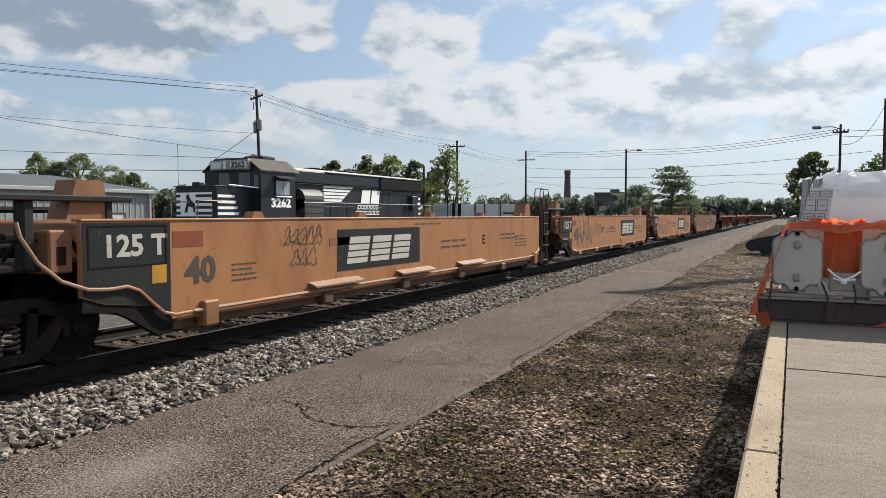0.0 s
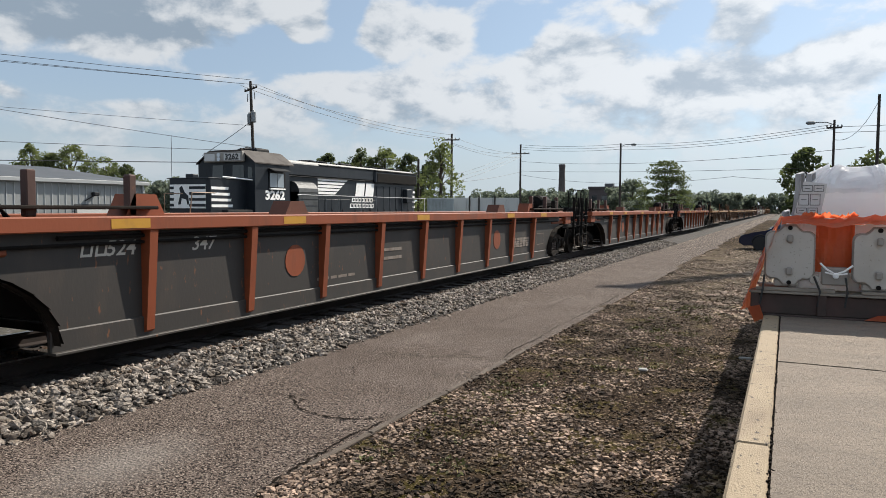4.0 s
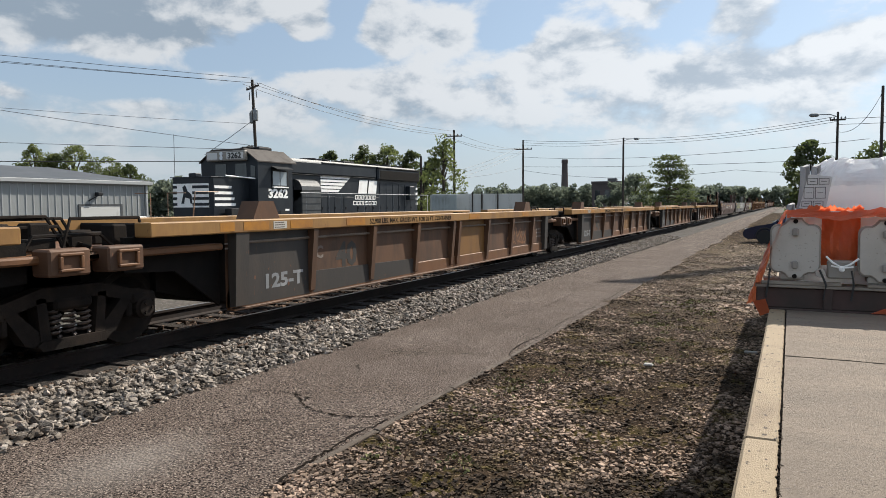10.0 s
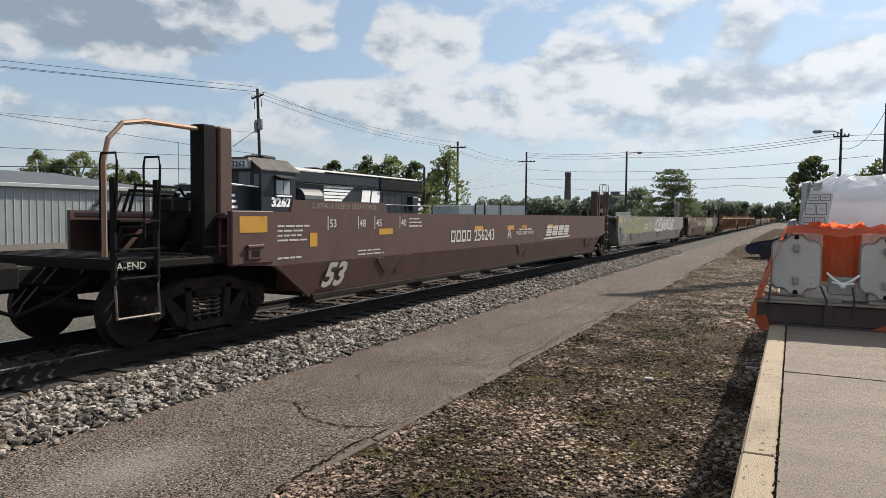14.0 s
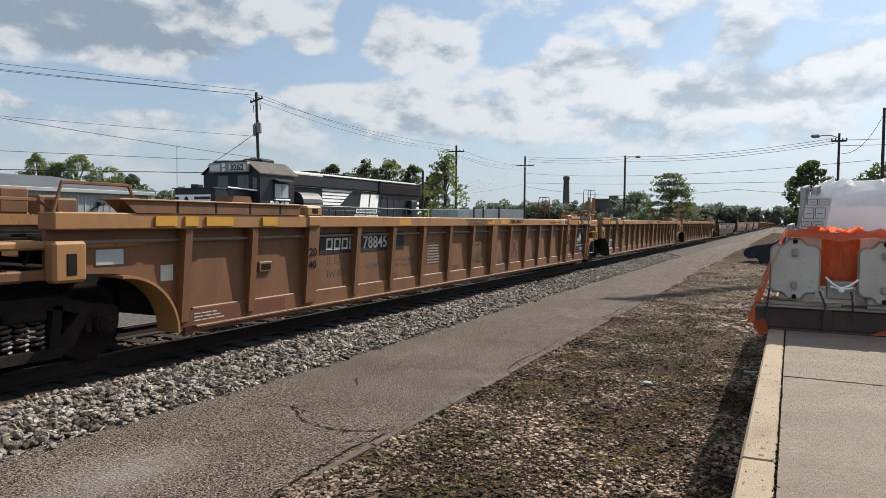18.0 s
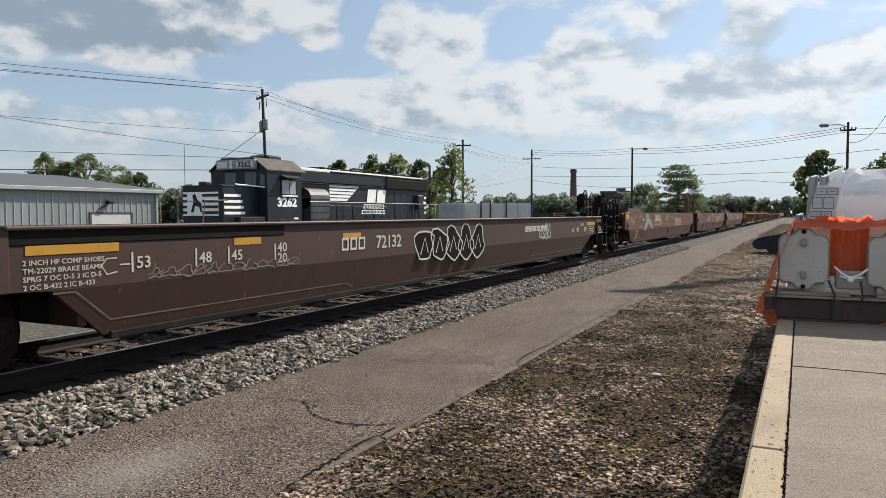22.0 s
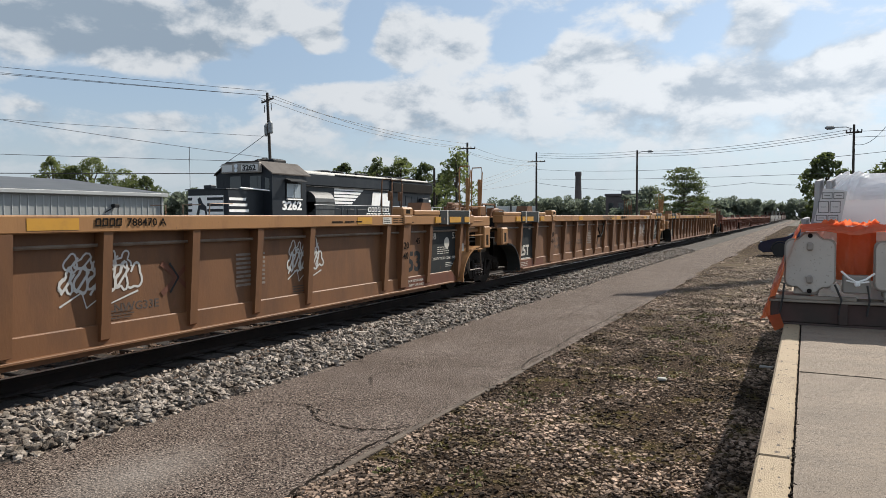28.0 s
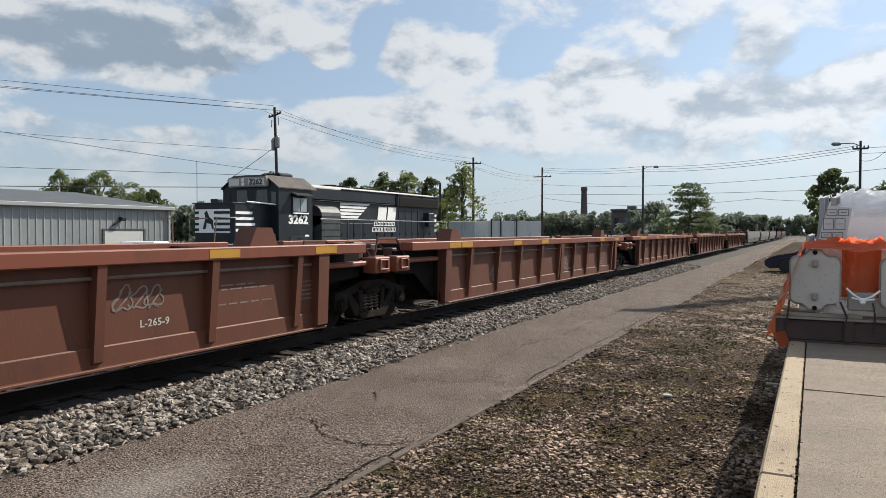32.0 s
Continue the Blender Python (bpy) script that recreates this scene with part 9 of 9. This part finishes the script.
    for k in range(5):
        z = 2.86 + 0.165 * k
        part("hood_stripe", Geo().plate([(27.5, z), (29.6 + 0.14 * k, z), (29.7 + 0.14 * k, z + 0.12), (27.5, z + 0.12)], W + 0.012, W + 0.016), "loco_white", L, "white hood stripe")
    logo_blocks(L, W + 0.026, 30.75, 2.82, 1.95, 0.70, 2, "loco_white", 0.2, rows=1)
    small = [(30.45, 2.50, 2.1, 0.22, 7), (30.35, 2.20, 2.3, 0.22, 8)]
    for y, z, w, h, n in small:
        logo_blocks(L, W + 0.026, y, z, w, h, n, "loco_white", 0.12, "marking")
    for k in range(13):
        q = 27.55 + 0.78 * k
        part("hood_door", Geo().cbox(W, W + 0.022, q, q + 0.72, deck + 0.08, 2.62 if q < 33 else 3.40, 0.008), "loco_black", L)
        part("door_latch", Geo().cbox(W + 0.02, W + 0.05, q + 0.06, q + 0.12, 2.0, 2.12, 0.008), "loco_roof", L)
    part("rear_box", Geo().cbox(0.8, 1.3, 36.3, 37.0, 2.5, 3.3, 0.03), "loco_black", L)
    part("rear_stencil", Geo().plate([(37.2, 2.8), (37.6, 2.8), (37.6, 2.95), (37.2, 2.95)], W + 0.022, W + 0.026), "loco_white", L)
    for k in range(4):
        part("rear_stripe", Geo().plate([(-0.9, 2.15 + 0.3 * k), (0.9, 2.15 + 0.3 * k), (0.9, 2.3 + 0.3 * k), (-0.9, 2.3 + 0.3 * k)], 37.96, 37.965, "y"), "loco_white", L)
        part("rear_stripe", Geo().plate([(37.7, 2.2 + 0.3 * k), (37.95, 2.2 + 0.3 * k), (37.95, 2.34 + 0.3 * k), (37.7, 2.34 + 0.3 * k)], W + 0.002, W + 0.006), "loco_white", L)
    # walkway rails
    g = Geo().pipe([(1.46, 25.6, 2.78), (1.46, 38.6, 2.78), (1.2, 39.1, 2.78)], 0.022, 6)
    part("handrail", g, "transformer", L)
    for k in range(9):
        q = 26.0 + 1.55 * k
        part("stanchion", Geo().rod((1.46, q, deck), (1.46, q, 2.78), 0.02, 6), "loco_white" if k == 8 else "transformer", L)
    for pts in ([(1.4, 18.5, deck), (1.42, 18.6, 2.75), (1.42, 19.6, 2.75)], [(0.4, 18.3, deck), (0.4, 18.3, 2.7), (1.3, 18.3, 2.7)], [(-0.5, 18.3, deck), (-0.5, 18.3, 2.7), (-1.3, 18.3, 2.7)]):
        part("front_handrail", Geo().pipe(pts, 0.022, 6), "pipe", L)
    part("step_well", Geo().cbox(1.0, 1.5, 18.0, 18.9, 0.4, deck, 0.03), "loco_black", L)
    part("coupler", Geo().cbox(-0.2, 0.2, 17.5, 18.3, 0.7, 1.1, 0.06), "steel_dark", L)
    part("battery_box", Geo().cbox(1.15, 1.5, 20.4, 22.3, deck, 2.1, 0.02), "loco_roof", L)
    # the sections of the body along the frame
    old = (18.2, 19.6, 22.4, 25.2, 25.65, 27.35, 27.5, 29.6, 30.5, 32.7, 37.95, 39.2)
    act = (20.0, 21.7, 23.9, 26.2, 27.0, 28.5, 29.1, 30.6, 32.2, 34.4, 39.2, 40.4)
    for ob in L.children_recursive:
        if ob.data.name.startswith("lettering"):
            ob.location.y = float(np.interp(ob.location.y, old, act))
            continue
        for v in ob.data.vertices:
            v.co.y = float(np.interp(v.co.y, old, act))
    # the yard track under it
    yt = thing("yard_track", "rusty yard track under the parked locomotive", "railway track", kind="structure")
    for s in (0.7525, -0.7525):
        part("rail", Geo().cbox(-21.55 + s - 0.035, -21.55 + s + 0.035, -40, 160, YARD_Z - 0.01, -0.30, 0.006), "rail_side", yt)
    pk = thing("pickup_truck", "white parked utility truck behind the locomotive", "truck", pose(-30, 25.5, YARD_Z, 0, 0, 20))
    part("body", Geo().plate([(-2.6, 0.5), (2.6, 0.5), (2.6, 1.1), (1.5, 1.15), (0.8, 1.85), (-0.6, 1.85), (-0.9, 1.15), (-2.6, 1.1)], -0.9, 0.9), "loco_white", pk)
    part("window", Geo().plate([(-0.5, 1.2), (1.2, 1.2), (0.75, 1.75), (-0.5, 1.75)], 0.9, 0.91), "glass_dark", pk)
    for q in (-1.7, 1.7):
        for sx in (-0.95, 0.75):
            part("wheel", Geo().lathe([(sx, 0.2), (sx, 0.36), (sx + 0.2, 0.36), (sx + 0.2, 0.2)], 16, "x", (0, q, 0.36)), "tyre", pk)


def build_car():
    c = thing("sedan", "dark blue parked sedan with alloy wheels", "car", pose(0.45, 38.6, -0.06, 0, 0, 80))
    prof = [(-2.35, 0.30), (2.20, 0.22), (2.40, 0.36), (2.42, 0.56), (2.30, 0.72), (1.80, 0.86), (1.15, 0.98), (0.30, 1.40), (-0.85, 1.44), (-1.75, 1.06), (-2.30, 0.98), (-2.40, 0.6)]
    g = Geo()
    ring = []
    for x, k in ((-0.9, 0.0), (-0.84, 1.0), (0.84, 1.0), (0.9, 0.0)):
        ring.append([(x * (0.86 if (z > 1.1) else 1.0), y, z) for y, z in prof])
    n = len(prof)
    vs = [p for r in ring for p in r]
    fs = [(k * n + i, k * n + (i + 1) % n, (k + 1) * n + (i + 1) % n, (k + 1) * n + i) for k in range(3) for i in range(n)] + [tuple(range(n)), tuple(range(4 * n - 1, 3 * n - 1, -1))]
    part("body", g.add(vs, fs), "car_paint", c, "glossy dark blue body")
    for s in (1, -1):
        part("side_window", Geo().plate([(-1.45, 1.06), (0.95, 1.04), (0.3, 1.36), (-0.85, 1.38)], s * 0.80, s * 0.79), "glass_dark", c)
        part("mirror", Geo().cbox(s * 0.95 - 0.1, s * 0.95 + 0.1, 0.75, 0.9, 1.02, 1.14, 0.03), "car_paint", c)
        part("headlight", Geo().cbox(s * 0.62 - 0.2, s * 0.62 + 0.2, 2.12, 2.36, 0.62, 0.74, 0.03), "lamp_glass", c)
        part("tail_light", Geo().cbox(s * 0.62 - 0.2, s * 0.62 + 0.2, -2.40, -2.3, 0.76, 0.88, 0.02), "red_mark", c)
        for q in (1.42, -1.42):
            w = part("wheel", Geo().lathe([(s * 0.93 - 0.1, 0.2), (s * 0.93 - 0.1, 0.34), (s * 0.93 - 0.02, 0.345), (s * 0.93, 0.30), (s * 0.93, 0.24)], 24, "x", (0, q, 0.34)), "tyre", c)
            g = Geo().lathe([(s * 0.945, 0.02), (s * 0.96, 0.05), (s * 0.955, 0.07)], 12, "x", (0, q, 0.34))
            for k in range(10):
                a = 0.628 * k
                g.rod((s * 0.945, q + 0.05 * math.cos(a), 0.34 + 0.05 * math.sin(a)), (s * 0.945, q + 0.235 * math.cos(a), 0.34 + 0.235 * math.sin(a)), 0.016, 5)
            part("rim", g, "alloy", w)
            ring = [(s * 0.905, q + 0.40 * math.cos(a), 0.36 + 0.40 * math.sin(a)) for a in [math.pi * k / 12 for k in range(13)]]
            part("wheel_arch", Geo().pipe(ring, 0.03, 6), "tyre", c, "black wheel-arch lip")
    part("windscreen", Geo().add([(-0.72, 1.16, 1.06), (0.72, 1.16, 1.06), (0.66, 0.42, 1.41), (-0.66, 0.42, 1.41)], [(0, 1, 2, 3)]), "glass_dark", c)


def rounded_plate(x0, x1, z0, z1, r, bumps):
    pts = []
    for cx, cz, a0 in ((x1 - r, z0 + r, -90), (x1 - r, z1 - r, 0), (x0 + r, z1 - r, 90), (x0 + r, z0 + r, 180)):
        for k in range(5):
            a = radians(a0 + 22.5 * k)
            pts.append((cx + r * math.cos(a), cz + r * math.sin(a)))
        if bumps and a0 in (0, 180):
            # a lug in the middle of the top and of the bottom edge
            mx, s = (x0 + x1) / 2, (1 if a0 == 0 else -1)
            zz = z1 if a0 == 0 else z0
            w, d = (x1 - x0) * 0.27, (z1 - z0) * 0.13
            pts += [(mx + s * w, zz), (mx + s * w * 0.72, zz + s * d * 0.35), (mx + s * w * 0.45, zz + s * d), (mx - s * w * 0.45, zz + s * d), (mx - s * w * 0.72, zz + s * d * 0.35), (mx - s * w, zz)]
    return pts


def housing(x, y, z):
    """Grey cast equipment housing with a bolted cover plate."""
    h = thing("equipment_housing", "grey cast equipment housing with a bolted rounded cover", "machine part", pose(x, y, z), "pallet load")
    part("body", Geo().cbox(0.05, 0.56, 0.10, 1.0, 0.10, 0.72, 0.06), "casting_dark", h)
    outer = rounded_plate(0.0, 0.62, 0.10, 0.76, 0.09, True)
    part("flange", Geo().plate(outer, 0.045, 0.10, "y"), "casting_dark", h)
    inner = [((p - 0.31) * 0.93 + 0.31, (q - 0.43) * 0.93 + 0.43) for p, q in outer]
    part("cover", Geo().plate(inner, 0.0, 0.05, "y"), "casting", h, "smooth grey cover plate")
    for q in (0.80, 0.06):
        part("bolt", Geo().lathe([(-0.02, 0.018), (-0.02, 0.03), (0.02, 0.032)], 10, "y", (0.31, 0, q)), "steel_dark", h)
    for q in (0.66, 0.22):
        part("lug", Geo().cbox(0.27, 0.35, -0.055, 0.0, q - 0.06, q + 0.05, 0.02), "casting_dark", h)
    part("foot", Geo().cbox(0.12, 0.42, 0.06, 0.9, 0.0, 0.10, 0.02), "casting", h)
    part("port", Geo().lathe([(0.0, 0.02), (0.0, 0.06), (0.08, 0.065)], 14, "y", (0.62, 0, 0.11)), "casting", h)
    return h


def to_scale(obs, s=0.4985, eye=Vector((0, 0, 1.92))):
    """Shrinks things towards the eye point, so that pallet and sacks have their true size on the dock."""
    seen = set()
    for ob in obs:
        ob.location = ob.location * s if ob.parent else eye + (ob.location - eye) * s
        if ob.data and ob.data.name not in seen:
            seen.add(ob.data.name)
            for v in ob.data.vertices:
                v.co *= s


def build_load():
    """The goods on the dock; drawn at double size about the eye point, then brought to scale."""
    before = set(scene.objects)
    y = 10.82
    rng = random.Random(8)
    p = thing("pallet", "weathered timber skid with dark beams", "pallet", pose(-0.44, y, 0.45))
    part("bottom_board", Geo().cbox(0, 2.6, 0.0, 0.12, 0.0, 0.03, 0.006), "beam_wood", p)
    part("front_beam", Geo().cbox(0.04, 2.6, 0.05, 0.13, 0.03, 0.30, 0.012), "beam_wood", p)
    for k in range(4):
        part("runner", Geo().cbox(0.02 + 0.82 * k, 0.13 + 0.82 * k, 0.0, 1.3, 0.03, 0.31, 0.01), "beam_wood", p)
    for k in range(6):
        part("deck_board", Geo().cbox(0.0, 2.6, 0.0 + 0.22 * k, 0.19 + 0.22 * k, 0.31, 0.345, 0.008), "pallet_wood", p)
    part("top_rail", Geo().cbox(0.08, 1.05, 0.0, 0.1, 0.348, 0.40, 0.01), "pallet_wood", p)
    part("top_rail", Geo().cbox(1.35, 2.6, 0.0, 0.1, 0.348, 0.39, 0.01), "pallet_wood", p)
    housing(-0.26, y + 0.02, 0.86)
    housing(0.79, y + 0.02, 0.84)
    # straps over the load
    for x in (-0.30, 0.40, 0.72):
        s = Geo().pipe([(x, y - 0.03, 0.62), (x + 0.03, y - 0.04, 0.82), (x + (0.05 if x < 0 else -0.05 if x < 0.5 else 0.0), y - 0.03, 1.02)], 0.014, 5)
        single("strap", s, "strap", "black tie-down strap on the pallet load", "strap", group="straps")
    # orange film: thin folded sheet, draped from the top edge over the left flank
    nu, nv = 26, 14
    v, f = [], []
    for j in range(nv):
        t = j / (nv - 1)
        for i in range(nu):
            s = i / (nu - 1)
            # left flank, from front edge backwards
            px = lerp(-0.06, -0.49, t ** 0.80) + 0.035 * math.sin(9 * s + 5 * t) * (0.3 + t) + 0.02 * rng.uniform(-1, 1)
            py = y - 0.06 * t + s * 1.25
            pz = lerp(1.80, 0.52, t) + 0.01 * rng.uniform(-1, 1)
            v.append((px, py, pz))
    for j in range(nv - 1):
        for i in range(nu - 1):
            f.append((j * nu + i, j * nu + i + 1, (j + 1) * nu + i + 1, (j + 1) * nu + i))
    o = len(v)
    nu2, nv2 = 34, 10
    for j in range(nv2):
        t = j / (nv2 - 1)
        for i in range(nu2):
            s = i / (nu2 - 1)
            px = lerp(-0.06, 2.2, s)
            crest = 1.80 + 0.02 * math.sin(17 * s) + (0.05 * rng.random() if j == 4 else 0)
            py = y + (-0.05 + 0.25 * t if t < 0.5 else 0.075 + (t - 0.5) * 2.2)
            pz = crest - (0.10 * (0.5 - t) * 2 if t < 0.5 else 0.02)
            v.append((px, py + 0.012 * rng.uniform(-1, 1), pz + 0.012 * rng.uniform(-1, 1)))
    for j in range(nv2 - 1):
        for i in range(nu2 - 1):
            f.append((o + j * nu2 + i, o + j * nu2 + i + 1, o + (j + 1) * nu2 + i + 1, o + (j + 1) * nu2 + i))
    w = thing("orange_wrap", "torn bright orange plastic film draped over the pallet load", "plastic film")
    part("draped_sheet", raw_mesh("draped_sheet", v, f), "film_orange", w)
    g = Geo()
    v, f = [], []
    nu, nv = 14, 12
    for j in range(nv):
        t = j / (nv - 1)
        for i in range(nu):
            s = i / (nu - 1)
            v.append((lerp(0.37, 0.83, s), y + 0.30 + 0.02 * math.sin(12 * s + 3 * t) + 0.01 * rng.random(), lerp(1.78, 1.06, t)))
    for j in range(nv - 1):
        for i in range(nu - 1):
            f.append((j * nu + i, j * nu + i + 1, (j + 1) * nu + i + 1, (j + 1) * nu + i))
    part("middle_sheet", raw_mesh("middle_sheet", v, f), "film_orange", w)
    g = Geo()
    for k in range(40):
        a = rng.uniform(0.15, 0.75)
        b = rng.uniform(0.05, 0.2)
        q = y + rng.uniform(0.0, 0.25)
        g.add([(a, q, 1.79), (a + b, q + 0.04, 1.79 + rng.uniform(0.0, 0.05)), (a + b * 0.6, q, 1.80 + rng.uniform(0.02, 0.09))], [(0, 1, 2)])
    part("frayed_edge", g, "film_orange", w)
    part("left_tail", Geo().add([(-0.46, y - 0.02, 0.56), (-0.30, y - 0.03, 0.60), (-0.24, y - 0.03, 0.42), (-0.36, y - 0.02, 0.36)], [(0, 1, 2, 3)]), "film_orange", w)
    part("front_tail", Geo().plate([(0.95, 0.47), (2.1, 0.47), (2.1, 0.62), (1.5, 0.58), (1.1, 0.54)], y - 0.03, y - 0.02, "y"), "film_orange", w)
    # knotted white straps between the housings
    k = thing("tied_rag", "white knotted cloth strap between the two housings", "strap")
    g = Geo().pipe([(0.42, y - 0.02, 1.20), (0.50, y - 0.04, 1.12), (0.60, y - 0.05, 1.06), (0.70, y - 0.04, 1.10), (0.80, y - 0.02, 1.18)], 0.014, 6).pipe([(0.48, y - 0.03, 1.08), (0.60, y - 0.05, 1.05), (0.74, y - 0.03, 1.07)], 0.012, 6)
    g.cbox(0.57, 0.64, y - 0.07, y - 0.02, 1.0, 1.08, 0.02)
    part("cloth", g, "knot_white", k)
    part("dark_box", Geo().cbox(0.44, 0.76, y + 0.05, y + 0.25, 0.90, 1.14, 0.02), "casting_dark", k)
    # bulk sacks behind
    for n, (x, yy, w, h, lab) in enumerate(((0.03, y + 0.45, 1.75, 1.72, "large white woven bulk sack with clear film over its top"), (-0.14, y + 1.75, 1.1, 1.25, "white bulk sack standing behind the wrapped load"))):
        s = thing("bulk_sack", lab, "sack", pose(x, yy, 0.80 if n < 1 else 0.70), "bulk sacks")
        vs, fs, nu, nv = [], [], 40, 16
        for j in range(nv):
            t = j / (nv - 1)
            z = h * t
            k = 1.0 + 0.04 * math.sin(math.pi * t) - (0.0 if t < 0.45 else 0.22 * min(1.0, (t - 0.45) / 0.33)) - (0.0 if t < 0.8 else 1.1 * (t - 0.8) ** 1.4 * 4)
            for i in range(nu):
                a = 2 * math.pi * i / nu
                e = 0.32
                cx = math.copysign(abs(math.cos(a)) ** e, math.cos(a)) * w / 2
                cy = math.copysign(abs(math.sin(a)) ** e, math.sin(a)) * w / 2
                wob = 1 + 0.015 * math.sin(7 * a + 5 * t) + 0.01 * math.sin(15 * a)
                vs.append((w / 2 + cx * k * wob, w / 2 + cy * k * wob, z))
        for j in range(nv - 1):
            for i in range(nu):
                fs.append((j * nu + i, j * nu + (i + 1) % nu, (j + 1) * nu + (i + 1) % nu, (j + 1) * nu + i))
        fs += [tuple(range(nu)), tuple(range(nu * nv - 1, nu * (nv - 1) - 1, -1))]
        part("bag", Geo().add(vs, fs), "sack", s)
        if n < 1:
            v2, f2 = [], []
            nu = 120
            for j in range(7):
                t = j / 6
                for i in range(nu):
                    a = 2 * math.pi * i / nu
                    rr = (w / 2 + 0.015) * 0.82 * (1 - 0.42 * t ** 2.2)
                    e = 0.42
                    cx = math.copysign(abs(math.cos(a)) ** e, math.cos(a)) * rr
                    cy = math.copysign(abs(math.sin(a)) ** e, math.sin(a)) * rr
                    fold = (0.035 * math.sin(13 * a + n) + 0.025 * math.sin(31 * a + 3 * t) + 0.02 * rng.uniform(-1, 1)) * (0.25 + t)
                    v2.append((w / 2 + cx * (1 + fold), w / 2 + cy * (1 + fold), h * 0.78 + t * h * 0.22 + 0.03 * math.sin(9 * a) * t + 0.012 * rng.uniform(-1, 1)))
            for j in range(6):
                for i in range(nu):
                    f2.append((j * nu + i, j * nu + (i + 1) % nu, (j + 1) * nu + (i + 1) % nu, (j + 1) * nu + i))
            f2.append(tuple(range(6 * nu, 7 * nu)))
            part("film_cap", Geo().add(v2, f2), "sack_film", s, "crinkled clear film cap")
        for q in (0.10, 0.24, w - 0.16):
            part("lift_loop", Geo().pipe([(q - 0.04, 0.14, h * 0.55), (q, 0.20, h * 0.80), (q, 0.22, h * 0.93), (q + 0.05, 0.32, h * 0.95), (q + 0.06, 0.38, h * 0.75)], 0.04, 5), "webbing", s)
        if n == 0:
            tag = part("paper_tag", Geo().plate([(0.06, 1.04), (0.38, 0.98), (0.46, 1.46), (0.17, 1.50)], -0.05, -0.045, "y"), "paper", s, "white printed instruction sheet")
            g = Geo()
            for r0, (za, zb) in enumerate(((1.36, 1.44), (1.17, 1.32), (1.06, 1.13))):
                for c0 in range(2):
                    xa = 0.09 + 0.14 * c0 + (za - 1.05) * 0.22
                    for e in ([(xa, za), (xa + 0.12, za)], [(xa, zb), (xa + 0.12, zb)], [(xa, za), (xa, zb)], [(xa + 0.12, za), (xa + 0.12, zb)], [(xa + 0.03, (za + zb) / 2), (xa + 0.09, (za + zb) / 2)]):
                        (a, b), (c, d) = e
                        g.box(min(a, c) - 0.004, max(a, c) + 0.004, -0.056, -0.051, min(b, d) - 0.004, max(b, d) + 0.004)
            part("printing", g, "ink", tag)
    # what carries the sacks: a second skid right behind
    p2 = thing("pallet", "timber pallet under the bulk sacks", "pallet", pose(0.0, y + 1.35, 0.45))
    for k in range(3):
        part("runner", Geo().cbox(0.0 + 1.0 * k, 0.1 + 1.0 * k, 0, 1.6, 0, 0.22, 0.01), "beam_wood", p2)
    for k in range(8):
        part("deck_board", Geo().cbox(-0.1, 2.3, 0.2 * k, 0.17 + 0.2 * k, 0.22, 0.25, 0.006), "pallet_wood", p2)
    to_scale([ob for ob in scene.objects if ob not in before])


def build_small():
    rng = random.Random(2)
    single("marker_flag", Geo().rod((-5.75, 3.42, 0.08), (-5.75, 3.42, 0.26), 0.008, 5).plate([(-5.75, 0.18), (-5.68, 0.20), (-5.68, 0.27), (-5.75, 0.26)], 3.41, 3.43, "y"), "flag_red", "small red marker flag stuck in the ballast", "flag")
    single("litter", Geo().cbox(-0.52, -0.36, 10.2, 10.26, -0.06, -0.03, 0.008), "debris", "pale flattened litter on the gravel beside the dock", "litter")
    single("litter", Geo().cbox(-1.56, -1.45, 8.75, 8.85, -0.03, 0.0, 0.01), "debris", "pale scrap of litter on the soil", "litter")
    cs, rs = [], []
    for k in range(64):
        x, y = rng.uniform(-2.3, -1.2), rng.uniform(8.5, 15)
        if rng.random() < 0.3:
            x, y = rng.uniform(-2.9, -1.9), rng.uniform(4.5, 8)
        cs.append((x, y, 0.0))
        rs.append(rng.uniform(0.06, 0.2))
    single("weeds", leaf_mesh("weeds", cs, rs, 26, 0.020, 5, "weed", 0.25), "weed", "low green weeds and moss creeping over the gravel", "weeds", "stuff")


build_ground()
build_track()
build_dock()
build_warehouse()
build_far_buildings()
build_loco()
build_lines()
build_trees()
build_car()
build_load()
build_train()
build_small()
build_stones()
motions()
